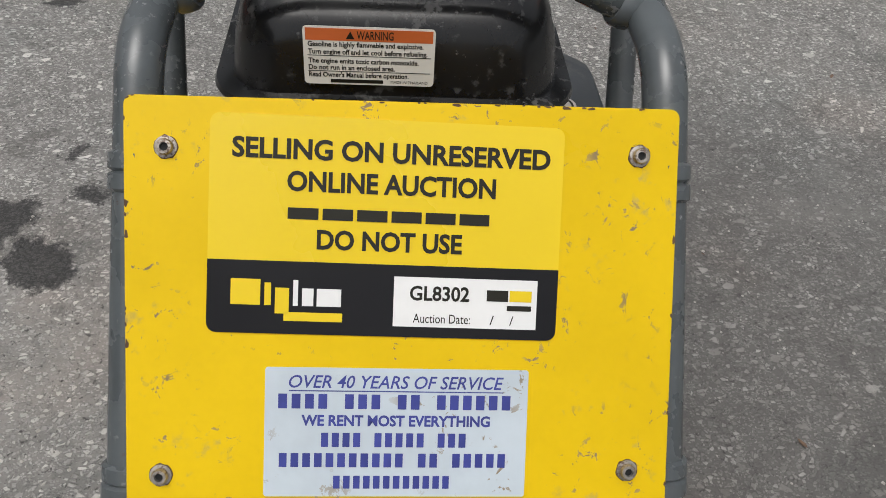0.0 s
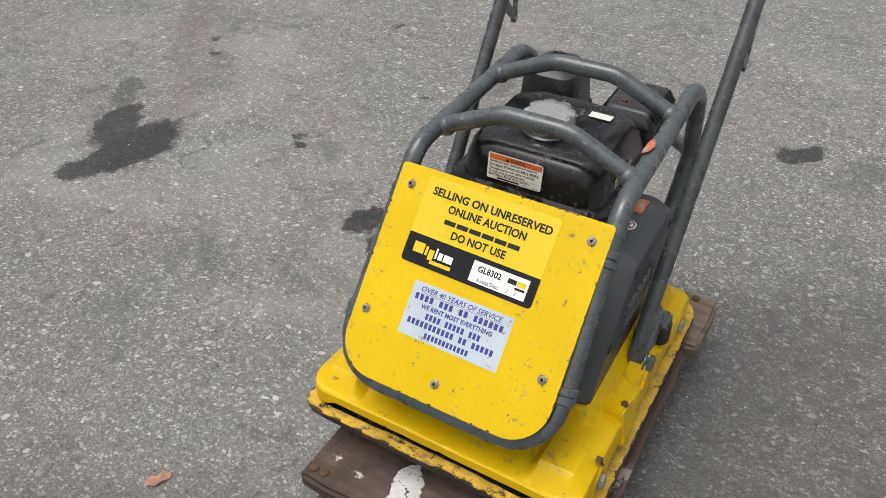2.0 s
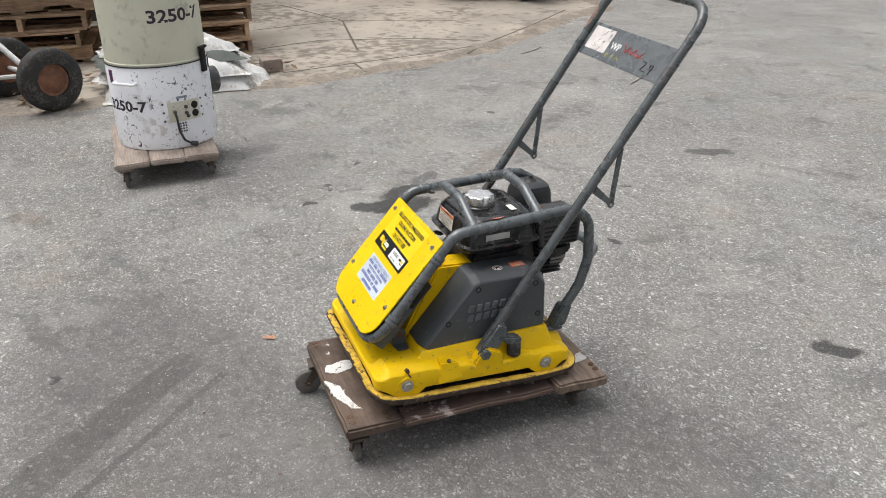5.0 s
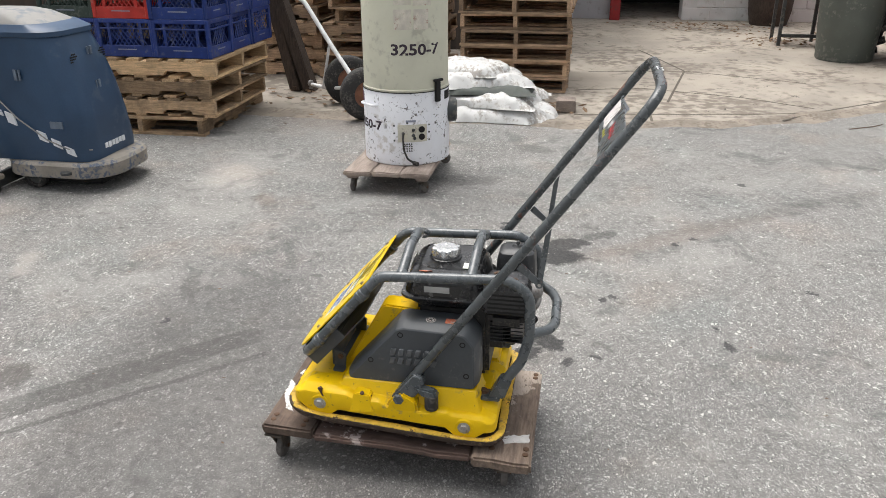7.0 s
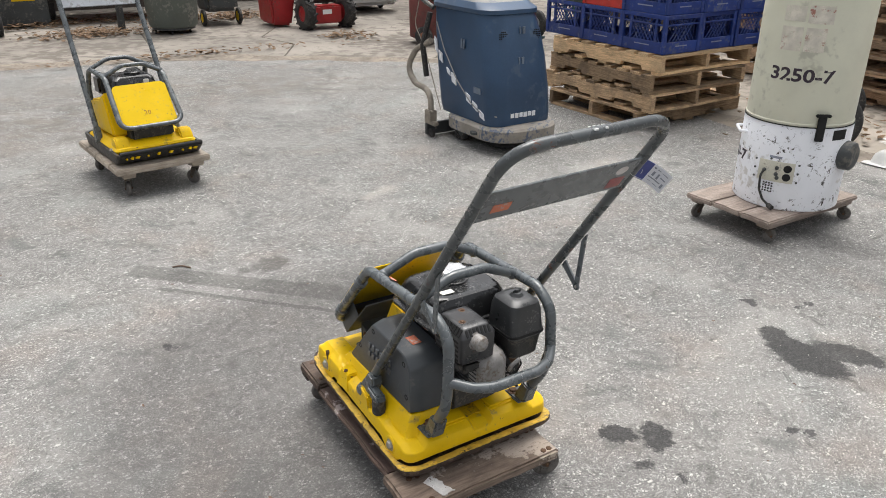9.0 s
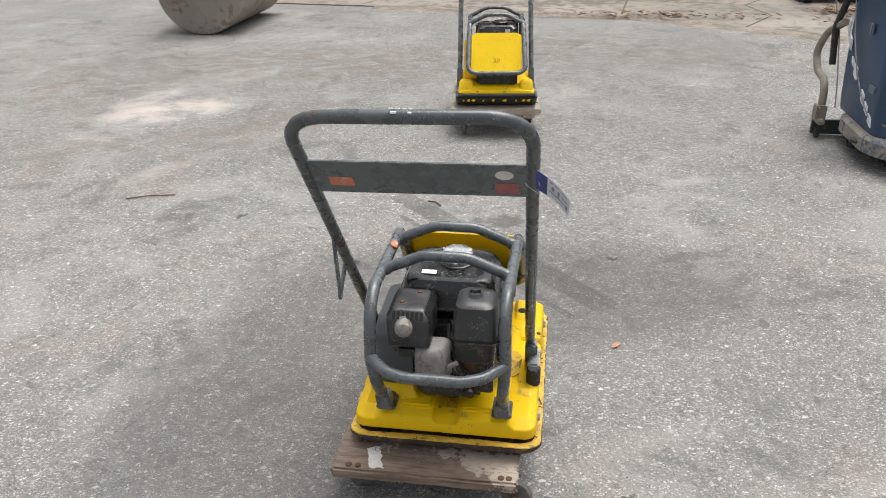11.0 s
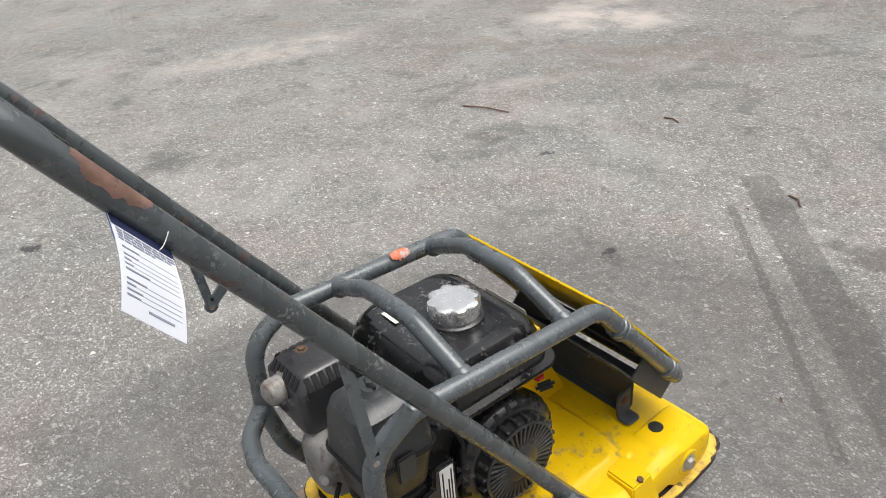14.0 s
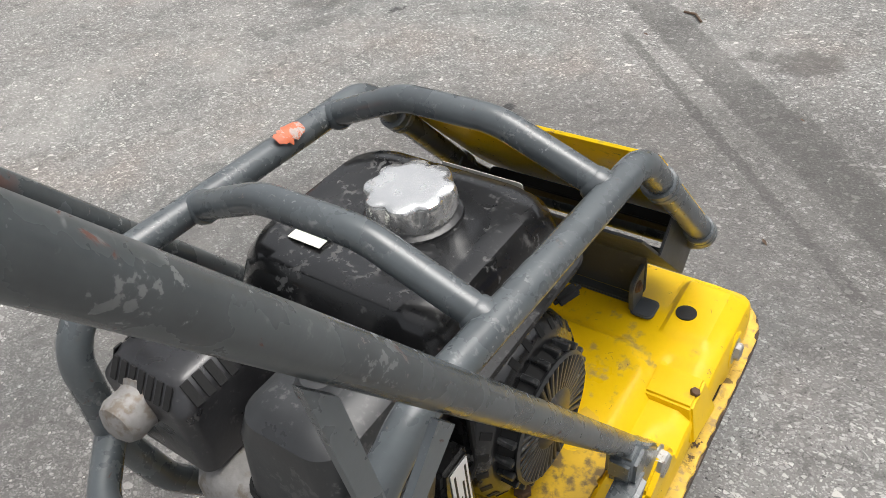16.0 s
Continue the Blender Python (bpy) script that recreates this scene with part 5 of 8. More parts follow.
    tank = bm_loft([tr(0.095, 0.045, 0.215, 0.490, 0.03), tr(0.122, 0.020, 0.238, 0.518, 0.035), tr(0.126, 0.014, 0.243, 0.528, 0.036), tr(0.137, 0.004, 0.251, 0.530, 0.04), tr(0.1385, 0.003, 0.252, 0.534, 0.04), tr(0.137, 0.004, 0.251, 0.538, 0.04),
                    tr(0.125, 0.014, 0.243, 0.540, 0.036), tr(0.121, 0.018, 0.239, 0.575, 0.04), tr(0.115, 0.024, 0.233, 0.600, 0.042), tr(0.105, 0.036, 0.224, 0.6135, 0.042), tr(0.090, 0.055, 0.208, 0.6165, 0.04), tr(0.082, 0.064, 0.200, 0.6135, 0.035)])
    warp(tank, lambda v: (v.x, v.y, v.z - 0.006 - 0.010 * ramp(v.z, 0.534, 0.60)))
    tk = part("fuel_tank", tank, BLACKP, pc, "dusty black plastic fuel tank", smooth=40)
    part("tank_neck", bm_lathe((-0.015, 0.113, 0.588), (0, 0, 1), [(0, 0.048), (0.012, 0.046), (0.016, 0.040)], 32), BLACKP, tk)
    rings = []
    for h, r, lobe in ((0, 0.040, 0.0), (0.004, 0.0415, 0.0), (0.009, 0.0425, 0.02), (0.014, 0.0430, 0.10), (0.024, 0.0425, 0.14), (0.0275, 0.0410, 0.15), (0.0290, 0.0380, 0.13), (0.0295, 0.0300, 0.03), (0.0290, 0.018, 0.0)):
        rings.append([Vector((-0.015 + r * (1 - lobe * (0.5 + 0.5 * math.cos(8 * a)) ** 2) * math.cos(a), 0.113 + r * (1 - lobe * (0.5 + 0.5 * math.cos(8 * a)) ** 2) * math.sin(a), 0.6005 + h)) for a in [2 * math.pi * k / 64 for k in range(64)]])
    part("filler_cap", bm_loft(rings), CHROME, tk, "silver scalloped filler cap")
    LM = Matrix(((1, 0, 0, -0.0265), (0, 0.155, -0.988, 0.0155), (0, 0.988, 0.155, 0.5655), (0, 0, 0, 1)))
    wl = part("warning_label", moved(bm_prism(rrect(0, 0, 0.0468, 0.0218, 0.003, 3), 0.0, 0.0006, "z"), LM), surface("cream_label", (0.80, 0.78, 0.71), 0.5, var=0.05, scale=20, bump=0.0), pc, "cream and orange fuel warning label")
    part("label_band", moved(bm_box(-0.0450, 0.0450, 0.0115, 0.0203, 0.0006, 0.0009), LM), S_ORANGE, wl)
    part("lettering", moved(bm_text("WARNING", 0.0085, 0.00006, 0.0001, "CENTER", 0.026), LM @ pose(0.004, 0.0130, 0.0010)), S_INK, wl)
    part("warning_triangle", moved(bm_prism([(-0.0165, 0.0130), (-0.0105, 0.0130), (-0.0135, 0.0185)], 0.0009, 0.0011, "z"), LM), S_INK, wl)
    for text, wd, y in (("Gasoline is highly flammable and explosive.", 0.082, 0.0070), ("Turn engine off and let cool before refueling.", 0.085, 0.0014), ("The engine emits toxic carbon monoxide.", 0.079, -0.0054), ("Do not run in an enclosed area.", 0.062, -0.0104), ("Read Owner's Manual before operation.", 0.072, -0.0160)):
        part("lettering", moved(bm_text(text, 0.0052, 0.00005, 0.00012, "LEFT", wd), LM @ pose(-0.0435, y, 0.0008)), S_INK, wl)
    part("printed_bar", moved(bars([(-0.044, 0.044, 0.0000, 0.0004), (-0.044, 0.044, -0.0118, -0.0114), (-0.028, 0.010, -0.0204, -0.0178)], 0.0006), LM), S_INK, wl)
    part("lettering", moved(bm_text("MADE IN THAILAND", 0.0030, 0.00005, 0.0, "LEFT", 0.027), LM @ pose(0.0155, -0.0200, 0.0008)), S_INK, wl)
    part("tank_sticker", moved(bm_box(-0.019, 0.019, -0.0095, 0.0095, 0, 0.0006), Matrix(((1, 0, 0, 0.047), (0, 0.998, 0.05, 0.1840), (0, -0.05, 0.998, 0.5999), (0, 0, 0, 1)))), surface("pale_paper_label", (0.78, 0.79, 0.70), 0.5, var=0.05), tk, "pale green paper label")
    part("side_sticker", moved(bm_box(-0.036, 0.036, -0.009, 0.009, 0, 0.0006), Matrix(((0, 0, 1, 0.1150), (1, 0, 0, 0.11), (0, 1, 0, 0.552), (0, 0, 0, 1))) @ pose(0, 0, 0.0025)), surface("grey_label", (0.40, 0.40, 0.39), 0.5), tk, "worn grey label")

    # muffler with its slotted guard
    MS = Matrix.Translation((-0.019, -0.015, -0.011))
    mu = bm_loft([[Vector((x, y, z)) for x, y in rrect(0.089, 0.320, hx, hy, r, 5)] for z, hx, hy, r in ((0.500, 0.046, 0.060, 0.012), (0.506, 0.052, 0.066, 0.012), (0.574, 0.053, 0.068, 0.012), (0.578, 0.052, 0.067, 0.012), (0.5965, 0.040, 0.054, 0.012), (0.599, 0.036, 0.050, 0.012), (0.600, 0.026, 0.036, 0.01))])
    mf = part("muffler_guard", moved(mu, MS), MUFFLER, pc, "black slotted muffler guard with rust spots")
    for i in range(9):
        y = 0.272 + i * 0.012
        for s in (-1, 1):
            part("guard_slot", moved(bm_box(-0.0040, 0.0040, -0.0112, 0.0112, -0.0005, 0.0013, 0.0004, 1), MS @ pose(0.089 + s * 0.0462, y, 0.5876, 0, 0, 90) @ pose(0, 0, 0, s * 57, 0, 0)), DARKGAP, mf)
    for i in range(7):
        x = 0.056 + i * 0.011
        part("guard_slot", moved(bm_box(-0.0034, 0.0034, -0.0100, 0.0100, -0.0005, 0.0012, 0.0004, 1), MS @ pose(x, 0.3808, 0.5876, -55, 0, 0)), DARKGAP, mf)
    for i in range(5):
        part("guard_slot", moved(bm_box(0.1415, 0.1428, 0.268, 0.372, 0.508 + i * 0.013, 0.514 + i * 0.013, 0.0005, 1), MS), DARKGAP, mf)
    for x, y in ((0.090, 0.324), (0.057, 0.272)):
        part("guard_screw", hex_bolt((x, y, 0.5875), (0, 0, 1), 0.0062, 0.005, 0.010), BOLTR, mf, "rusted guard screw")
    part("exhaust_outlet", bm_lathe((0.078, 0.366, 0.552), (-0.10, 1, 0.05), [(0, 0.023), (0.003, 0.025), (0.006, 0.021), (0.010, 0.0205), (0.024, 0.021), (0.031, 0.0175), (0.035, 0.010), (0.036, 0.002)], 22), ALU, mf, "pale metal exhaust deflector")
    part("muffler_can", bm_box(0.029, 0.111, 0.253, 0.357, 0.444, 0.491, 0.015), ENGINE, pc)

    # air cleaner
    ac = bm_loft([[Vector((x, y, z + 0.016)) for x, y in rrect(-0.088, 0.314, hx * 0.95, hy * 0.88, r, 6)] for z, hx, hy, r in ((0.498, 0.057, 0.068, 0.02), (0.502, 0.059, 0.070, 0.02), (0.512, 0.057, 0.068, 0.02), (0.570, 0.053, 0.063, 0.022), (0.588, 0.048, 0.058, 0.024), (0.597, 0.036, 0.046, 0.022), (0.599, 0.022, 0.03, 0.015))])
    air = part("air_cleaner_cover", ac, DUSTYP, pc, "dusty black plastic air cleaner cover")
    part("air_cleaner_base", bm_loft([[Vector((x, y, z + 0.016)) for x, y in rrect(-0.088, 0.314, hx * 0.95, hy * 0.88, r, 6)] for z, hx, hy, r in ((0.432, 0.042, 0.048, 0.02), (0.440, 0.048, 0.056, 0.02), (0.490, 0.053, 0.064, 0.02), (0.498, 0.055, 0.066, 0.02))]), ENGINE, air)
    part("wing_nut", joined(bm_lathe((-0.086, 0.316, 0.6105), (0, 0, 1), [(0, 0.020), (0.003, 0.021), (0.006, 0.017), (0.012, 0.013), (0.013, 0.006), (0.020, 0.005)], 20), bm_box(-0.099, -0.073, 0.3140, 0.3180, 0.620, 0.630, 0.0015)), DUSTYP, air)
    part("cover_seam", bm_loft([[Vector((x, y, z + 0.016)) for x, y in rrect(-0.088, 0.314, hx * 0.95, hy * 0.88, 0.02, 6)] for z, hx, hy in ((0.5035, 0.0600, 0.0710), (0.5065, 0.0606, 0.0716), (0.5095, 0.0600, 0.0710))], closed=False), DARKGAP, air)
    part("cover_clip", bm_box(-0.149, -0.143, 0.298, 0.328, 0.494, 0.536, 0.002), DUSTYP, air)
    part("choke_lever", bm_tube([(-0.03, 0.37, 0.43), (-0.03, 0.385, 0.455), (-0.05, 0.39, 0.47)], 0.006, 0.01, 8), ALU, eng)
    # torn labels on the frame
    torn = []
    for k in range(11):
        u = k / 10
        half = (0.62 * math.sin(math.pi * (0.08 + 0.84 * u)) ** 0.7 + 0.10) * (1 + 0.35 * noise.noise(Vector((k * 1.7, 2.0, 0))))
        mid = -0.62 + 0.30 * noise.noise(Vector((k * 0.9, 7.0, 0)))
        torn.append([Vector((0.1632, 0.070 + 0.037 * u, 0.6128 + 0.0020 * u)) + Vector((0.0156 * math.sin(a), 0, 0.0156 * math.cos(a))) for a in [mid - half + 2 * half * q / 7 for q in range(8)]])
    part("frame_label", bm_loft(torn, False, False), S_ORANGEW, cage, "torn orange warning label")
    return pc


compactor = plate_compactor("plate_compactor", "yellow plate compactor with dark grey tube frame on a trolley")

# hanging sale tag
tag_root = thing("sale_tag", pose(-0.222, 0.587, 1.028), "white paper tag with a navy head, hung from the handle", "tag")
_o, _a, _b = Vector((-0.222, 0.587, 1.036)), Vector((-0.062, 0.0245, -0.047)), Vector((0.000, -0.036, -0.049))
_nz = _a.cross(_b).normalized()
_tm = Matrix(((*(_a[i] for i in (0,)), _b[0], _nz[0], _o[0]), (_a[1], _b[1], _nz[1], _o[1]), (_a[2], _b[2], _nz[2], _o[2]), (0, 0, 0, 1)))


def bent(bm):
    return warp(bm, lambda v: (v.x, v.y, v.z + 0.006 * math.sin(v.x * 3.0)))


def gridded(x0, x1, y0, y1, z, nx=8):
    b = bm_box(x0, x1, y0, y1, z, z + 0.0004)
    bmesh.ops.subdivide_edges(b, edges=[e for e in b.edges if abs(e.verts[0].co.x - e.verts[1].co.x) > 0.05], cuts=nx)
    return b


sheet_tag = part("tag_sheet", moved(bent(gridded(0, 1, 0, 1, 0)), _tm), PAPER, tag_root, "white printed paper")
part("tag_head", moved(bent(joined(gridded(0.0, 0.125, 0.0, 1.0, 0.0006, 2), gridded(0.0, 0.125, 0.0, 1.0, -0.0006, 2))), _tm), TAGBLUE, sheet_tag, "navy printed head")
_rng = random.Random(8)
for _i in range(4):
    # close print under the head, in words
    _y = 0.06
    _end = (0.97, 0.97, 0.95, 0.62)[_i]
    while _y < _end - 0.05:
        _w = min(_rng.uniform(0.06, 0.17), _end - _y)
        part("printed_bar", moved(bent(gridded(0.150 + 0.036 * _i, 0.170 + 0.036 * _i, _y, _y + _w, 0.0006, 1)), _tm), TAGINK, sheet_tag)
        _y += _w + 0.028
for _x, _w in ((0.345, 0.26), (0.420, 0.22), (0.470, 0.10), (0.520, 0.12), (0.570, 0.36), (0.665, 0.30), (0.715, 0.13), (0.765, 0.23), (0.815, 0.20)):
    # form rows: a caption and a ruled line
    part("printed_bar", moved(bent(gridded(_x, _x + 0.016, 0.08, 0.08 + _w, 0.0006, 1)), _tm), TAGINK, sheet_tag)
    part("ruled_line", moved(bent(gridded(_x + 0.012, _x + 0.017, 0.11 + _w, 0.93, 0.0006, 1)), _tm), TAGRULE, sheet_tag)
part("printed_bar", moved(bent(gridded(0.885, 0.905, 0.40, 0.80, 0.0006, 1)), _tm), TAGINK, sheet_tag)
part("tag_head", moved(bent(gridded(0.0, 0.30, 0.0, 1.0, -0.0012, 3)), _tm), TAGBACK, sheet_tag, "blue printed head on the back")
for _x0, _x1, _y0, _y1 in ((0.36, 0.82, 0.60, 0.68), (0.42, 0.50, 0.30, 0.55), (0.60, 0.66, 0.28, 0.58), (0.36, 0.44, 0.10, 0.20), (0.50, 0.62, 0.12, 0.19), (0.68, 0.90, 0.14, 0.20), (0.72, 0.90, 0.36, 0.44), (0.86, 0.93, 0.55, 0.80), (0.40, 0.55, 0.78, 0.83), (0.62, 0.80, 0.80, 0.85)):
    part("printed_bar", moved(bent(gridded(_x0, _x1, _y0 + 0.01, _y1 - 0.02, -0.0012, 1)), _tm), TAGINK, sheet_tag)
part("tag_string", bm_tube([_o + _a * 0.08 + _b * 0.5, (-0.231, 0.562, 0.990), (-0.230, 0.548, 1.008), (-0.210, 0.545, 1.012), (-0.200, 0.560, 0.998), (-0.226, 0.572, 0.985)], 0.00045, 0.01, 6, 4), S_WHITE, tag_root)


# ---- the trolley under it ----
def caster(parent, x, y, top, r, turn, wheel_mat=None, w=0.022, z0=0.0, trail=0.022):
    """A swivel caster: plate, fork and wheel."""
    m = pose(x, y, z0, 0, 0, turn)
    fork = joined(bm_box(-0.032, 0.032, -0.028, 0.028, top - 0.005, top, 0.001), bm_cyl((0, 0, top - 0.018), (0, 0, top - 0.004), 0.017, 14),
                  bm_prism([(-0.016, top - 0.016), (0.016, top - 0.016), (trail + 0.012, r + 0.006), (trail + 0.006, r - 0.008), (trail - 0.006, r - 0.006)], -w / 2 - 0.005, -w / 2 - 0.002, "y"),
                  bm_prism([(-0.016, top - 0.016), (0.016, top - 0.016), (trail + 0.012, r + 0.006), (trail + 0.006, r - 0.008), (trail - 0.006, r - 0.006)], w / 2 + 0.002, w / 2 + 0.005, "y"), bm_box(-0.016, 0.016, -w / 2 - 0.005, w / 2 + 0.005, top - 0.021, top - 0.016))
    f = part("caster_fork", moved(fork, m), CASTER, parent, "rusty swivel caster fork")
    part("caster_wheel", moved(bm_lathe((trail, -w / 2, r), (0, 1, 0), [(0, r * 0.45), (0.001, r * 0.80), (0.003, r * 0.95), (0.006, r), (w - 0.006, r), (w - 0.003, r * 0.95), (w - 0.001, r * 0.80), (w, r * 0.45)], 24), m), wheel_mat or WHEELG, f, "worn grey caster wheel")
    for s in (-1, 1):
        part("axle_bolt", moved(hex_bolt((trail, s * (w / 2 + 0.005), r), (0, s, 0), 0.006, 0.004), m), BOLTR, f)


def worn_board(x0, x1, y0, y1, z0, z1, seed, amp=0.0036):
    b = bm_box(x0, x1, y0, y1, z0, z1, 0.0065, 2)
    bmesh.ops.subdivide_edges(b, edges=[e for e in b.edges if e.calc_length() > 0.15], cuts=9, use_grid_fill=True)
    return rough_up(b, amp, 14, seed)


def main_trolley():
    d = thing("wooden_trolley", pose(0.02, 0.03, 0), "dark oil-stained wooden trolley on casters, splashed with white paint", "trolley")
    k = tilt(0.036)
    f = part("board", warp(worn_board(-0.208, 0.265, -0.386, -0.232, 0.0955, 0.1285, 1), k), DOLLYW, d)
    r = part("board", warp(worn_board(-0.205, 0.285, 0.236, 0.402, 0.1005, 0.1345, 2), k), DOLLYR, d)
    for s, x in ((0, 0.232), (1, -0.195)):
        part("runner", warp(worn_board(x - 0.036, x + 0.036, -0.2295, 0.2335, 0.100, 0.1215, 3 + s), k), DOLLYL, d)
    part("middle_board", warp(worn_board(-0.15, 0.19, -0.2295, 0.2335, 0.102, 0.1235, 7), k), DOLLYL, d)
    for b, y in ((f, -0.312), (r, 0.338)):
        for x in (-0.185, -0.165, 0.235, 0.21):
            for dy in (-0.05, 0.045):
                zt = (0.1287 if y < 0 else 0.1347) - 0.036 * (y + dy)
                part("screw_head", bm_lathe((x + dy * 0.1, y + dy, zt - 0.001), (0, 0, 1), [(0, 0.0085), (0.003, 0.0085), (0.004, 0.006)], 12), BOLTR, b)
    for x, y, r0, tn in ((0.232, -0.352, 0.036, 176), (-0.138, -0.366, 0.040, 262), (0.246, 0.326, 0.039, 184), (-0.165, 0.340, 0.043, 163)):
        caster(d, x, y, (0.0950 if y < 0 else 0.1000) - 0.036 * y, r0, tn, trail=0.026 if x > 0 else 0.036)
    # paint splashes
    for m, pts in ((f, [(-0.042, -0.262), (-0.064, -0.295), (-0.052, -0.362), (-0.022, -0.370), (-0.004, -0.340), (-0.018, -0.296)]), (f, [(0.020, -0.384), (0.060, -0.350), (0.150, -0.335), (0.180, -0.320), (0.170, -0.345), (0.10, -0.378)]), (r, [(0.172, 0.312), (0.205, 0.318), (0.186, 0.388), (0.146, 0.386)])):
        zz = 0.1300 if m is f else 0.1362
        part("paint_splash", warp(ragged(pts, zz - 0.005, zz + 0.0006), k), SPLASH, m, "chalky white paint splash")
    return d


SPLASH = surface("chalky_white_splash", (0.68, 0.66, 0.63), 0.85, var=0.12, scale=40, grain=180, bump=0.25, dirt=((0.17, 0.12, 0.09), 0.22, 40), chips=((0.12, 0.085, 0.06), 0.5, 45, 0.9))
trolley = main_trolley()

# ---- yard materials ----
PALLET = wood_of("pale_pallet_wood", (0.74, 0.52, 0.29), (0.46, 0.30, 0.16), dirt=((0.20, 0.14, 0.095), 0.30), stretch=(1, 14, 14), rnd=0.3)
PALLETY = wood_of("pale_pallet_stringer", (0.72, 0.50, 0.28), (0.44, 0.29, 0.16), dirt=((0.14, 0.11, 0.08), 0.4), stretch=(14, 1, 14), rnd=0.3)
PALLETG = wood_of("greyed_pallet_wood", (0.57, 0.405, 0.24), (0.30, 0.195, 0.11), dirt=((0.09, 0.065, 0.048), 0.55), stretch=(1, 14, 14), rnd=0.4)
PALLETGY = wood_of("greyed_pallet_stringer", (0.54, 0.38, 0.23), (0.28, 0.18, 0.10), dirt=((0.08, 0.06, 0.045), 0.55), stretch=(14, 1, 14), rnd=0.4)
PALLETD = wood_of("brown_pallet_wood", (0.56, 0.39, 0.25), (0.30, 0.20, 0.12), dirt=((0.07, 0.05, 0.04), 0.45), stretch=(1, 14, 14), rnd=0.4)
PALLETDY = wood_of("brown_pallet_stringer", (0.54, 0.37, 0.24), (0.28, 0.185, 0.11), dirt=((0.07, 0.05, 0.04), 0.45), stretch=(14, 1, 14), rnd=0.4)
CRATEB = surface("blue_crate_plastic", (0.014, 0.038, 0.190), 0.45, var=0.2, scale=12, grain=120, bump=0.05, dirt=((0.10, 0.12, 0.19), 0.25, 6), rnd=0.15)
CRATER = surface("red_crate_plastic", (0.50, 0.035, 0.025), 0.45, var=0.15, scale=12, dirt=((0.35, 0.12, 0.1), 0.2, 6))
CRATEG = surface("dark_green_crate_plastic", (0.035, 0.055, 0.045), 0.5, var=0.15, scale=12, dirt=((0.12, 0.13, 0.12), 0.25, 6))
ENAMEL = surface("chipped_white_enamel", (0.80, 0.81, 0.84), 0.38, var=0.04, scale=5, bump=0.1, dirt=((0.56, 0.54, 0.51), 0.12, 4), chips=((0.075, 0.06, 0.05), 0.56, 46, 0.8))
OLIVE = surface("beige_green_drum_paint", (0.60, 0.595, 0.475), 0.45, var=0.06, scale=4, bump=0.05, dirt=((0.42, 0.41, 0.33), 0.2, 3.5))
STENCIL = surface("purple_black_stencil", (0.035, 0.022, 0.035), 0.6, var=0.3, scale=40, chips=((0.5, 0.48, 0.42), 0.4, 40, 0.6))
PEEL = surface("peeling_label_remnant", (0.62, 0.58, 0.50), 0.7, var=0.15, scale=20, chips=((0.48, 0.22, 0.17), 0.55, 30, 0.7), dirt=((0.55, 0.54, 0.43), 0.45, 30))
PANELC = surface("cream_socket_plate", (0.62, 0.60, 0.50), 0.5, var=0.08, scale=20, dirt=((0.35, 0.32, 0.26), 0.25, 20))
PLATEG = surface("pale_grey_plate", (0.33, 0.35, 0.38), 0.5, var=0.12, scale=8, dirt=((0.2, 0.2, 0.19), 0.3, 8))
TARP = surface("dirty_white_tarpaulin", (0.60, 0.60, 0.585), 0.5, var=0.12, scale=5, grain=70, bump=0.15, dirt=((0.30, 0.275, 0.24), 0.50, 5))
TARPG = surface("grey_green_tarp_underside", (0.075, 0.085, 0.075), 0.7, var=0.25, scale=9, bump=0.2)
SCRUB = surface("faded_navy_plastic", (0.026, 0.060, 0.118), 0.40, var=0.18, scale=3.0, grain=90, bump=0.05, dirt=((0.070, 0.100, 0.145), 0.24, 2.0), spec=0.45)
SCRUBTOP = surface("dusty_blue_lid", (0.27, 0.262, 0.245), 0.65, var=0.12, scale=3, grain=90, bump=0.05, dirt=((0.15, 0.170, 0.20), 0.4, 3.2))
SCRUBMARK = surface("rubbed_blue_plastic", (0.13, 0.165, 0.215), 0.5, var=0.2, scale=20, bump=0.0)
SCRUBBASE = surface("scraped_dusty_bumper", (0.27, 0.245, 0.21), 0.75, var=0.2, scale=8, grain=90, bump=0.2, dirt=((0.05, 0.08, 0.14), 0.4, 7))
REFLECT = surface("white_reflector_sticker", (0.72, 0.74, 0.77), 0.35, var=0.06, scale=40)
HOSE = surface("dusty_grey_hose", (0.25, 0.22, 0.18), 0.7, var=0.2, scale=20, bump=0.2)
DARKWOOD = wood_of("tarred_timber", (0.085, 0.060, 0.045), (0.032, 0.022, 0.017), dirt=((0.02, 0.015, 0.012), 0.4), stretch=(14, 14, 1), rnd=0.1)
ORANGE = surface("orange_machine_paint", (0.66, 0.115, 0.025), 0.5, var=0.1, scale=3, bump=0.05, dirt=((0.25, 0.12, 0.07), 0.3, 2.5))
REDM = surface("red_machine_paint", (0.32, 0.018, 0.020), 0.4, var=0.12, scale=8, bump=0.05, dirt=((0.14, 0.05, 0.04), 0.25, 6))
MAROON = surface("rusty_maroon_tank", (0.13, 0.035, 0.03), 0.65, var=0.25, scale=8, bump=0.15, dirt=((0.10, 0.06, 0.045), 0.4, 6))
BINGREY = surface("grey_green_bin_plastic", (0.105, 0.12, 0.105), 0.55, var=0.1, scale=5, bump=0.05, dirt=((0.22, 0.22, 0.20), 0.3, 4))
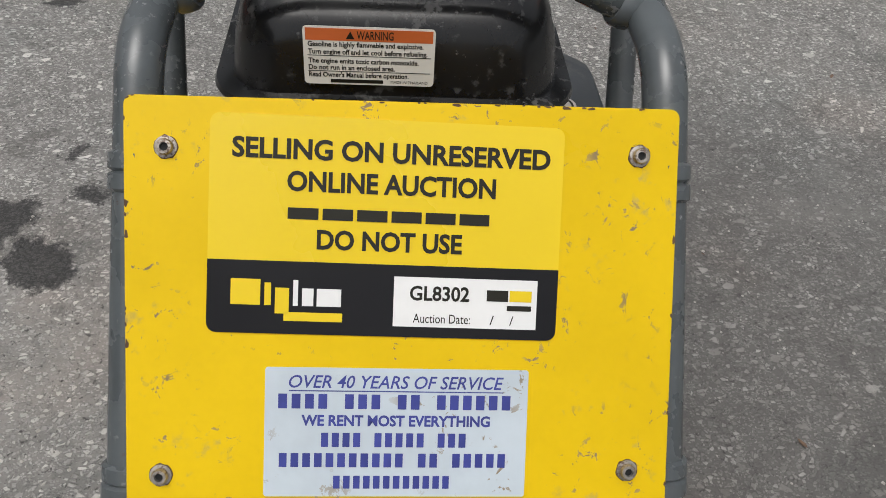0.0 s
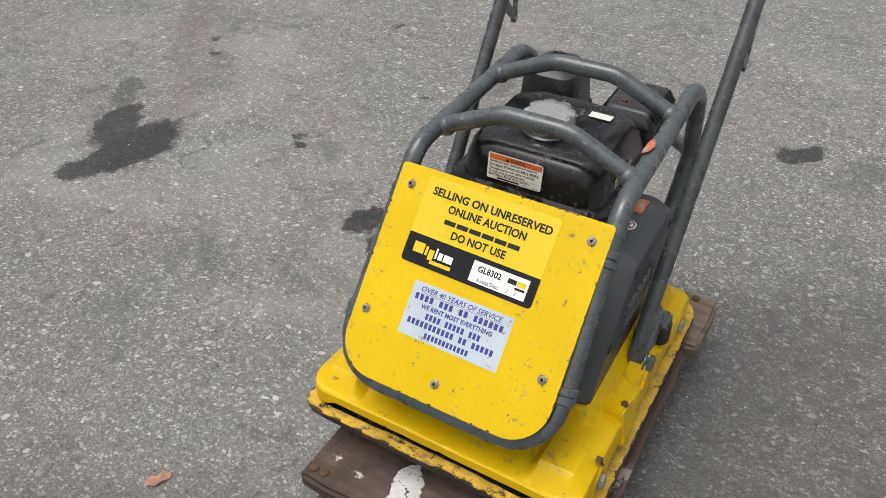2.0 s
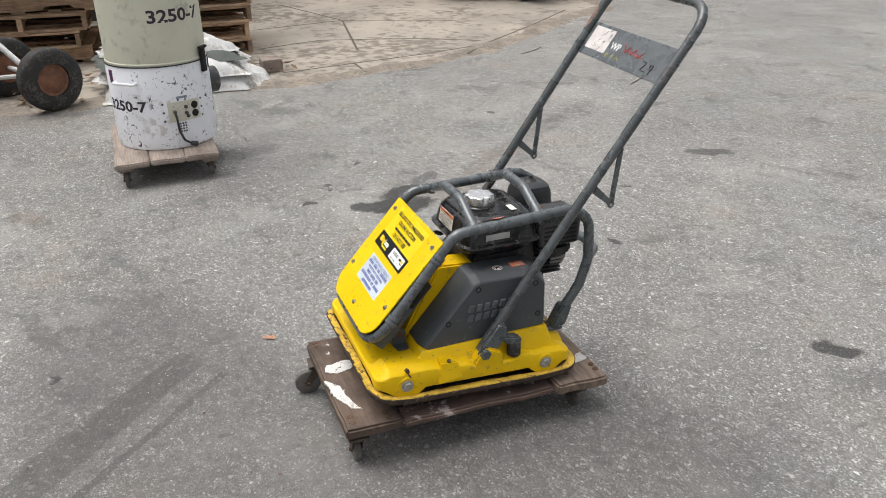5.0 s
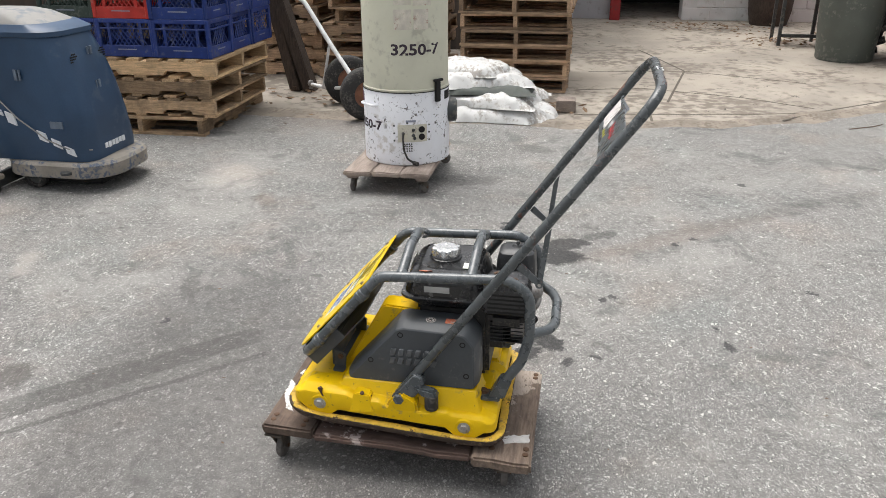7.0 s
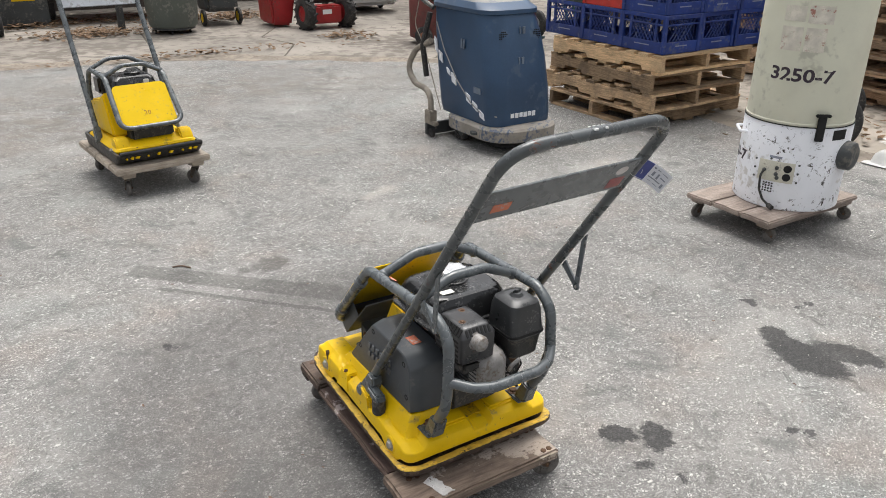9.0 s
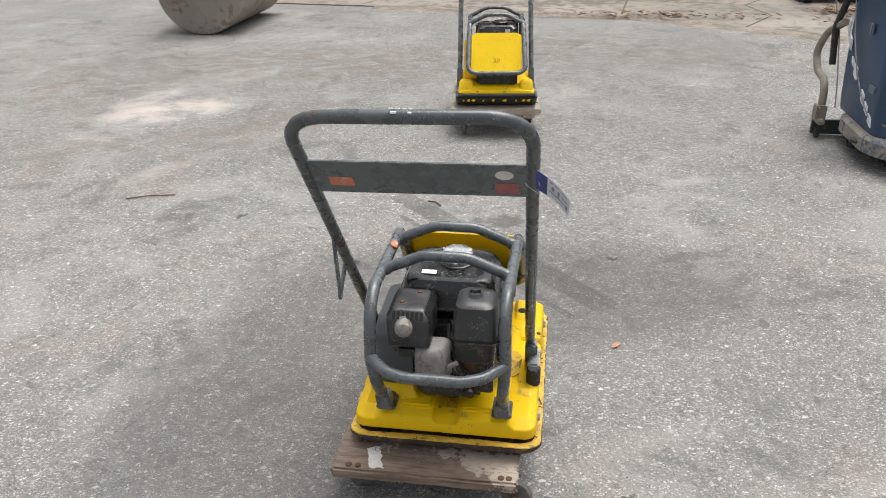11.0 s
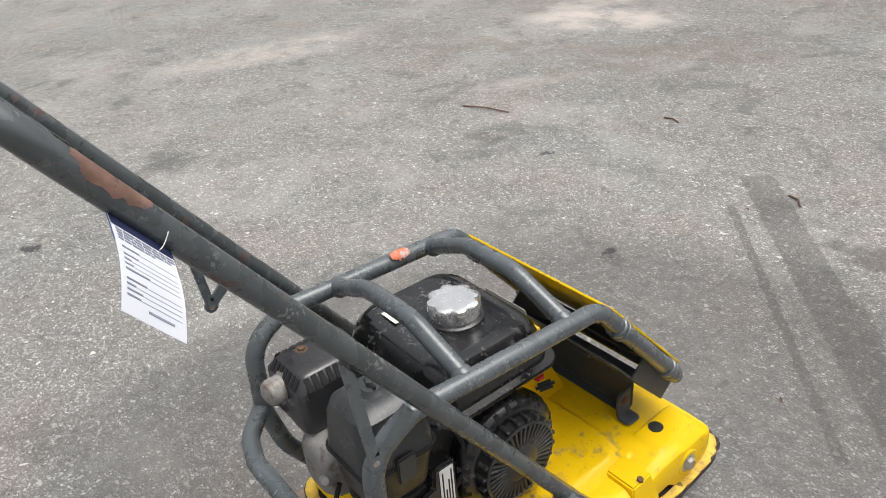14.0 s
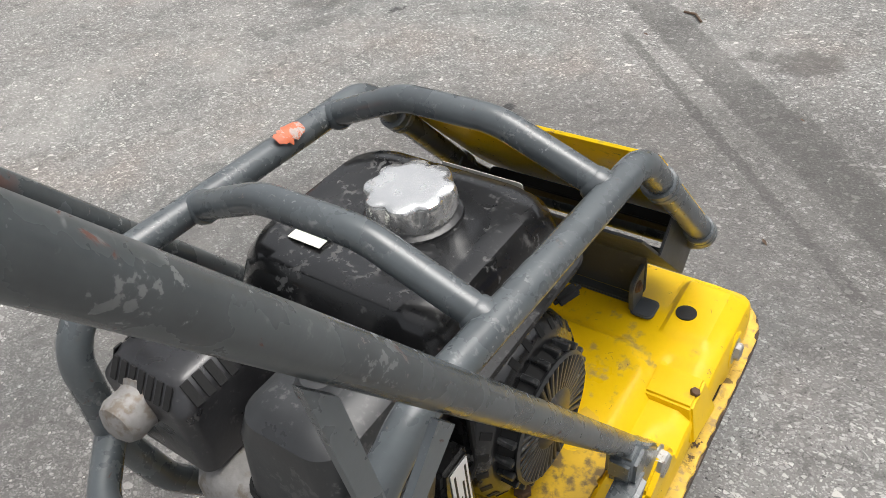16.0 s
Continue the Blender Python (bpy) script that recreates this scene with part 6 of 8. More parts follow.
DARKM = surface("dark_grey_machine", (0.05, 0.055, 0.056), 0.55, var=0.2, scale=6, bump=0.1, dirt=((0.15, 0.14, 0.12), 0.35, 5))
TEALM = surface("teal_truck_paint", (0.03, 0.10, 0.11), 0.55, var=0.2, scale=10, dirt=((0.10, 0.08, 0.06), 0.35, 8))
WALLW = surface("whitewashed_blockwork", (0.66, 0.66, 0.65), 0.85, var=0.07, scale=2.5, grain=60, bump=0.4, dirt=((0.36, 0.33, 0.30), 0.3, 1.6))
WALLG = surface("pale_grey_render", (0.45, 0.46, 0.48), 0.85, var=0.07, scale=2.0, grain=60, bump=0.3, dirt=((0.28, 0.26, 0.25), 0.3, 1.4))
WALLD = surface("dark_backdrop_boards", (0.075, 0.06, 0.05), 0.85, var=0.3, scale=3, grain=60, bump=0.4, stretch=(3, 3, 0.4))
INSIDE = surface("near_black_passage", (0.02, 0.02, 0.022), 0.9, var=0.2, scale=3)
DRUM = surface("worn_roller_steel", (0.30, 0.265, 0.235), 0.6, metal=0.3, var=0.15, scale=3, bump=0.15, dirt=((0.17, 0.13, 0.10), 0.4, 2.5))
LEAFM = surface("dry_leaf", (0.17, 0.105, 0.058), 0.85, var=0.4, scale=30, rnd=0.3)
LEAFO = surface("orange_dry_leaf", (0.74, 0.44, 0.31), 0.8, var=0.25, scale=60, chips=((0.8, 0.74, 0.66), 0.5, 60, 0.8))
TWIG = surface("brown_twig", (0.14, 0.09, 0.06), 0.9, var=0.3, scale=60)
RIMW = surface("rusty_wheel_rim", (0.22, 0.10, 0.06), 0.75, metal=0.2, var=0.3, scale=20, bump=0.2)
SILVER = surface("silver_wheel_rim", (0.55, 0.55, 0.54), 0.45, metal=0.5, var=0.1, scale=8)
WHITEP = surface("white_tube_paint", (0.72, 0.72, 0.71), 0.45, var=0.08, scale=20, chips=((0.2, 0.1, 0.06), 0.3, 30, 0.8))
BAG = surface("light_grey_catcher_bag", (0.52, 0.52, 0.52), 0.7, var=0.1, scale=6, dirt=((0.3, 0.28, 0.25), 0.3, 5))


# ---- pavement, walls ----
edge = [(8.0, -8.5), (4.0, -7.85), (2.0, -7.60), (0.9, -7.33), (-0.7, -7.10), (-1.51, -6.85), (-2.32, -6.25), (-3.15, -5.70), (-3.85, -5.20), (-4.08, -4.1), (-4.10, -2.1), (-4.08, 0.35), (-4.18, 0.9), (-4.32, 1.6), (-4.85, 2.6), (-5.35, 3.3), (-6.3, 4.6), (-7.6, 5.1), (-9.4, 5.4), (-14.0, 5.6)]
cut = edge.index((-4.08, -4.1))


def slab(name, poly, mat, label):
    bm = bmesh.new()
    low = [bm.verts.new((x, y, -0.05)) for x, y in poly]
    top = [bm.verts.new((x, y, 0.014)) for x, y in poly]
    for i in range(len(poly)):
        j = (i + 1) % len(poly)
        bm.faces.new((low[i], low[j], top[j], top[i]))
    bm.faces.new(top)
    return solo(name, bm, mat, label, "pavement", kind="structure")


pavement = slab("pavement", edge[cut:] + [(-14.0, -4.1)], CONCRETE, "stained buff concrete apron along the yard's edge")
slab("pavement_south", edge[:cut + 1] + [(-14.0, -4.1), (-14.0, -15.0), (8.0, -15.0)], CONCRETED, "dirt-covered concrete apron under the parked machines")


# washed-up dirt along the pavement's edge, hiding the joint
dirt_bm = bmesh.new()
prev = None
for (xa, ya), (xb, yb) in zip(edge[2:-2], edge[3:-1]):
    a, b = Vector((xa, ya, 0)), Vector((xb, yb, 0))
    side = (b - a).normalized().cross(Vector((0, 0, 1)))
    m = max(2, int((b - a).length / 0.05))
    for i in range(m):
        p = a.lerp(b, i / m)
        wi = 0.05 + 0.13 * max(0.0, noise.noise(p * 1.7) + 0.45) + 0.05 * noise.noise(p * 9)
        wo = 0.04 + 0.12 * max(0.0, noise.noise(p * 1.4 + Vector((5, 0, 0))) + 0.4) + 0.05 * noise.noise(p * 8 + Vector((3, 3, 0)))
        row = [dirt_bm.verts.new(p + side * -max(0.01, wi) + Vector((0, 0, 0.0143))), dirt_bm.verts.new(p + Vector((0, 0, 0.0205 + 0.003 * noise.noise(p * 12)))), dirt_bm.verts.new(p + side * 0.012 + Vector((0, 0, 0.014))), dirt_bm.verts.new(p + side * (0.02 + max(0.01, wo)) + Vector((0, 0, 0.0005)))]
        if prev:
            for q in range(3):
                dirt_bm.faces.new((prev[q], prev[q + 1], row[q + 1], row[q]))
        prev = row
solo("dirt", dirt_bm, surface("washed_up_dirt", (0.25, 0.215, 0.175), 0.95, var=0.25, scale=5, grain=120, bump=0.6, dirt=((0.15, 0.125, 0.10), 0.5, 6)), "grey-brown dirt washed up along the concrete's edge", "dirt", kind="stuff")


def groove(pts, w=0.010):
    out = []
    for a, b in zip(pts, pts[1:]):
        a, b = Vector((*a, 0)), Vector((*b, 0))
        s = (b - a).normalized().cross(Vector((0, 0, 1))) * w
        out.append(bm_loft([[a + s + Vector((0, 0, 0.013)), a - s + Vector((0, 0, 0.013)), a - s + Vector((0, 0, 0.0152)), a + s + Vector((0, 0, 0.0152))], [b + s + Vector((0, 0, 0.013)), b - s + Vector((0, 0, 0.013)), b - s + Vector((0, 0, 0.0152)), b + s + Vector((0, 0, 0.0152))]]))
    return joined(*out)


CRACK = surface("earth_filled_joint", (0.10, 0.085, 0.065), 0.95, var=0.3, scale=10)
for pts in ([(-4.40, 0.4), (-4.48, 0.9), (-4.62, 1.75), (-4.78, 2.35), (-5.5, 3.25), (-6.2, 4.05)], [(-4.18, 1.02), (-4.52, 1.02)], [(-4.74, 2.3), (-4.46, 2.05)], [(-5.42, 0.4), (-5.6, 1.0), (-5.3, 1.9), (-4.95, 2.4)], [(-3.5, -5.6), (-5.9, -8.3)], [(-0.9, -7.2), (-1.2, -9.6)], [(2.2, -7.7), (1.3, -10.4)], [(-2.1, -6.5), (-2.5, -7.2), (-2.35, -7.9), (-2.8, -8.6)], [(-5.0, 1.2), (-6.6, 1.5), (-8.0, 1.1)], [(-6.1, 2.6), (-6.6, 1.5), (-6.4, 0.5)]):
    part("joint", groove(pts, 0.011), CRACK, pavement)

west = thing("wall_west", pose(-12.0, 3.0, 0), "whitewashed block wall with a dark doorway", "wall", kind="structure")
part("wall_section", bm_box(-12.4, -11.9, 1.93, 14.0, -0.2, 3.6, 0.01), WALLW, west, "whitewashed blockwork")
part("wall_section", bm_box(-12.4, -11.9, -9.0, 0.93, -0.2, 3.6, 0.01), WALLG, west, "pale grey render")
part("lintel", bm_box(-12.4, -11.9, 0.93, 1.93, 2.15, 3.6), WALLW, west)
part("door_post", bm_box(-11.89, -11.70, 0.80, 0.96, 0.0, 2.15, 0.01), REDM, west, "red painted door post")
part("passage", joined(bm_box(-15.0, -14.9, 0.5, 2.4, 0, 2.4), bm_box(-15, -12.4, 0.45, 0.5, 0, 2.4), bm_box(-15, -12.4, 2.4, 2.45, 0, 2.4), bm_box(-15, -12.4, 0.45, 2.45, 2.4, 2.45)), INSIDE, west, "near-black inside behind the doorway")
for k in range(10):
    for r in range(3):
        y0 = 1.945 + k * 0.41 + (0.2 if r % 2 else 0)
        part("block", bm_box(-11.899, -11.888, y0, y0 + 0.395, 0.015 + r * 0.2, 0.203 + r * 0.2, 0.006, 1), WALLW, west)
shift(west, 0.62, -0.02)
pier = solo("wall_pier", bm_box(-11.25, -7.7, -0.45, 0.19, -0.2, 3.6, 0.01), WALLW, "whitewashed end wall behind the pallet stack", "wall", kind="structure")
# added wall, dark so that the gaps between the pallets look shaded
side = solo("wall_side", bm_box(-8.0, -7.7, -8.0, -0.46, -0.2, 3.4, 0.01), WALLD, "dark backing wall added behind the pallet gaps", "wall", kind="structure")
# added backdrop, stands in for dark clutter behind the row
south = solo("wall_south", bm_box(-14.0, 9.0, -12.2, -11.8, -0.2, 3.4, 0.01), WALLD, "dark backdrop added behind the parked machines", "wall", kind="structure")


# ---- pallets ----
def pallet(name, label, group, wood, wood_y, seed, cross=False):
    """A wing-less stringer pallet, 1.2 m along y, 1.0 m along x, stringers along y."""
    p = thing(name, pose(0, 0, 0), label, "pallet", group)
    rng = random.Random(seed)
    for x in (-0.485, 0.0, 0.485):
        prof = [(-0.6, 0.021), (-0.42, 0.021), (-0.40, 0.052), (-0.20, 0.052), (-0.18, 0.021), (0.18, 0.021), (0.20, 0.052), (0.40, 0.052), (0.42, 0.021), (0.6, 0.021), (0.6, 0.118), (-0.6, 0.118)]
        part("stringer", rough_up(bm_prism(prof, x - 0.019, x + 0.019, "x"), 0.003, 6, seed + x), wood_y, p)
    for z0, ys in ((0.1185, [-0.55, -0.385, -0.22, -0.055, 0.11, 0.275, 0.41, 0.55]), (0.001, [-0.55, -0.27, 0.0, 0.27, 0.55])):
        for y in ys:
            w = 0.046 + rng.uniform(-0.004, 0.006)
            dx = rng.uniform(-0.012, 0.012)
            b = bm_box(-0.505 + dx, 0.505 + dx, y - w, y + w, z0, z0 + 0.0195)
            bmesh.ops.subdivide_edges(b, edges=[e for e in b.edges if e.calc_length() > 0.5], cuts=5)
            part("deck_board", rough_up(b, 0.005, 5, seed * 3 + y), wood, p)
    return p


rng = random.Random(5)
proto = pallet("wooden_pallet", "rough sawn wooden pallet in a low stack", "pallets under the crates", PALLETG, PALLETGY, 1)
proto_b = pallet("wooden_pallet", "rough sawn wooden pallet in a low stack", "pallets under the crates", PALLET, PALLETY, 9)
H = 0.1395
proto.matrix_basis = pose(-3.78, -2.83, H + 0.001, 0, 0, 1)
proto_b.matrix_basis = pose(-3.81, -2.80, 3 * H + 0.003, 0, 0, 0.5)
copy_thing(proto, pose(-3.85, -2.84, 0.0, 0, 0, 91))
copy_thing(proto, pose(-3.80, -2.82, 2 * H + 0.002, 0, 0, -2.5))
dark = pallet("wooden_pallet", "weathered brown pallet in a tall stack", "pallets in the tall stack", PALLETD, PALLETDY, 21)
dark.matrix_basis = pose(-5.82, -0.20, 0.015, 0, 0, 90)
dark2 = pallet("wooden_pallet", "weathered brown pallet in a tall stack", "pallets in the tall stack", PALLETD, PALLETDY, 33)
dark2.matrix_basis = pose(-5.84, -0.215, 0.015 + H, 0, 0, 91)
for i in range(2, 10):
    copy_thing(dark if i % 2 else dark2, pose(-5.82 + rng.uniform(-0.04, 0.04), -0.205 + rng.uniform(-0.03, 0.03), 0.015 + i * (H + 0.0005), 0, 0, 90 + rng.uniform(-2, 2)))
for i in range(9):
    c = copy_thing(dark2 if i % 2 else dark, pose(-6.05 + rng.uniform(-0.06, 0.06), -1.52 + rng.uniform(-0.05, 0.05), 0.015 + i * (H + 0.0005), 0, 0, (90 if i % 3 else 0) + rng.uniform(-5, 5)))
    tagged(c, "dark weathered pallet in an untidy stack", "pallet", "pallets in the untidy stack")
for i in range(7):
    c = copy_thing(dark if i % 2 else dark2, pose(-6.2 + rng.uniform(-0.08, 0.08), -2.80 + rng.uniform(-0.05, 0.05), 0.015 + i * (H + 0.0005), 0, 0, rng.uniform(-5, 5)))
    tagged(c, "dark weathered pallet in an untidy stack", "pallet", "pallets in the untidy stack")


# ---- milk crates ----
def milk_crate(name, label, mat):
    """A latticed bottle crate, 0.43 along y, 0.36 along x, 0.28 high."""
    c = thing(name, pose(0, 0, 0), label, "crate", "crates on the pallets")
    hx, hy, h = 0.178, 0.213, 0.275
    shell = joined(bm_box(-hx, hx, -hy, hy, 0.0, 0.012, 0.003, 1), *[bm_box(sx * hx - 0.016, sx * hx + 0.016, sy * hy - 0.016, sy * hy + 0.016, 0, h, 0.006, 1) for sx in (-1, 1) for sy in (-1, 1)])
    body = part("body", shell, mat, c)
    for s in (-1, 1):
        for z0, z1, t in ((0.0, 0.085, 0.006), (h - 0.030, h, 0.012), (0.200, 0.212, 0.010)):
            part("side_rail", bm_box(s * hx - t, s * hx + t, -hy, hy, z0, z1, 0.003, 1), mat, body)
            part("side_rail", bm_box(-hx, hx, s * hy - t, s * hy + t, z0, z1, 0.003, 1), mat, body)
        for y in (-0.075, 0.075):
            part("post", bm_box(s * hx - 0.009, s * hx + 0.009, y * 1.7 - 0.012, y * 1.7 + 0.012, 0.08, h - 0.02, 0.003, 1), mat, body)
        lat, lat2 = [], []
        for d in (-1, 1):
            for k in range(-6, 7):
                a, b = k * 0.036 - 0.060 * d, k * 0.036 + 0.060 * d
                if abs(a) < hy - 0.02 and abs(b) < hy - 0.02:
                    lat.append(bm_tube([(s * hx, a, 0.082), (s * hx, b, 0.246)], 0.0042, 0, 4))
                if abs(a) < hx - 0.02 and abs(b) < hx - 0.02:
                    lat2.append(bm_tube([(a, s * hy, 0.082), (b, s * hy, 0.246)], 0.0042, 0, 4))
        part("lattice", joined(*lat), mat, body)
        part("lattice", joined(*lat2), mat, body)
        part("print", bm_box(s * (hx + 0.0061), s * (hx + 0.0066), -0.075, 0.075, 0.050, 0.058) if s > 0 else bm_box(-hx - 0.0066, -hx - 0.0061, -0.075, 0.075, 0.050, 0.058), TAGINK, body)
        part("print", bm_box(-0.06, 0.06, hy * s + (0.0061 if s > 0 else -0.0066), hy * s + (0.0066 if s > 0 else -0.0061), 0.050, 0.058), TAGINK, body)
    return c


crate = milk_crate("milk_crate", "dusty blue plastic milk crate with lattice sides", CRATEB)
red_crate = milk_crate("milk_crate", "red plastic milk crate with lattice sides", CRATER)
green_crate = milk_crate("milk_crate", "dark green plastic milk crate with lattice sides", CRATEG)
ZC = 4 * H + 0.005
spots = []
for lay in range(3):
    for iy in range(3):
        spots.append((0, iy, lay))
    for ix in (1, 2):
        spots.append((ix, 0, lay))
first = True
for ix, iy, lay in spots:
    x, y = -3.545 - ix * 0.392 + rng.uniform(-0.006, 0.006), -2.46 - iy * 0.447 + rng.uniform(-0.006, 0.006)
    m = pose(x, y, ZC + lay * 0.276, 0, 0, rng.uniform(-1.2, 1.2))
    if lay == 1 and iy == 1:
        red_crate.matrix_basis = m
    elif lay == 1 and iy == 2:
        green_crate.matrix_basis = m
    elif first:
        crate.matrix_basis, first = m, False
    else:
        copy_thing(crate, m)


# ---- plain board trolleys ----
def board_trolley(name, label, x0, x1, y0, y1, top, boards=3, group=""):
    d = thing(name, pose((x0 + x1) / 2, (y0 + y1) / 2, 0), label, "trolley", group)
    w = (y1 - y0) / boards
    for i in range(boards):
        part("board", worn_board(x0 + 0.004 * i, x1 - 0.003 * i, y0 + i * w + 0.002, y0 + (i + 1) * w - 0.002, top - 0.028, top, i + x0), DOLLYP, d)
    for y in (y0 + 0.05, y1 - 0.05):
        part("batten", rough_up(bm_box(x0 + 0.03, x1 - 0.03, y - 0.035, y + 0.035, top - 0.050, top - 0.029, 0.003), 0.002, 10), DOLLYP, d)
    for x, sx in ((x0 + 0.07, 1), (x1 - 0.07, -1)):
        for y in (y0 + 0.05, y1 - 0.05):
            caster(d, x, y, top - 0.051, 0.036, random.Random(x * 7 + y).uniform(0, 360))
    return d


tank_trolley = board_trolley("wooden_trolley", "low grey board trolley carrying the drum", -2.96, -2.19, -0.90, -0.38, 0.136)


# ---- the drum-shaped machine ----
def drum_machine():
    cx, cy, R = -2.61, -0.60, 0.262
    t = thing("drum_vacuum", pose(cx, cy, 0.137), "tall drum, white enamel below and beige-green above", "industrial vacuum")

    def col(z):
        return (cx, cy, z)

    lowp = part("lower_drum", bm_lathe(col(0.137), (0, 0, 1), [(0, R - 0.004), (0.004, R), (0.43, R), (0.436, R - 0.004)], 64), ENAMEL, t, "chipped white enamel lower drum")
    upp = part("upper_drum", bm_lathe(col(0.574), (0, 0, 1), [(0, R - 0.004), (0.003, R - 0.002), (0.012, R - 0.002), (0.016, R - 0.006), (0.9, R - 0.006), (0.93, R - 0.02), (0.95, R - 0.10), (0.955, 0.01)], 64), OLIVE, t, "beige-green upper drum with stencilled marks")
    part("seam_band", bm_lathe(col(0.5705), (0, 0, 1), [(0, R - 0.01), (0.001, R + 0.002), (0.004, R + 0.002), (0.005, R - 0.01)], 64), DARKGAP, t)

    def wrapped(bm, ang, z, r):
        def f(v):
            a = radians(ang) + v.x / r
            return (cx + (r + v.z) * math.cos(a), cy + (r + v.z) * math.sin(a), z + v.y)
        return warp(bm, f)

    part("stencil", wrapped(bm_text("3250-7", 0.085, 0.0004, 0.0022, "LEFT", 0.30), -6, 0.790, R - 0.0055), STENCIL, upp, "smudged black stencil number")
    part("stencil", wrapped(bm_text("3250-7", 0.075, 0.0004, 0.002, "LEFT", 0.26), -78, 0.345, R + 0.0006), STENCIL, lowp, "smudged black stencil number")

    def patch(w, h, d=0.0012):
        b = bm_box(-w / 2, w / 2, -h / 2, h / 2, 0, d)
        bmesh.ops.subdivide_edges(b, edges=[e for e in b.edges if abs(e.verts[0].co.x - e.verts[1].co.x) > w * 0.5], cuts=6)
        return b

    for a, z, w, h in ((10, 0.985, 0.10, 0.11), (34, 0.985, 0.09, 0.11), (10, 1.10, 0.10, 0.07), (36, 1.10, 0.11, 0.08)):
        part("label_remnant", wrapped(patch(w, h), a, z, R - 0.0055), PEEL, upp, "peeling remnant of an old label")
    # socket panel
    sp = part("socket_panel", wrapped(patch(0.175, 0.105, 0.004), 20, 0.335, R), PANELC, lowp, "beige socket panel")
    for dx, dz in ((0.055, 0.022), (0.055, -0.022)):
        part("socket", wrapped(bm_lathe((dx, dz, 0.004), (0, 0, 1), [(0, 0.019), (0.004, 0.019), (0.005, 0.015)], 18), 20, 0.335, R), DARKGAP, sp)
    for dx, dz in ((-0.055, 0.0), (0.005, 0.02), (0.005, -0.012), (0.012, -0.03)):
        part("switch", wrapped(bm_lathe((dx, dz, 0.004), (0, 0, 1), [(0, 0.010), (0.006, 0.009), (0.012, 0.005)], 12), 20, 0.335, R), DARKM, sp)
    for dx, dz in ((-0.11, 0.045), (-0.11, 0.0), (-0.11, -0.045), (0.105, 0.045), (0.105, 0.0), (0.105, -0.045), (-0.03, 0.062)):
        part("screw_head", wrapped(bm_lathe((dx, dz, 0.0), (0, 0, 1), [(0, 0.006), (0.003, 0.005)], 10), 20, 0.335, R), DARKM, lowp)
    part("printed_bar", wrapped(patch(0.06, 0.012, 0.0012), 18, 0.408, R), TAGINK, lowp)
    for i in range(4):
        for j in range(4):
            part("vent_hole", wrapped(bm_lathe((-0.03 + i * 0.014, -0.02 + j * 0.014, 0), (0, 0, 1), [(0, 0.0048), (0.0012, 0.0045)], 8), 16, 0.248, R), DARKGAP, lowp)
    a0 = radians(8)
    pth = [Vector((cx + rr * math.cos(radians(an)), cy + rr * math.sin(radians(an)), z)) for rr, an, z in ((R + 0.006, 8, 0.335), (R + 0.035, 8, 0.31), (R + 0.035, 9, 0.24), (R + 0.02, 13, 0.185), (R + 0.02, 20, 0.160))]
    part("power_cord", bm_tube(pth, 0.006, 0.03, 8), RUBBER, t, "black power cord")
    part("plug", bm_tube([pth[-1], pth[-1] + Vector((0.012, 0.03, -0.004))], 0.013, 0, 10), RUBBER, t)
    # grab handle, latch and inlet
    hh = [Vector((cx + rr * math.cos(radians(an)), cy + rr * math.sin(radians(an)), 0.492)) for rr, an in ((R - 0.005, -58), (R + 0.03, -56), (R + 0.03, -30), (R - 0.005, -28))]
    part("grab_handle", bm_tube(hh, 0.0075, 0.015, 10), ENAMEL, lowp, "white grab handle")
    lt = part("latch", joined(wrapped(bm_box(-0.018, 0.018, -0.10, 0.02, 0.0, 0.018, 0.003), 56, 0.61, R), wrapped(bm_box(-0.034, 0.034, 0.02, 0.034, 0.004, 0.026, 0.004), 56, 0.61, R)), DARKGAP, t, "black toggle latch")
    part("opening", wrapped(patch(0.085, 0.05, 0.0015), 82, 0.535, R), DARKGAP, lowp, "dark rectangular opening")
    part("hose_inlet", bm_lathe((cx + (R - 0.01) * math.cos(radians(100)), cy + (R - 0.01) * math.sin(radians(100)), 0.42), (math.cos(radians(100)), math.sin(radians(100)), 0), [(0, 0.075), (0.05, 0.07), (0.06, 0.055), (0.06, 0.04)], 24), DARKM, lowp)
    part("paint_smear", wrapped(patch(0.035, 0.07, 0.001), -66, 0.515, R), surface("purple_smear", (0.10, 0.03, 0.09), 0.7), lowp)
    return t


drum_machine()


# ---- wheels ----
def bm_tyre(c, axis, r, w, inner=0.6):
    axis = Vector(axis).normalized()
    p0 = Vector(c) - axis * (w / 2)
    return bm_lathe(p0, axis, [(w * 0.26, r * 0.05), (w * 0.26, r * inner * 0.99), (w * 0.02, r * inner * 1.03), (0, r * (inner + 0.08)), (w * 0.02, r * 0.78), (w * 0.10, r * 0.93), (w * 0.22, r * 0.985), (w * 0.5, r), (w * 0.78, r * 0.985), (w * 0.90, r * 0.93), (w * 0.98, r * 0.78), (w, r * (inner + 0.08)), (w * 0.98, r * inner * 1.03), (w * 0.74, r * inner * 0.99), (w * 0.74, r * 0.05)], 36)


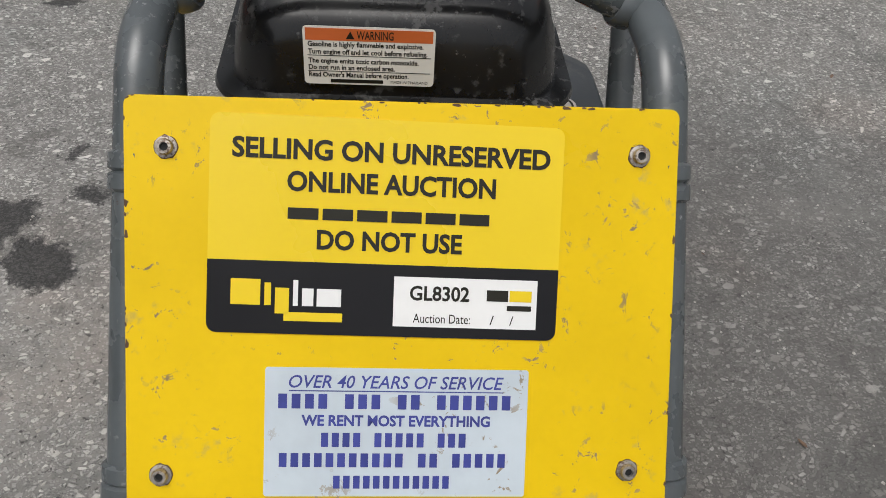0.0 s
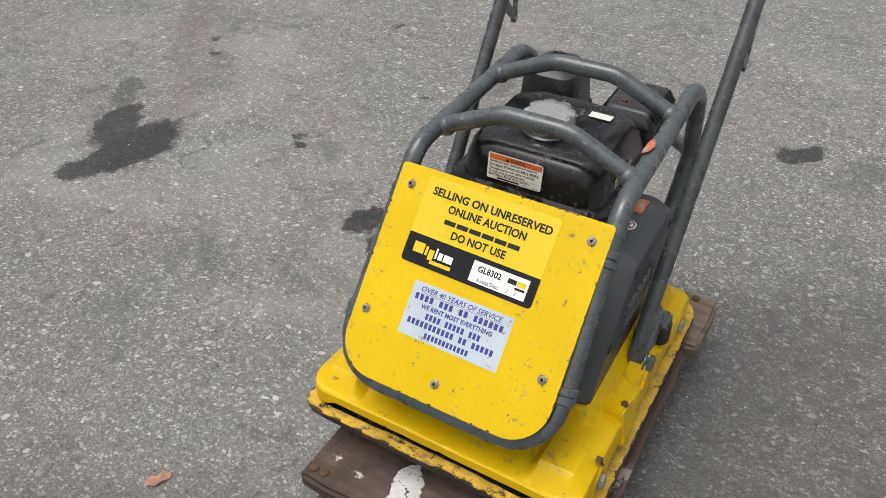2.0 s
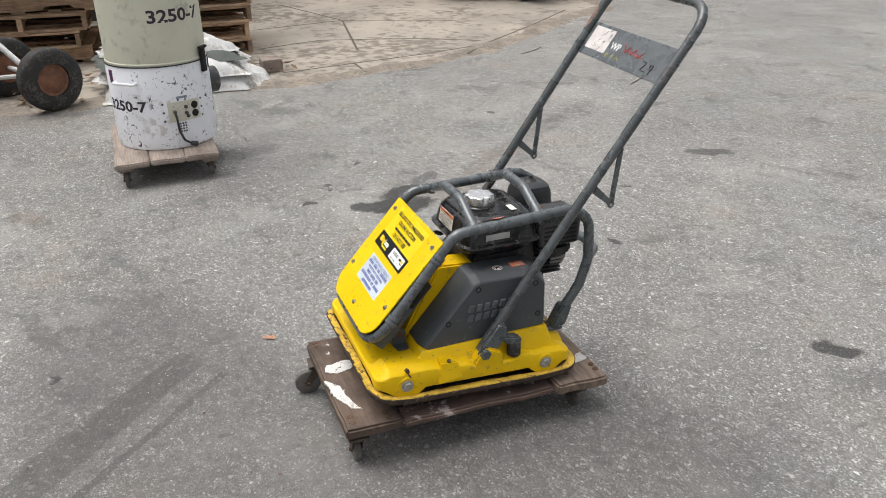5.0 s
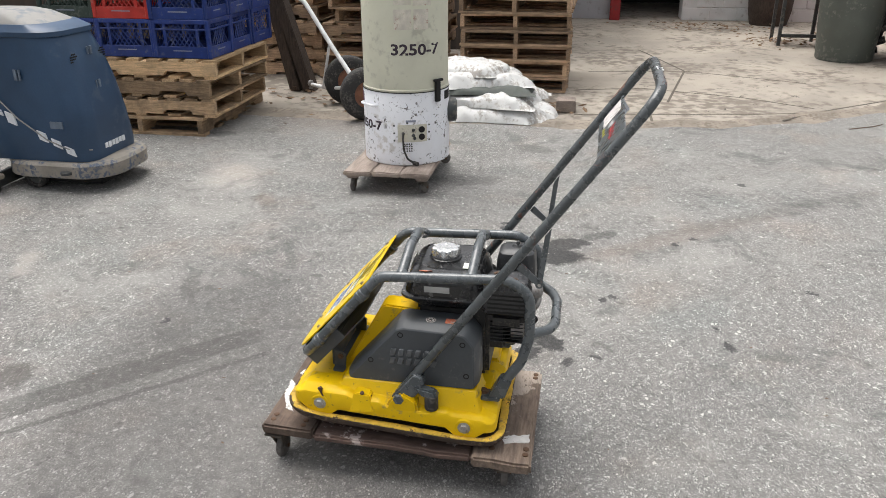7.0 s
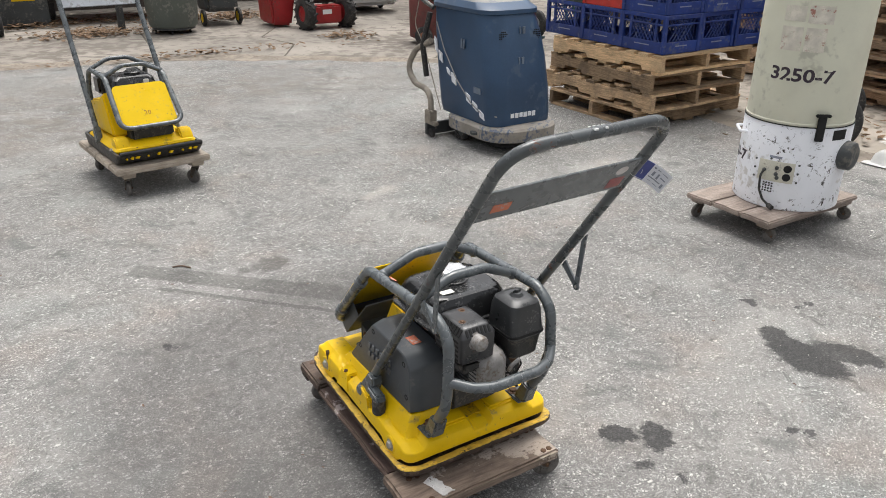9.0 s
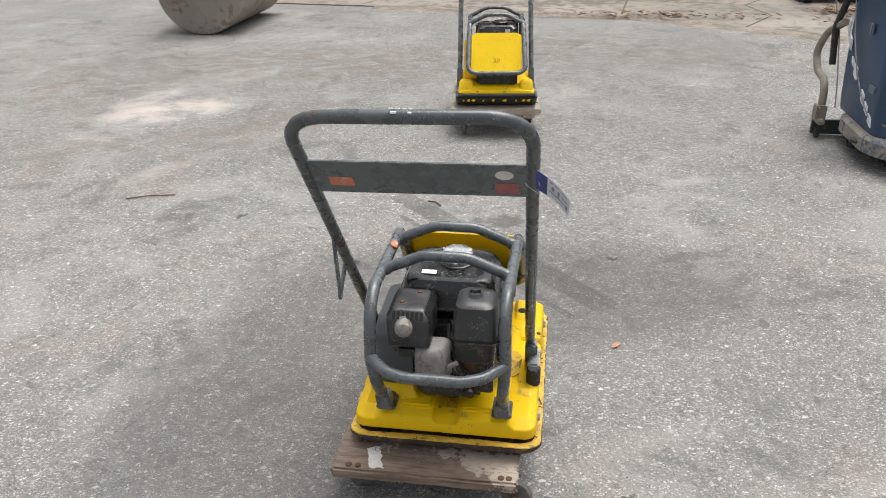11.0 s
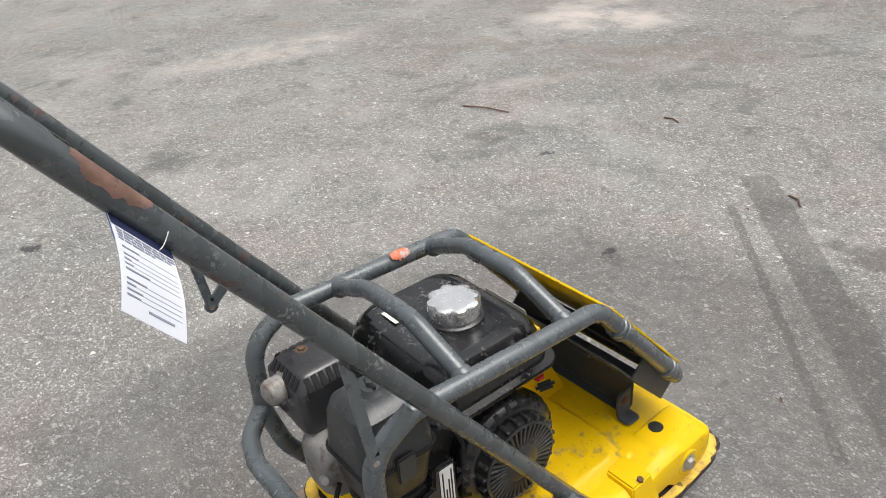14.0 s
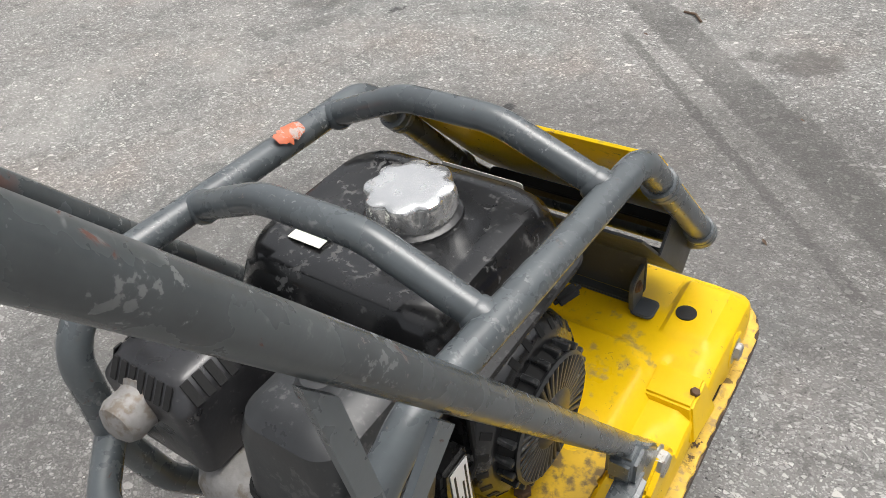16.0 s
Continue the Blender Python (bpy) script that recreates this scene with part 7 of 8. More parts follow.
def tread_lugs(c, axis, r, w, lugs):
    axis = Vector(axis).normalized()
    a, q = frame_of(axis)
    for i in range(lugs):
        for s in (-1, 1):
            t = 2 * math.pi * (i + (0.5 if s > 0 else 0)) / lugs
            d = a * math.cos(t) + q * math.sin(t)
            sl = (axis * s * 0.85 + axis.cross(d) * 0.5).normalized()
            m = Matrix.Identity(4)
            for k in range(3):
                m[k][0], m[k][1], m[k][2], m[k][3] = sl[k], sl.cross(d)[k], d[k], (Vector(c) + axis * s * w * 0.24 + d * r)[k]
            yield moved(bm_box(-w * 0.27, w * 0.27, -r * 0.055, r * 0.055, -r * 0.05, r * 0.07, r * 0.01, 1), m)


def wheel(parent, c, axis, r, w, rim_mat, lugs=0, inner=0.6, tyre_mat=None):
    t = part("wheel", bm_tyre(c, axis, r, w, inner), tyre_mat or RUBBER, parent, "black rubber tyre")
    for b in tread_lugs(c, axis, r, w, lugs):
        part("tread_lug", b, tyre_mat or RUBBER, t)
    ax = Vector(axis).normalized()
    part("rim", bm_lathe(Vector(c) - ax * (w * 0.42), ax, [(0, r * 0.14), (w * 0.02, r * 0.2), (w * 0.12, r * 0.42), (w * 0.06, r * inner * 0.98), (w * 0.10, r * inner), (w * 0.74, r * inner), (w * 0.78, r * inner * 0.98), (w * 0.72, r * 0.42), (w * 0.82, r * 0.2), (w * 0.84, r * 0.14)], 28), rim_mat, t)
    return t


# ---- two-wheeled trailer dolly with its white draw tube ----
tr = thing("trailer_dolly", pose(-4.4, -1.5, 0), "two-wheeled trailer dolly with a bent white draw tube", "trailer dolly")
_ax = Vector((-0.58, -0.34, 0)).normalized()
wheel(tr, (-4.12, -1.37, 0.215), _ax, 0.213, 0.12, RIMW, inner=0.5)
wheel(tr, (-4.66, -1.68, 0.215), _ax, 0.213, 0.12, RIMW, inner=0.5)
part("axle", bm_tube([(-4.12, -1.37, 0.215), (-4.66, -1.68, 0.215)], 0.018, 0, 12), WHITEP, tr)
part("draw_tube", bm_tube([(-4.36, -1.50, 0.215), (-4.55, -1.80, 0.55), (-4.70, -2.05, 0.86), (-4.80, -2.40, 1.06), (-5.0, -2.9, 1.30)], 0.020, 0.2, 12), WHITEP, tr, "bent white tube")
part("strut", bm_tube([(-4.55, -1.80, 0.53), (-4.62, -1.90, 0.16)], 0.012, 0, 10), WHITEP, tr)
part("coupler_arm", bm_tube([(-4.38, -1.50, 0.20), (-4.62, -1.88, 0.15), (-4.78, -2.06, 0.14)], 0.016, 0.05, 10), WHITEP, tr)
part("tow_ball", joined(bm_lathe((-4.80, -2.08, 0.10), (0, 0, 1), [(0, 0.016), (0.02, 0.014), (0.03, 0.024), (0.05, 0.028), (0.07, 0.020), (0.078, 0.004)], 16)), ALU, tr)

shift(tr, 0.14, 0.12)
post = thing("leaning_timber", pose(-5.2, -2.4, 0), "tarred dark timber post leaning beside the pallets", "post")
part("timber", warp(bm_box(-5.29, -5.11, -2.50, -2.40, 0.016, 1.7, 0.008), lambda v: (v.x + v.z * 0.02, v.y - v.z * 0.20, v.z)), DARKWOOD, post)
part("timber", warp(bm_box(-5.26, -5.10, -2.36, -2.26, 0.016, 1.7, 0.008), lambda v: (v.x + v.z * 0.02, v.y - v.z * 0.28, v.z)), DARKWOOD, post)
part("spacer", bm_box(-5.25, -5.12, -2.62, -2.50, 0.62, 0.72, 0.004), DARKWOOD, post)

shift(post, 0.20, 0.24)


# ---- folded tarpaulins ----
def tarp(name, label, cx, cy, hx, hy, z0, h, seed, mat, turn=0.0):
    """One folded layer of stiff sheet: a flat pillow with long creases, a wavy outline and rolled edges."""
    bm = bmesh.new()
    nu, nv = 56, 84
    ct, st = math.cos(radians(turn)), math.sin(radians(turn))

    def crease(x, y, z):
        return 1 - 2.0 * abs(noise.noise(Vector((x, y, z))))

    def at(u, v, low):
        a = Vector((u * 1.2 + seed, v * 1.8 - seed, seed * 0.7))
        w = 0.35 * noise.noise(a * 1.3)
        long_fold = crease(a.x * 1.9 + w, a.y * 0.55 + w, 0.3)
        cross_fold = crease(a.x * 0.7 - w, a.y * 1.5 + 2 * w, 4.1)
        small = crease(a.x * 3.6, a.y * 2.8 + w, 8.7)
        e = (abs(u) ** 5 + abs(v) ** 5) ** 0.2
        edge = max(0.0, 1 - e ** 5) ** 0.5
        out = 1 + 0.16 * noise.noise(Vector((u * 1.4, v * 1.9, seed + 2))) + 0.07 * noise.noise(Vector((u * 5, v * 6, seed)))
        x, y = u * hx * out, v * hy * out
        top = h * edge * (0.70 + 0.20 * max(-0.2, long_fold) + 0.14 * cross_fold + 0.03 * small)
        sag = -0.35 * h * max(0.0, e - 0.55)
        z = z0 + (max(0.004, top + sag) if not low else 0.0)
        return (cx + x * ct - y * st, cy + x * st + y * ct, z)

    rows = [[bm.verts.new(at(-1 + 2 * i / nu, -1 + 2 * j / nv, False)) for j in range(nv + 1)] for i in range(nu + 1)]
    for i in range(nu):
        for j in range(nv):
            bm.faces.new((rows[i][j], rows[i + 1][j], rows[i + 1][j + 1], rows[i][j + 1]))
    rim = [rows[0][j] for j in range(nv + 1)] + [rows[i][nv] for i in range(1, nu + 1)] + [rows[nu][j] for j in range(nv - 1, -1, -1)] + [rows[i][0] for i in range(nu - 1, 0, -1)]
    foot = [bm.verts.new((cx + (p.co.x - cx) * 0.97, cy + (p.co.y - cy) * 0.97, z0)) for p in rim]
    for i in range(len(rim)):
        k = (i + 1) % len(rim)
        bm.faces.new((rim[i], rim[k], foot[k], foot[i]))
    return solo(name, bm, mat, label, "tarpaulin", "tarpaulins on the ground", smooth=30, base=(cx, cy, z0))


tarp("folded_tarpaulin", "crumpled dirty white tarpaulin folded on the ground", -4.42, -0.35, 0.42, 0.60, 0.004, 0.150, 1.3, TARP, 3)
tarp("folded_tarpaulin", "dirty white tarpaulin folded in a flat bundle", -4.46, -0.40, 0.37, 0.54, 0.105, 0.135, 5.6, TARP, -7)
tarp("folded_tarpaulin", "grey-green folded tarpaulin between white ones", -4.48, -0.45, 0.35, 0.50, 0.195, 0.075, 4.1, TARPG, 5)
tarp("folded_tarpaulin", "crumpled dirty white tarpaulin high on the heap", -4.52, -0.44, 0.32, 0.44, 0.235, 0.120, 7.7, TARP, 14)
tarp("folded_tarpaulin", "thrown-over corner of a dirty white tarpaulin", -4.56, -0.52, 0.24, 0.33, 0.315, 0.105, 2.9, TARP, -16)
solo("wood_block", rough_up(bm_box(-4.62, -4.44, 0.25, 0.41, 0.0145, 0.115, 0.006), 0.004, 20), DOLLYP, "short weathered block of wood beside the tarpaulins", "block", base=(-4.53, 0.33, 0.0145))


# ---- floor scrubber ----
def floor_scrubber():
    s = thing("floor_scrubber", pose(-2.30, -2.85, 0), "dusty navy walk-behind floor scrubber with a scraped bumper", "floor scrubber")

    def ring(x0, x1, y0, y1, z, r):
        return [Vector((x, y, z)) for x, y in rrect((x0 + x1) / 2, (y0 + y1) / 2, (x1 - x0) / 2, (y1 - y0) / 2, r, 8)]

    body = part("body", bm_loft([ring(-2.56, -2.035, -3.20, -2.505, 0.185, 0.10), ring(-2.565, -2.03, -3.22, -2.500, 0.24, 0.11), ring(-2.558, -2.034, -3.27, -2.512, 0.42, 0.12), ring(-2.548, -2.04, -3.315, -2.545, 0.62, 0.13), ring(-2.532, -2.048, -3.35, -2.590, 0.79, 0.14), ring(-2.518, -2.056, -3.365, -2.635, 0.895, 0.14)]), SCRUB, s, "faded navy plastic tank body")
    lid = part("lid", bm_loft([ring(-2.528, -2.046, -3.375, -2.625, 0.898, 0.14), ring(-2.530, -2.044, -3.375, -2.628, 0.925, 0.14), ring(-2.505, -2.07, -3.35, -2.70, 0.964, 0.14), ring(-2.49, -2.085, -3.34, -2.74, 0.966, 0.13)]), SCRUB, s, "faded navy tank lid")
    part("lid_top", bm_loft([ring(-2.500, -2.075, -3.345, -2.72, 0.964, 0.14), ring(-2.47, -2.10, -3.31, -2.83, 1.010, 0.13), ring(-2.44, -2.13, -3.27, -2.92, 1.028, 0.12), ring(-2.36, -2.21, -3.18, -3.00, 1.034, 0.06)]), SCRUBTOP, lid, "dust-covered top of the lid")
    part("bumper", bm_loft([ring(-2.575, -2.015, -3.12, -2.415, 0.085, 0.20), ring(-2.60, -1.995, -3.14, -2.395, 0.095, 0.22), ring(-2.60, -1.995, -3.14, -2.395, 0.165, 0.22), ring(-2.585, -2.01, -3.13, -2.410, 0.182, 0.21), ring(-2.5, -2.1, -3.1, -2.5, 0.187, 0.15)]), SCRUBBASE, s, "scraped dusty bumper skirt")
    part("bumper_roller", bm_lathe((-1.998, -2.66, 0.115), (0, 0, 1), [(0, 0.02), (0.004, 0.034), (0.02, 0.034), (0.024, 0.02)], 18), DARKM, s)
    part("brush_deck", bm_box(-2.5, -2.1, -2.95, -2.5, 0.03, 0.085, 0.02), DARKGAP, s)
    for x in (-2.08, -2.52):
        wheel(s, (x, -2.93, 0.075), (1, 0, 0), 0.075, 0.05, DARKM)
    # side trim line and reflectors
    trim = [(-2.028, -3.21, 0.80), (-2.024, -3.10, 0.62), (-2.020, -2.93, 0.44), (-2.022, -2.76, 0.315), (-2.026, -2.63, 0.262), (-2.075, -2.515, 0.255)]
    part("trim_line", bm_tube(trim, 0.004, 0.1, 6), SCRUBTOP, s)
    for y, z, w, h in ((-3.225, 0.64, 0.030, 0.11), (-3.16, 0.565, 0.045, 0.085), (-3.055, 0.475, 0.040, 0.055), (-2.985, 0.435, 0.055, 0.085), (-2.80, 0.335, 0.055, 0.075), (-2.715, 0.295, 0.055, 0.065), (-2.635, 0.262 - 0.01, 0.055, 0.065)):
        part("reflector", bm_prism([(y - w / 2, z + h / 2), (y + w / 2, z + h / 2 - 0.02), (y + w / 2 + 0.012, z - h / 2), (y - w / 2 + 0.012, z - h / 2 + 0.02)], -2.034, -2.0255, "x"), REFLECT, s, "white reflector sticker")
    part("rating_plate", bm_box(-2.034, -2.0265, -2.73, -2.65, 0.385, 0.425), SCRUBMARK, s)
    for i in range(6):
        part("logo_shape", bm_box(-2.385 + i * 0.036, -2.358 + i * 0.036, -2.503, -2.4965, 0.235 + i % 2 * 0.004, 0.268), REFLECT, s)
    for x in (-2.155, -2.43):
        for i in range(-2, 3):
            for j in range(-2, 3):
                if i * i + j * j < 7:
                    part("vent_hole", bm_lathe((x + i * 0.014, -2.588, 0.765 + j * 0.014), (0, 1, 0), [(0, 0.005), (0.0035 + 0.0, 0.0048)], 8), DARKGAP, s)
    for x, y, z in ((-2.27, -2.548, 0.585), (-2.30, -2.590, 0.775)):
        part("scuff_mark", joined(bm_box(x - 0.03, x - 0.012, y, y + 0.010, z, z + 0.045), bm_box(x + 0.005, x + 0.013, y, y + 0.010, z, z + 0.045)), SCRUBMARK, s)
    part("scuff_mark", joined(bm_box(-2.036, -2.0275, -2.90, -2.88, 0.66, 0.72), bm_box(-2.036, -2.0275, -2.87, -2.86, 0.66, 0.72)), SCRUBMARK, s)
    # squeegee arm and drain hose behind
    part("drain_hose", bm_tube([(-2.02, -3.27, 0.66), (-1.98, -3.42, 0.58), (-1.95, -3.50, 0.44), (-1.95, -3.38, 0.34), (-1.94, -3.22, 0.335), (-1.93, -3.13, 0.30), (-1.93, -3.12, 0.15)], 0.022, 0.09, 12), HOSE, s, "dusty grey drain hose")
    part("vacuum_hose", bm_tube([(-2.03, -3.30, 0.85), (-1.99, -3.34, 0.62), (-2.0, -3.30, 0.40)], 0.020, 0.1, 10), RUBBER, s)
    part("squeegee_bracket", joined(bm_box(-1.955, -1.895, -3.16, -3.08, 0.10, 0.20, 0.006), bm_box(-1.94, -1.90, -3.17, -3.03, 0.095, 0.125, 0.006), bm_tube([(-1.92, -3.12, 0.18), (-1.90, -3.04, 0.20)], 0.006, 0, 8)), HOSE, s)
    part("squeegee_blade", bm_box(-2.62, -1.90, -3.16, -3.13, 0.012, 0.10, 0.004), DARKM, s)
    part("guide_wheel", bm_lathe((-1.935, -3.10, 0.032), (1, 0, 0), [(0, 0.02), (0.003, 0.031), (0.02, 0.031), (0.023, 0.02)], 16), RUBBER, s)
    part("handle_bar", bm_tube([(-2.06, -3.30, 0.88), (-2.04, -3.50, 0.95), (-2.10, -3.56, 0.97), (-2.50, -3.56, 0.97), (-2.54, -3.50, 0.95), (-2.52, -3.30, 0.88)], 0.016, 0.05, 10), DARKM, s)
    part("cable", bm_tube([(-2.03, -3.45, 0.93), (-2.0, -3.47, 0.75), (-2.02, -3.36, 0.60), (-2.02, -3.20, 0.30), (-2.0, -3.10, 0.19)], 0.004, 0.1, 6), HOSE, s)
    return s


shift(floor_scrubber(), 0.10, 0.155)


# ---- other compactors in the yard ----
def second_compactor():
    pc = thing("plate_compactor", pose(0, 0, 0.14), "yellow plate compactor with a tube frame round its panel", "plate compactor", "compactors farther off")
    n = 5

    def ring(hx, y0, y1, z, r):
        return [Vector((x, y, z)) for x, y in rrect(0, (y0 + y1) / 2, hx, (y1 - y0) / 2, r, n)]

    part("base_plate", bm_loft([ring(0.21, -0.24, 0.24, 0.142, 0.03), ring(0.245, -0.29, 0.29, 0.150, 0.03), ring(0.25, -0.335, 0.31, 0.200, 0.03), ring(0.25, -0.345, 0.315, 0.222, 0.03), ring(0.235, -0.325, 0.30, 0.222, 0.03), ring(0.22, -0.27, 0.28, 0.165, 0.03)]), ENGINE, pc, "black oily base plate with yellow chips")
    for k, x in enumerate((-0.2, -0.17, -0.14, -0.08, -0.02, 0.05, 0.12, 0.165, 0.195)):
        w, h = 0.006 + 0.004 * ((k * 7) % 3), 0.004 + 0.003 * ((k * 5) % 3)
        part("paint_fleck", bm_prism([(x - w, 0.190), (x + w * 0.4, 0.186), (x + w, 0.193 + h), (x - w * 0.3, 0.196 + h)], -0.3425, -0.325, "y"), YELLOW, pc)
    part("front_lip", bm_tube([(-0.235, -0.338, 0.226), (0.235, -0.338, 0.226)], 0.015, 0, 12), DARKGAP, pc, "black oily front lip")
    part("casting", bm_loft([ring(0.225, -0.255, 0.26, 0.185, 0.03), ring(0.235, -0.275, 0.27, 0.225, 0.03), ring(0.225, -0.270, 0.25, 0.240, 0.03), ring(0.19, -0.20, 0.22, 0.268, 0.03), ring(0.18, -0.18, 0.21, 0.270, 0.03)]), YELLOW, pc, "yellow casting")
    part("belt_guard", bm_prism([(-0.15, 0.29), (0.22, 0.27), (0.22, 0.47), (0.05, 0.50), (-0.04, 0.56)], -0.20, -0.11, "x", 0.012), YELLOW, pc, "yellow belt guard")
    part("console", bm_box(-0.12, 0.13, -0.215, -0.05, 0.262, 0.37, 0.015), ENGINE, pc, "black console under the panel")
    for sx in (-1, 1):
        part("corner_block", bm_prism([(-0.262, 0.225), (-0.15, 0.225), (-0.17, 0.300), (-0.215, 0.305), (-0.25, 0.27)], sx * 0.185 - 0.038, sx * 0.185 + 0.038, "x", 0.008), YELLOW, pc)
    up = Vector((0, 0.55, 0.835)).normalized()
    out = Vector((0, -up.z, up.y))
    m = Matrix(((1, 0, 0, 0), (0, up.y, out.y, -0.235), (0, up.z, out.z, 0.350), (0, 0, 0, 1)))
    sheet = part("front_panel", moved(bm_prism(rrect(0, 0.155, 0.155, 0.145, 0.035, 5), -0.004, 0.0, "z"), m), PANEL, pc, "plain yellow front panel")
    part("stain", moved(bm_prism([(0.05 * math.cos(a), 0.292 - 0.045 * abs(math.sin(a))) for a in [math.pi * k / 10 for k in range(11)]], 0.0005, 0.0012, "z"), m), YELLOW, sheet)
    part("lettering", moved(bm_text("20", 0.040, 0.0003, 0.0, "CENTER"), m @ pose(0, 0.085, 0.001)), surface("brown_marker", (0.34, 0.15, 0.02), 0.6), sheet)

    def P(x, v, o):
        return m @ Vector((x, v, o))

    tube = [(0.165, 0.30, 0.27), (0.172, 0.33, 0.50), (0.168, 0.28, 0.66), (0.165, -0.02, 0.655), P(0.178, 0.0, 0.018), P(-0.178, 0.0, 0.018), (-0.165, -0.02, 0.655), (-0.168, 0.28, 0.66), (-0.172, 0.33, 0.50), (-0.165, 0.30, 0.27)]
    part("protective_frame", bm_tube(tube, 0.0155, [0, 0.08, 0.08, 0.07, 0.06, 0.06, 0.07, 0.08, 0.08, 0], 12, 6), TUBE, pc, "dark grey tube frame")
    for y in (-0.01, 0.26):
        part("cross_tube", bm_tube([(-0.165, y, 0.655), (-0.06, y, 0.715), (0.06, y, 0.715), (0.165, y, 0.655)], 0.014, 0.08, 12), TUBE, pc)
    part("handle", bm_tube([(0.232, 0.05, 0.24), (0.222, 0.56, 1.18), (-0.222, 0.56, 1.18), (-0.232, 0.05, 0.24)], 0.0155, [0, 0.07, 0.07, 0], 12), TUBE, pc, "grey tube handle")
    part("handle_plate", bm_prism([(0.42, 0.93), (0.425, 0.925), (0.485, 1.035), (0.48, 1.04)], -0.22, 0.22, "x"), PLATEG, pc, "pale grey cross plate")
    for s in (-1, 1):
        part("pivot_lug", bm_prism([(0.02, 0.20), (0.08, 0.20), (0.10, 0.30), (0.05, 0.32)], s * 0.232 - 0.018, s * 0.232 + 0.018, "x", 0.006), TUBE, pc)
        part("side_bolt", hex_bolt((s * 0.2345, -0.19, 0.215), (s, 0, 0), 0.013, 0.012, 0.02), BOLT, pc)
    part("fuel_tank", bm_loft([[Vector((x, y, z)) for x, y in rrect(0.01, 0.11, hx, hy, 0.03, 5)] for z, hx, hy in ((0.52, 0.11, 0.09), (0.545, 0.135, 0.115), (0.555, 0.13, 0.11), (0.61, 0.12, 0.10), (0.63, 0.10, 0.08))]), BLACKP, pc, "black fuel tank")
    part("filler_cap", bm_lathe((0.03, 0.10, 0.625), (0, 0, 1), [(0, 0.048), (0.02, 0.048), (0.026, 0.042)], 20), BLACKP, pc)
    part("tank_label", bm_box(0.055, 0.085, -0.014, -0.007, 0.565, 0.61), S_WHITE, pc)
    part("engine_block", joined(bm_box(-0.10, 0.11, 0.02, 0.27, 0.285, 0.53, 0.015), bm_cyl((0.10, 0.13, 0.40), (0.16, 0.13, 0.40), 0.085, 20, bev=0.01)), ENGINE, pc, "greasy black engine")
    part("air_cleaner", bm_box(0.05, 0.15, 0.25, 0.36, 0.44, 0.62, 0.02), BLACKP, pc)
    part("muffler", bm_box(-0.13, -0.03, 0.26, 0.37, 0.47, 0.60, 0.015), MUFFLER, pc)
    # a lower build than the large machine; the handle keeps its length
    for ob in pc.children_recursive:
        if not ob.name.startswith("handle"):
            ob.data.transform(Matrix.Diagonal((1, 1, 0.87, 1)))
    return pc


far_pc = second_compactor()
far_trolley = thing("wooden_trolley", pose(0, 0, 0), "grey-brown board trolley on casters under a compactor", "trolley", "trolleys farther off")
for i, (y0, y1) in enumerate(((-0.36, -0.22), (-0.215, 0.03), (0.035, 0.21), (0.215, 0.39))):
    part("board", worn_board(-0.275, 0.27, y0, y1, 0.150, 0.188, 11 + i), DOLLYF, far_trolley)
for x in (-0.20, 0.20):
    part("batten", bm_box(x - 0.035, x + 0.035, -0.34, 0.37, 0.122, 0.1495, 0.003), DOLLYF, far_trolley)
    for y, tn in ((-0.285, 100), (0.31, 60)):
        caster(far_trolley, x, y, 0.1215, 0.042, tn + x * 100, w=0.026)
A = pose(0.155, -3.07, 0, 0, 0, 186)
far_pc.matrix_basis = A @ pose(0, 0, 0.189)
far_trolley.matrix_basis = A
B = pose(4.60, -3.0, 0, 0, 0, 266)
copy_thing(far_pc, B @ pose(0, 0, 0.189))
copy_thing(far_trolley, B)
C = pose(7.62, -2.58, 0, 0, 0, 92)
copy_thing(far_trolley, C)
tagged(copy_thing(far_pc, C @ pose(0, 0, 0.189)), "yellow plate compactor with dark skid, far along the yard", "plate compactor", "compactors farther off")


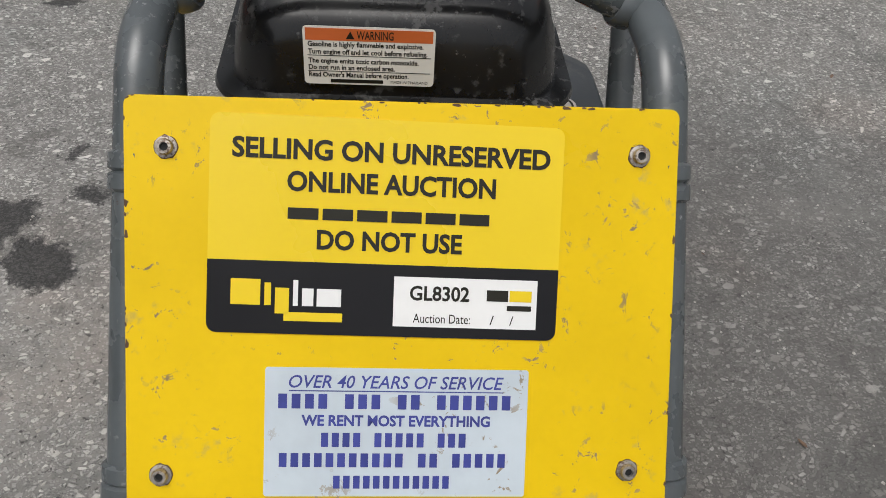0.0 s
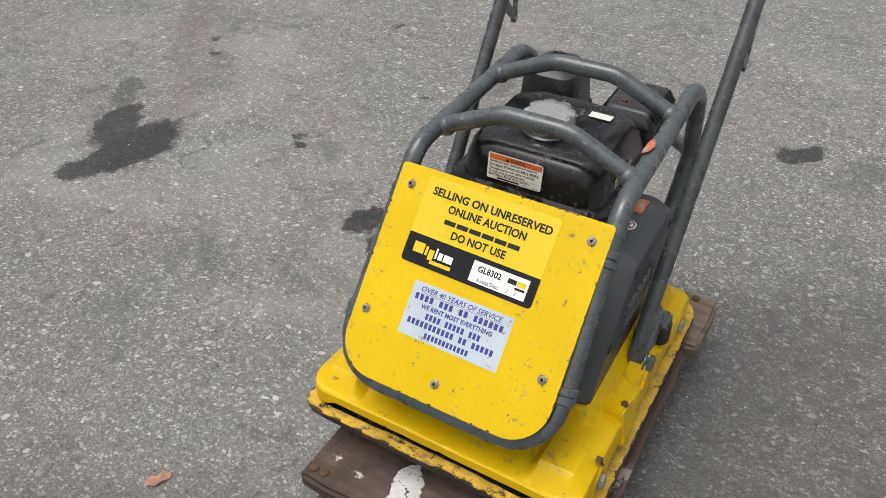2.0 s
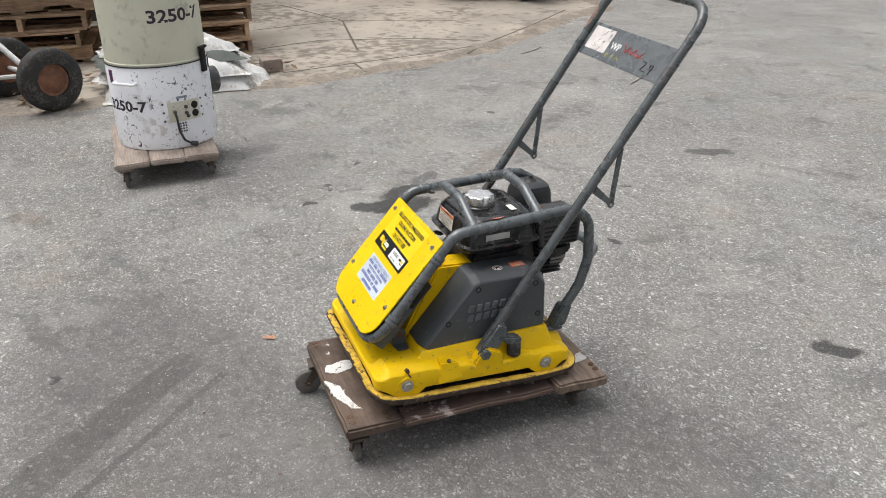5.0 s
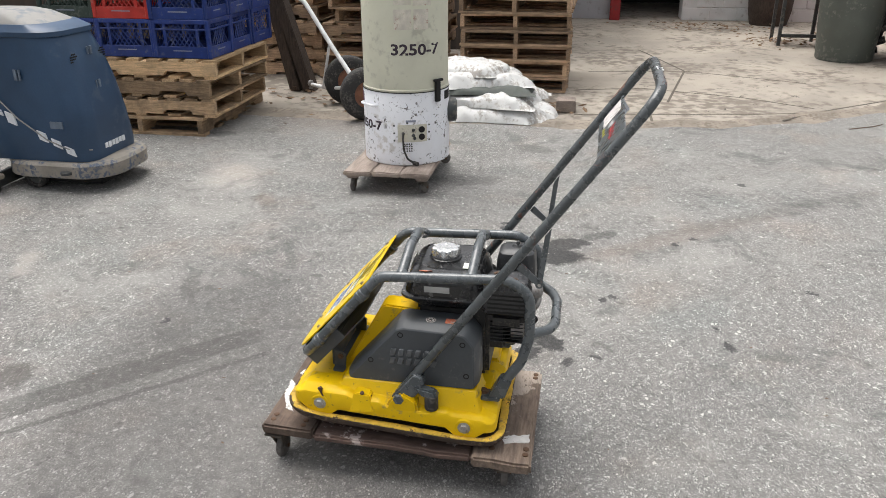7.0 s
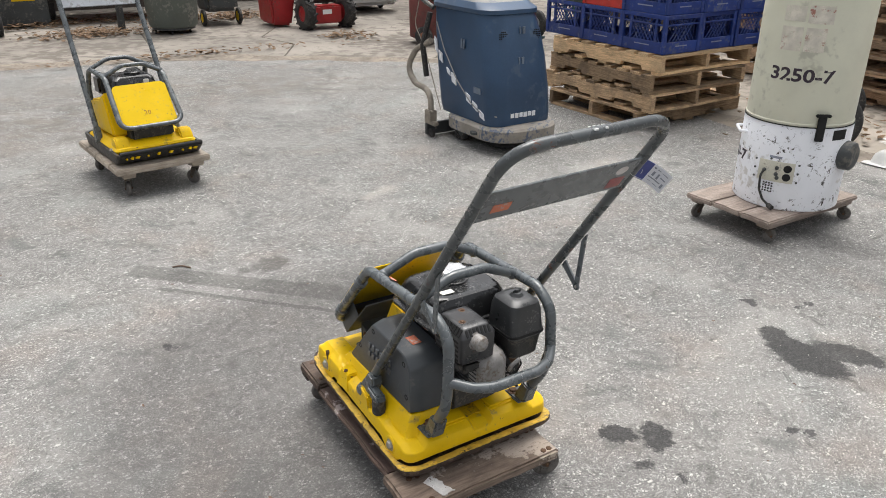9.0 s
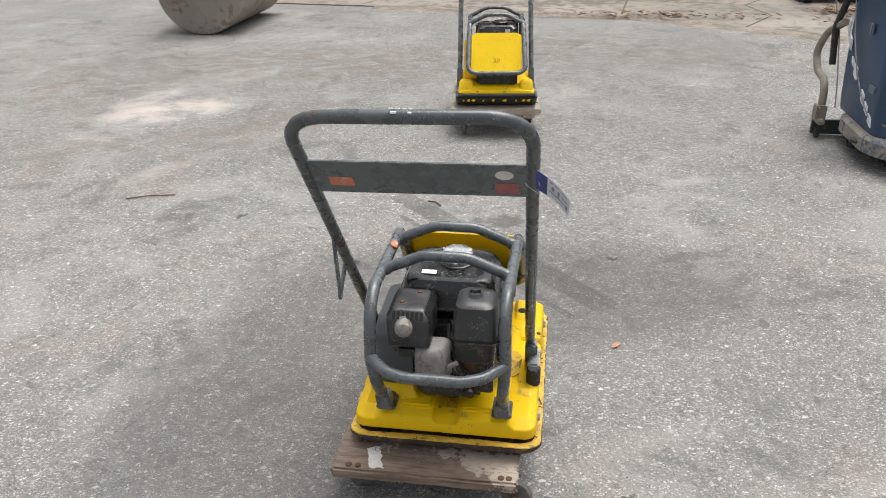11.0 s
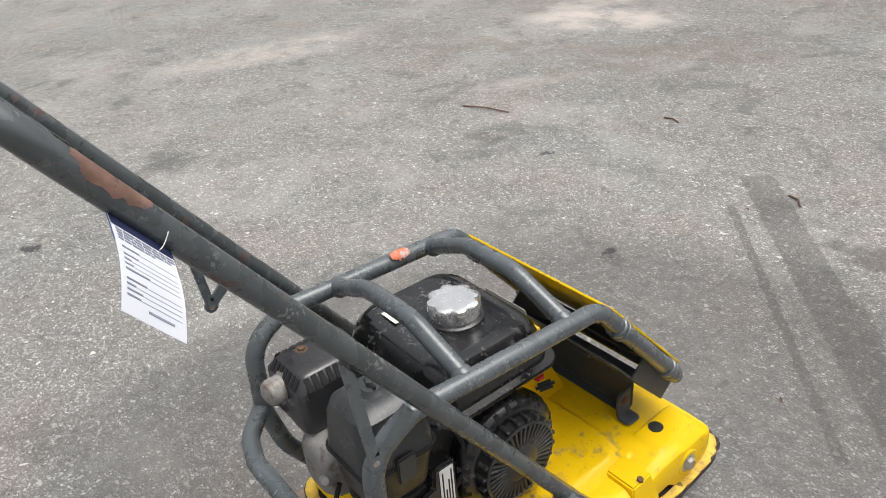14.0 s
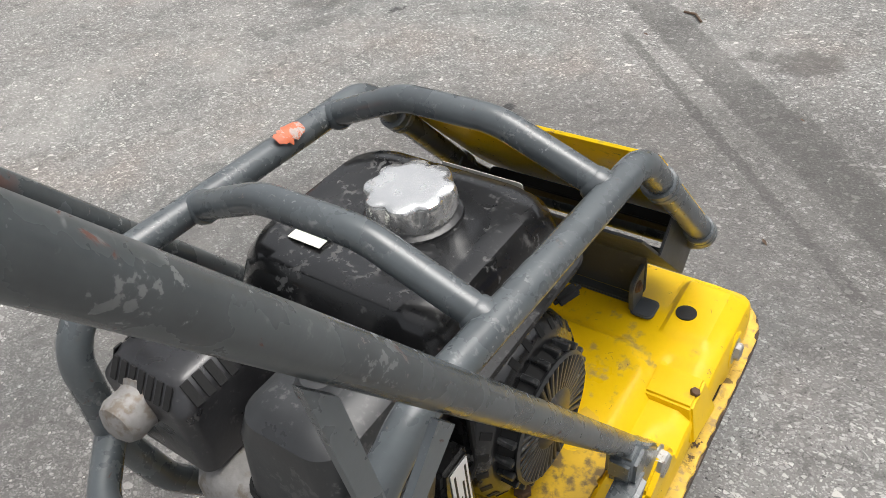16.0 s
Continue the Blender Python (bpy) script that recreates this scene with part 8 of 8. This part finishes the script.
# ---- orange telehandler ----
def telehandler():
    t = thing("telehandler", pose(-8.6, 5.9, 0), "orange telescopic handler with lugged tyres", "telehandler")
    d = Vector((-0.505, 0.863, 0))
    nrm = Vector((-0.863, -0.505, 0))
    m = Matrix(((d.x, nrm.x, 0, -7.45), (d.y, nrm.y, 0, 4.15), (0, 0, 1, 0), (0, 0, 0, 1)))
    side = (nrm.x, nrm.y, 0)
    for along in (0.0, 3.1):
        for off in (0.18, 1.15):
            c = m @ Vector((along, off, 0.56))
            wheel(t, c, (0.12, -1, 0) if along == 0.0 else side, 0.535, 0.36, SILVER, lugs=18, inner=0.56)
    part("chassis", moved(bm_prism([(-0.2, 0.66), (0.45, 0.72), (0.75, 0.50), (2.45, 0.50), (2.75, 0.72), (3.7, 0.70), (3.8, 1.25), (-0.2, 1.25)], 0.15, 1.20, "y", 0.02), m), ORANGE, t, "orange steel chassis")
    part("side_plate", moved(bm_prism([(0.70, 0.42), (2.50, 0.42), (2.50, 0.80), (0.70, 0.80)], 0.06, 0.14, "y", 0.01), m), ORANGE, t)
    part("axle_beam", moved(bm_box(-0.12, 0.12, 0.2, 1.12, 0.45, 0.65, 0.02), m), DARKM, t)
    part("axle_beam", moved(bm_box(2.98, 3.22, 0.2, 1.12, 0.45, 0.65, 0.02), m), DARKM, t)
    part("step", moved(bm_box(1.2, 1.6, -0.05, 0.05, 0.40, 0.44, 0.005), m), DARKM, t)
    part("boom", moved(bm_box(-1.2, 3.9, 0.75, 1.15, 1.3, 1.7, 0.03), m), ORANGE, t)
    part("cab", moved(bm_box(0.6, 2.0, 0.16, 0.72, 1.26, 2.3, 0.08), m), DARKM, t, "dark cab")
    return t


shift(telehandler(), 0.38, -0.04)


# ---- bins ----
def bin_of(name, label, x, y, r, h, mat, z=0.0145):
    b = thing(name, pose(x, y, z), label, "bin")
    sh = part("shell", bm_lathe((x, y, z), (0, 0, 1), [(0, r * 0.80), (0.02, r * 0.84), (h * 0.92, r), (h * 0.93, r * 1.05), (h, r * 1.06), (h, r * 1.0), (h * 0.3, r * 0.82), (0.03, r * 0.75)], 40), mat, b)
    for a in (0, 180):
        part("grip", moved(bm_box(r * 0.95, r * 1.12, -0.09, 0.09, h * 0.86, h * 0.90, 0.01), pose(x, y, z, 0, 0, a + 40)), mat, sh)
    return b


bin_of("refuse_bin", "large grey-green round refuse bin on the concrete", -7.68, 3.36, 0.36, 0.85, BINGREY)
bd = bin_of("refuse_bin", "large grey round refuse bin on a wheeled base", -1.85, -10.2, 0.36, 0.85, BINGREY, 0.10)
part("wheeled_base", bm_lathe((-1.85, -10.2, 0.06), (0, 0, 1), [(0, 0.20), (0.01, 0.27), (0.035, 0.27), (0.039, 0.22)], 24), DARKM, bd)
for k in range(5):
    a = k * 1.257
    part("base_wheel", bm_lathe((-1.85 + 0.22 * math.cos(a), -10.2 + 0.22 * math.sin(a), 0.038), (1, 0, 0), [(0, 0.012), (0.002, 0.024), (0.02, 0.024), (0.022, 0.012)], 12), DARKGAP, bd)
barrel = solo("wooden_barrel", bm_lathe((-11.45, 3.25, 0.0145), (0, 0, 1), [(0, 0.27), (0.2, 0.31), (0.45, 0.33), (0.7, 0.31), (0.9, 0.27), (0.9, 0.02)], 28), DARKWOOD, "weathered brown barrel by the wall", "barrel", base=(-11.45, 3.25, 0.0145))
stand = thing("metal_stand", pose(-9.4, 3.15, 0.0145), "grey metal stand with thin legs", "stand")
for x in (-9.65, -9.2):
    for y in (2.95, 3.45):
        part("leg", bm_box(x - 0.02, x + 0.02, y - 0.02, y + 0.02, 0.0145, 0.80, 0.003), DARKM, stand)
part("top", bm_box(-9.70, -9.15, 2.9, 3.5, 0.80, 0.84, 0.004), DARKM, stand)
part("rail", bm_box(-9.22, -9.18, 2.95, 3.45, 0.12, 0.16, 0.003), DARKM, stand)

for ob in (barrel, stand):
    shift(ob, 0.55, -0.1)


def pulled(ob):
    """Sets a machine of the far row down where the row stands."""
    ob.location.x, ob.location.y = 1.05 + (ob.location.x - 1.05) * 0.885, 1.74 + (ob.location.y - 1.74) * 0.885
    return ob


# ---- snow blower, mower, sprayer, trucks ----
sb = thing("snow_blower", pose(-3.6, -9.3, 0), "red snow blower with lugged black tyres", "snow blower")
for x in (-3.35, -3.92):
    wheel(sb, (x, -9.20, 0.222), (1, 0.1, 0), 0.205, 0.14, REDM, lugs=14, inner=0.5)
part("gearbox", bm_box(-3.83, -3.44, -9.30, -9.10, 0.09, 0.32, 0.02), REDM, sb, "red gearbox housing")
part("rating_label", bm_box(-3.68, -3.55, -9.0985, -9.096, 0.21, 0.27), S_WHITE, sb)
part("auger_housing", bm_prism([(-3.29, 0.03), (-3.02, 0.05), (-2.99, 0.5), (-3.22, 0.60), (-3.36, 0.4)], -10.05, -9.55, "y", 0.03), REDM, sb, "red auger housing")
part("engine", bm_box(-3.85, -3.40, -9.65, -9.28, 0.33, 0.70, 0.04), ENGINE, sb)
part("handle", bm_tube([(-3.35, -9.1, 0.35), (-3.35, -8.75, 0.95), (-3.9, -8.75, 0.95), (-3.9, -9.1, 0.35)], 0.014, 0.05, 10), DARKGAP, sb)
mw = thing("lawn_mower", pose(-5.3, -10.9, 0), "mower with a pale grass catcher bag", "lawn mower")
part("catcher", warp(bm_box(-5.85, -5.0, -11.2, -10.75, 0.12, 0.62, 0.06, 3), lambda v: (v.x, v.y + 0.25 * (v.z - 0.12), v.z)), BAG, mw, "light grey catcher bag")
part("badge", warp(bm_box(-5.25, -5.02, -10.752, -10.742, 0.34, 0.52, 0.004), lambda v: (v.x, v.y + 0.25 * (v.z - 0.12), v.z)), DARKGAP, mw)
part("deck", bm_box(-5.8, -5.05, -11.9, -11.15, 0.10, 0.28, 0.05), DARKM, mw)
for x in (-5.05, -5.80):
    for y in (-11.3, -11.8):
        wheel(mw, (x, y, 0.117), (1, 0, 0), 0.102, 0.05, DARKM)
rm = thing("rotary_tiller", pose(-5.9, -9.9, 0), "red and black tiller with rubber wheels", "tiller")
for x in (-5.7, -6.2):
    wheel(rm, (x, -9.5, 0.19), (1, 0.1, 0), 0.175, 0.10, SILVER, lugs=12)
part("frame", bm_box(-6.1, -5.8, -10.1, -9.4, 0.2, 0.42, 0.03), REDM, rm)
part("engine", bm_box(-6.15, -5.75, -10.2, -9.75, 0.42, 0.75, 0.04), ENGINE, rm)
part("handle", bm_tube([(-5.75, -9.6, 0.4), (-5.72, -9.0, 0.95), (-6.2, -9.0, 0.95), (-6.15, -9.6, 0.4)], 0.014, 0.05, 10), REDM, rm)
sp = thing("wheeled_tank", pose(-4.45, -7.45, 0), "rusty maroon wheeled tank with red pipes", "tank cart")
part("tank", bm_lathe((-4.45, -7.48, 0.075), (0.02, 0, 1), [(0, 0.16), (0.02, 0.20), (0.75, 0.20), (0.82, 0.16), (0.86, 0.05)], 28), MAROON, sp, "maroon cylinder")
for dx, dy in ((0.15, 0.13), (-0.16, 0.17)):
    part("wheel", bm_tyre((-4.45 + dx, -7.48 + dy + 0.06, 0.124), (0.75, 0.65, 0), 0.108, 0.05, inner=0.4), RUBBER, sp)
    part("rim", bm_lathe((-4.47 + dx, -7.44 + dy, 0.124), (0.75, 0.65, 0), [(0, 0.02), (0.01, 0.045), (0.05, 0.045), (0.06, 0.02)], 16), RIMW, sp)
part("pipe", bm_tube([(-4.62, -7.60, 0.10), (-4.72, -7.85, 1.1)], 0.022, 0, 10), REDM, sp)
part("pipe", bm_tube([(-4.68, -7.52, 0.10), (-4.90, -7.75, 1.1)], 0.022, 0, 10), REDM, sp)
part("hose", bm_tube([(-4.30, -7.33, 0.75), (-4.38, -7.26, 0.55), (-4.58, -7.28, 0.40), (-4.66, -7.40, 0.30)], 0.012, 0.08, 8), RUBBER, sp)
part("axle_bracket", bm_box(-4.62, -4.30, -7.40, -7.30, 0.08, 0.13, 0.01), DARKM, sp)
truck = thing("hand_truck", pose(-5.5, -7.9, 0), "teal hand truck with pneumatic tyres", "hand truck")
for o in (-0.2, 0.2):
    wheel(truck, (-5.45 + o * 0.8, -7.95 - o * 0.4, 0.182), (0.86, -0.5, 0), 0.165, 0.07, SILVER, inner=0.5)
    part("upright", bm_tube([(-5.45 + o * 0.5, -8.05 - o * 0.3, 0.10), (-5.5 + o * 0.5, -8.35 - o * 0.3, 1.2)], 0.018, 0, 10), TEALM, truck)
part("toe_plate", bm_box(-5.6, -5.25, -7.95, -7.75, 0.0145, 0.035, 0.003), TEALM, truck)
part("axle", bm_tube([(-5.65, -7.83, 0.182), (-5.25, -8.06, 0.182)], 0.012, 0, 10), DARKM, truck)
trucks = []
for k, (x, y, mt) in enumerate(((-6.1, -7.2, REDM), (-6.6, -6.6, TEALM))):
    c = copy_thing(truck, pose(x, y, 0, 0, 0, 30 + k * 25))
    tagged(c, "hand truck with pneumatic tyres parked in a row", "hand truck")
    trucks.append(c)

fm = thing("sweeper", pose(0.95, -11.1, 0), "dark grey ride-on sweeper with small wheels", "sweeper")
part("body", bm_prism([(-11.75, 0.09), (-10.85, 0.09), (-10.80, 0.32), (-10.95, 0.58), (-11.75, 0.75)], 0.42, 1.48, "x", 0.04), DARKM, fm, "dark grey body")
part("skirt", bm_box(0.40, 1.50, -11.0, -10.78, 0.05, 0.13, 0.02), DARKGAP, fm)
for x in (0.42, 1.48):
    wheel(fm, (x, -10.98, 0.164), (1, 0, 0), 0.15, 0.09, SILVER)
part("rating_label", bm_box(1.05, 1.22, -10.815, -10.798, 0.23, 0.28), S_WHITE, fm)
part("side_label", bm_box(0.62, 0.72, -10.83, -10.805, 0.24, 0.30), PANEL, fm)
gb = thing("equipment_box", pose(0.1, -11.9, 0), "dark grey box with a yellow label", "box")
part("box", bm_box(-0.35, 0.32, -12.4, -11.75, 0.0145, 0.75, 0.03), DARKM, gb)
part("label", bm_box(-0.2, 0.08, -11.748, -11.742, 0.35, 0.55), PANEL, gb)
tl = thing("flat_trailer", pose(-0.9, -12.2, 0), "red trailer with a low dark bed", "trailer")
part("bed", bm_box(-1.9, -0.5, -12.9, -11.7, 0.42, 0.62, 0.02), REDM, tl)
for x in (-1.9, -0.5):
    wheel(tl, (x, -12.2, 0.262), (1, 0, 0), 0.245, 0.14, SILVER)
part("drawbar", bm_tube([(-1.2, -11.7, 0.5), (-1.2, -10.95, 0.45)], 0.03, 0, 8), DARKM, tl)
part("jack_stand", bm_box(-1.24, -1.16, -11.0, -10.92, 0.0145, 0.45, 0.005), DARKM, tl)
ym = thing("garden_cart", pose(-2.6, -10.6, 0), "small dark cart with yellow wheels", "cart")
part("tub", bm_box(-2.9, -2.45, -11.1, -10.5, 0.2, 0.5, 0.05), DARKM, ym)
for x in (-2.92, -2.43):
    wheel(ym, (x, -10.6, 0.124), (1, 0, 0), 0.108, 0.05, PANEL)

for ob in (bd, sb, mw, rm, sp, truck, *trucks, fm, gb, tl, ym):
    pulled(ob)
shift(sb, -0.27, -0.27)
shift(sp, -0.13, -0.12)


# ---- roller drums ----
def roller(x, y0, y1, r, label):
    t = thing("tandem_roller", pose(x, (y0 + y1) / 2, 0), label, "road roller")
    part("drum", bm_lathe((x, y0, r + 0.001), (0, -1, 0), [(0, r - 0.05), (0.001, r - 0.012), (0.012, r), (y0 - y1 - 0.012, r), (y0 - y1, r - 0.02), (y0 - y1 + 0.001, r - 0.08)], 64), DRUM, t, "worn steel drum")
    part("drum_end", bm_lathe((x, y0 - 0.02, r + 0.001), (0, 1, 0), [(0, r - 0.02), (0.004, r - 0.03), (0.006, 0.1), (0.05, 0.09), (0.055, 0.02)], 48), DARKGAP, t, "black drum end")
    part("warning_sticker", bm_box(x - 0.25, x + 0.02, y0 - 0.012, y0 - 0.009 + 0.002, r + 0.12, r + 0.24), PANEL, t, "yellow sticker")
    part("info_sticker", bm_box(x - 0.24, x - 0.10, y0 - 0.012, y0 - 0.009 + 0.002, r + 0.04, r + 0.10), S_WHITE, t)
    part("printed_bar", bm_box(x + 0.20, x + 0.235, y0 - 0.013, y0 - 0.008, r - 0.22, r + 0.08), TAGINK, t)
    part("yoke", moved(bm_prism([(-0.09, r - 0.05), (0.09, r - 0.05), (0.16, r * 2 + 0.5), (-0.16, r * 2 + 0.5)], 0.06, 0.12, "y", 0.01), pose(x, y0 - 0.02, 0)), PANEL, t, "yellow yoke")
    return t


roller(3.38, -5.75, -7.1, 0.46, "road roller with a worn steel drum and black end")
roller(3.85, -7.7, -9.0, 0.46, "second drum of a road roller, worn steel")


# ---- leaves, twigs and grit ----
def leaf_bm(c, size, rng, lift=0.0):
    a = rng.uniform(0, 6.28)
    u, v = Vector((math.cos(a), math.sin(a), rng.uniform(-0.2, 0.3))), Vector((-math.sin(a), math.cos(a), rng.uniform(-0.25, 0.25)))
    c = Vector(c) + Vector((0, 0, size * 0.35 + lift))
    pts = [u * size, u * size * 0.3 + v * size * 0.45, u * -size * 0.7 + v * size * 0.25, u * -size, u * -size * 0.7 - v * size * 0.25, u * size * 0.3 - v * size * 0.45]
    mid = Vector((0, 0, size * rng.uniform(-0.3, 0.1)))
    return c, pts, mid


def litter(name, rows, mat, label, category):
    vs, fs = [], []
    for c, pts, mid in rows:
        b = len(vs)
        vs.append(c + mid)
        vs += [c + p for p in pts]
        n = len(pts)
        fs += [(b, b + 1 + i, b + 1 + (i + 1) % n) for i in range(n)]
    me = bpy.data.meshes.new(name)
    me.from_pydata([tuple(v) for v in vs], [], fs)
    me.materials.append(mat)
    return tagged(new(name, me), label, category, kind="stuff")


rg = random.Random(3)
rows = []
for cx, cy, sx, sy, k in ((-0.6, -9.1, 0.60, 0.35, 600), (0.1, -10.3, 0.8, 0.35, 600), (-2.65, -9.8, 0.6, 0.35, 500), (-1.6, -10.3, 1.2, 0.4, 500), (-3.3, -7.4, 0.35, 0.20, 120), (-10.3, 2.2, 0.5, 0.9, 160), (-8.9, 3.1, 0.6, 0.6, 140), (-4.5, 0.2, 0.2, 0.25, 40), (-4.6, -1.5, 0.5, 0.9, 120), (-1.4, -7.0, 1.6, 0.14, 160)):
    for _ in range(k):
        x, y = rg.gauss(cx, sx * 0.6), rg.gauss(cy, sy * 0.6)
        rows.append(leaf_bm((x, y, 0.0145), rg.uniform(0.022, 0.05), rg, rg.uniform(0, 0.05) * math.exp(-((x - cx) / sx) ** 2)))
litter("dry_leaves", rows, LEAFM, "drifts of dry brown leaves on the concrete", "leaves")
rows = []
for _ in range(260):
    x, y = rg.uniform(-4.2, 3.2), rg.uniform(-4.5, 3.4)
    rows.append(leaf_bm((x, y, 0.0), rg.uniform(0.003, 0.009), rg))
litter("bark_chips", rows, TWIG, "scattered specks of bark and leaf on the asphalt", "litter")
vs, fs = [], []
for _ in range(2600):
    x, y = rg.gauss(0, 1.6), rg.gauss(0, 1.6)
    r = rg.uniform(0.0012, 0.0036)
    b = len(vs)
    vs += [(x + r, y, 0), (x, y + r, 0), (x - r, y, 0), (x, y - r, 0), (x, y, r * 0.8)]
    fs += [(b, b + 1, b + 4), (b + 1, b + 2, b + 4), (b + 2, b + 3, b + 4), (b + 3, b, b + 4)]
gm = bpy.data.meshes.new("grit")
gm.from_pydata(vs, [], fs)
gm.materials.append(surface("pale_grit", (0.42, 0.40, 0.37), 0.9, var=0.3, scale=200))
tagged(new("grit", gm), "loose pale grit on the asphalt", "grit", kind="stuff")
# one orange leaf, curled, and a few twigs
lf = bmesh.new()
pts = [(-0.035, 0.0, 0.004), (-0.018, 0.016, 0.010), (0.0, 0.012, 0.004), (0.016, 0.020, 0.012), (0.034, 0.006, 0.006), (0.030, -0.008, 0.003), (0.008, -0.012, 0.008), (-0.012, -0.016, 0.004)]
vv = [lf.verts.new(p) for p in pts] + [lf.verts.new((0, 0, 0.003))]
for i in range(8):
    lf.faces.new((vv[i], vv[(i + 1) % 8], vv[8]))
bmesh.ops.solidify(lf, geom=list(lf.faces), thickness=0.0008)
lf.transform(pose(-0.50, -0.458, 0.001, 0, 0, 55) @ Matrix.Scale(0.72, 4))
solo("fallen_leaf", lf, LEAFO, "curled orange dry leaf on the asphalt", "leaf", base=(-0.501, -0.463, 0.0))
for a, b, c in (((1.70, -1.60, 0.005), (1.82, -1.56, 0.012), (1.93, -1.52, 0.005)), ((1.05, -1.98, 0.004), (1.09, -2.0, 0.006), (1.13, -1.99, 0.004)), ((-3.0, 2.75, 0.004), (-3.1, 2.9, 0.008), (-3.15, 3.1, 0.004)), ((0.30, -1.62, 0.004), (0.33, -1.66, 0.006), (0.37, -1.67, 0.004)), ((-4.3, 2.5, 0.004), (-4.4, 2.7, 0.008), (-4.5, 2.8, 0.004))):
    solo("twig", bm_tube([a, b, c], 0.0035, 0.02, 6), TWIG, "thin dry twig on the asphalt", "twig", "twigs on the asphalt", base=(a[0], a[1], 0))

# ---- ground ----
_g = bmesh.new()
bmesh.ops.create_grid(_g, x_segments=8, y_segments=8, size=400)
ground = solo("ground", _g, ASPHALT, "worn grey asphalt yard with oil stains and pale aggregate", "ground", kind="structure")
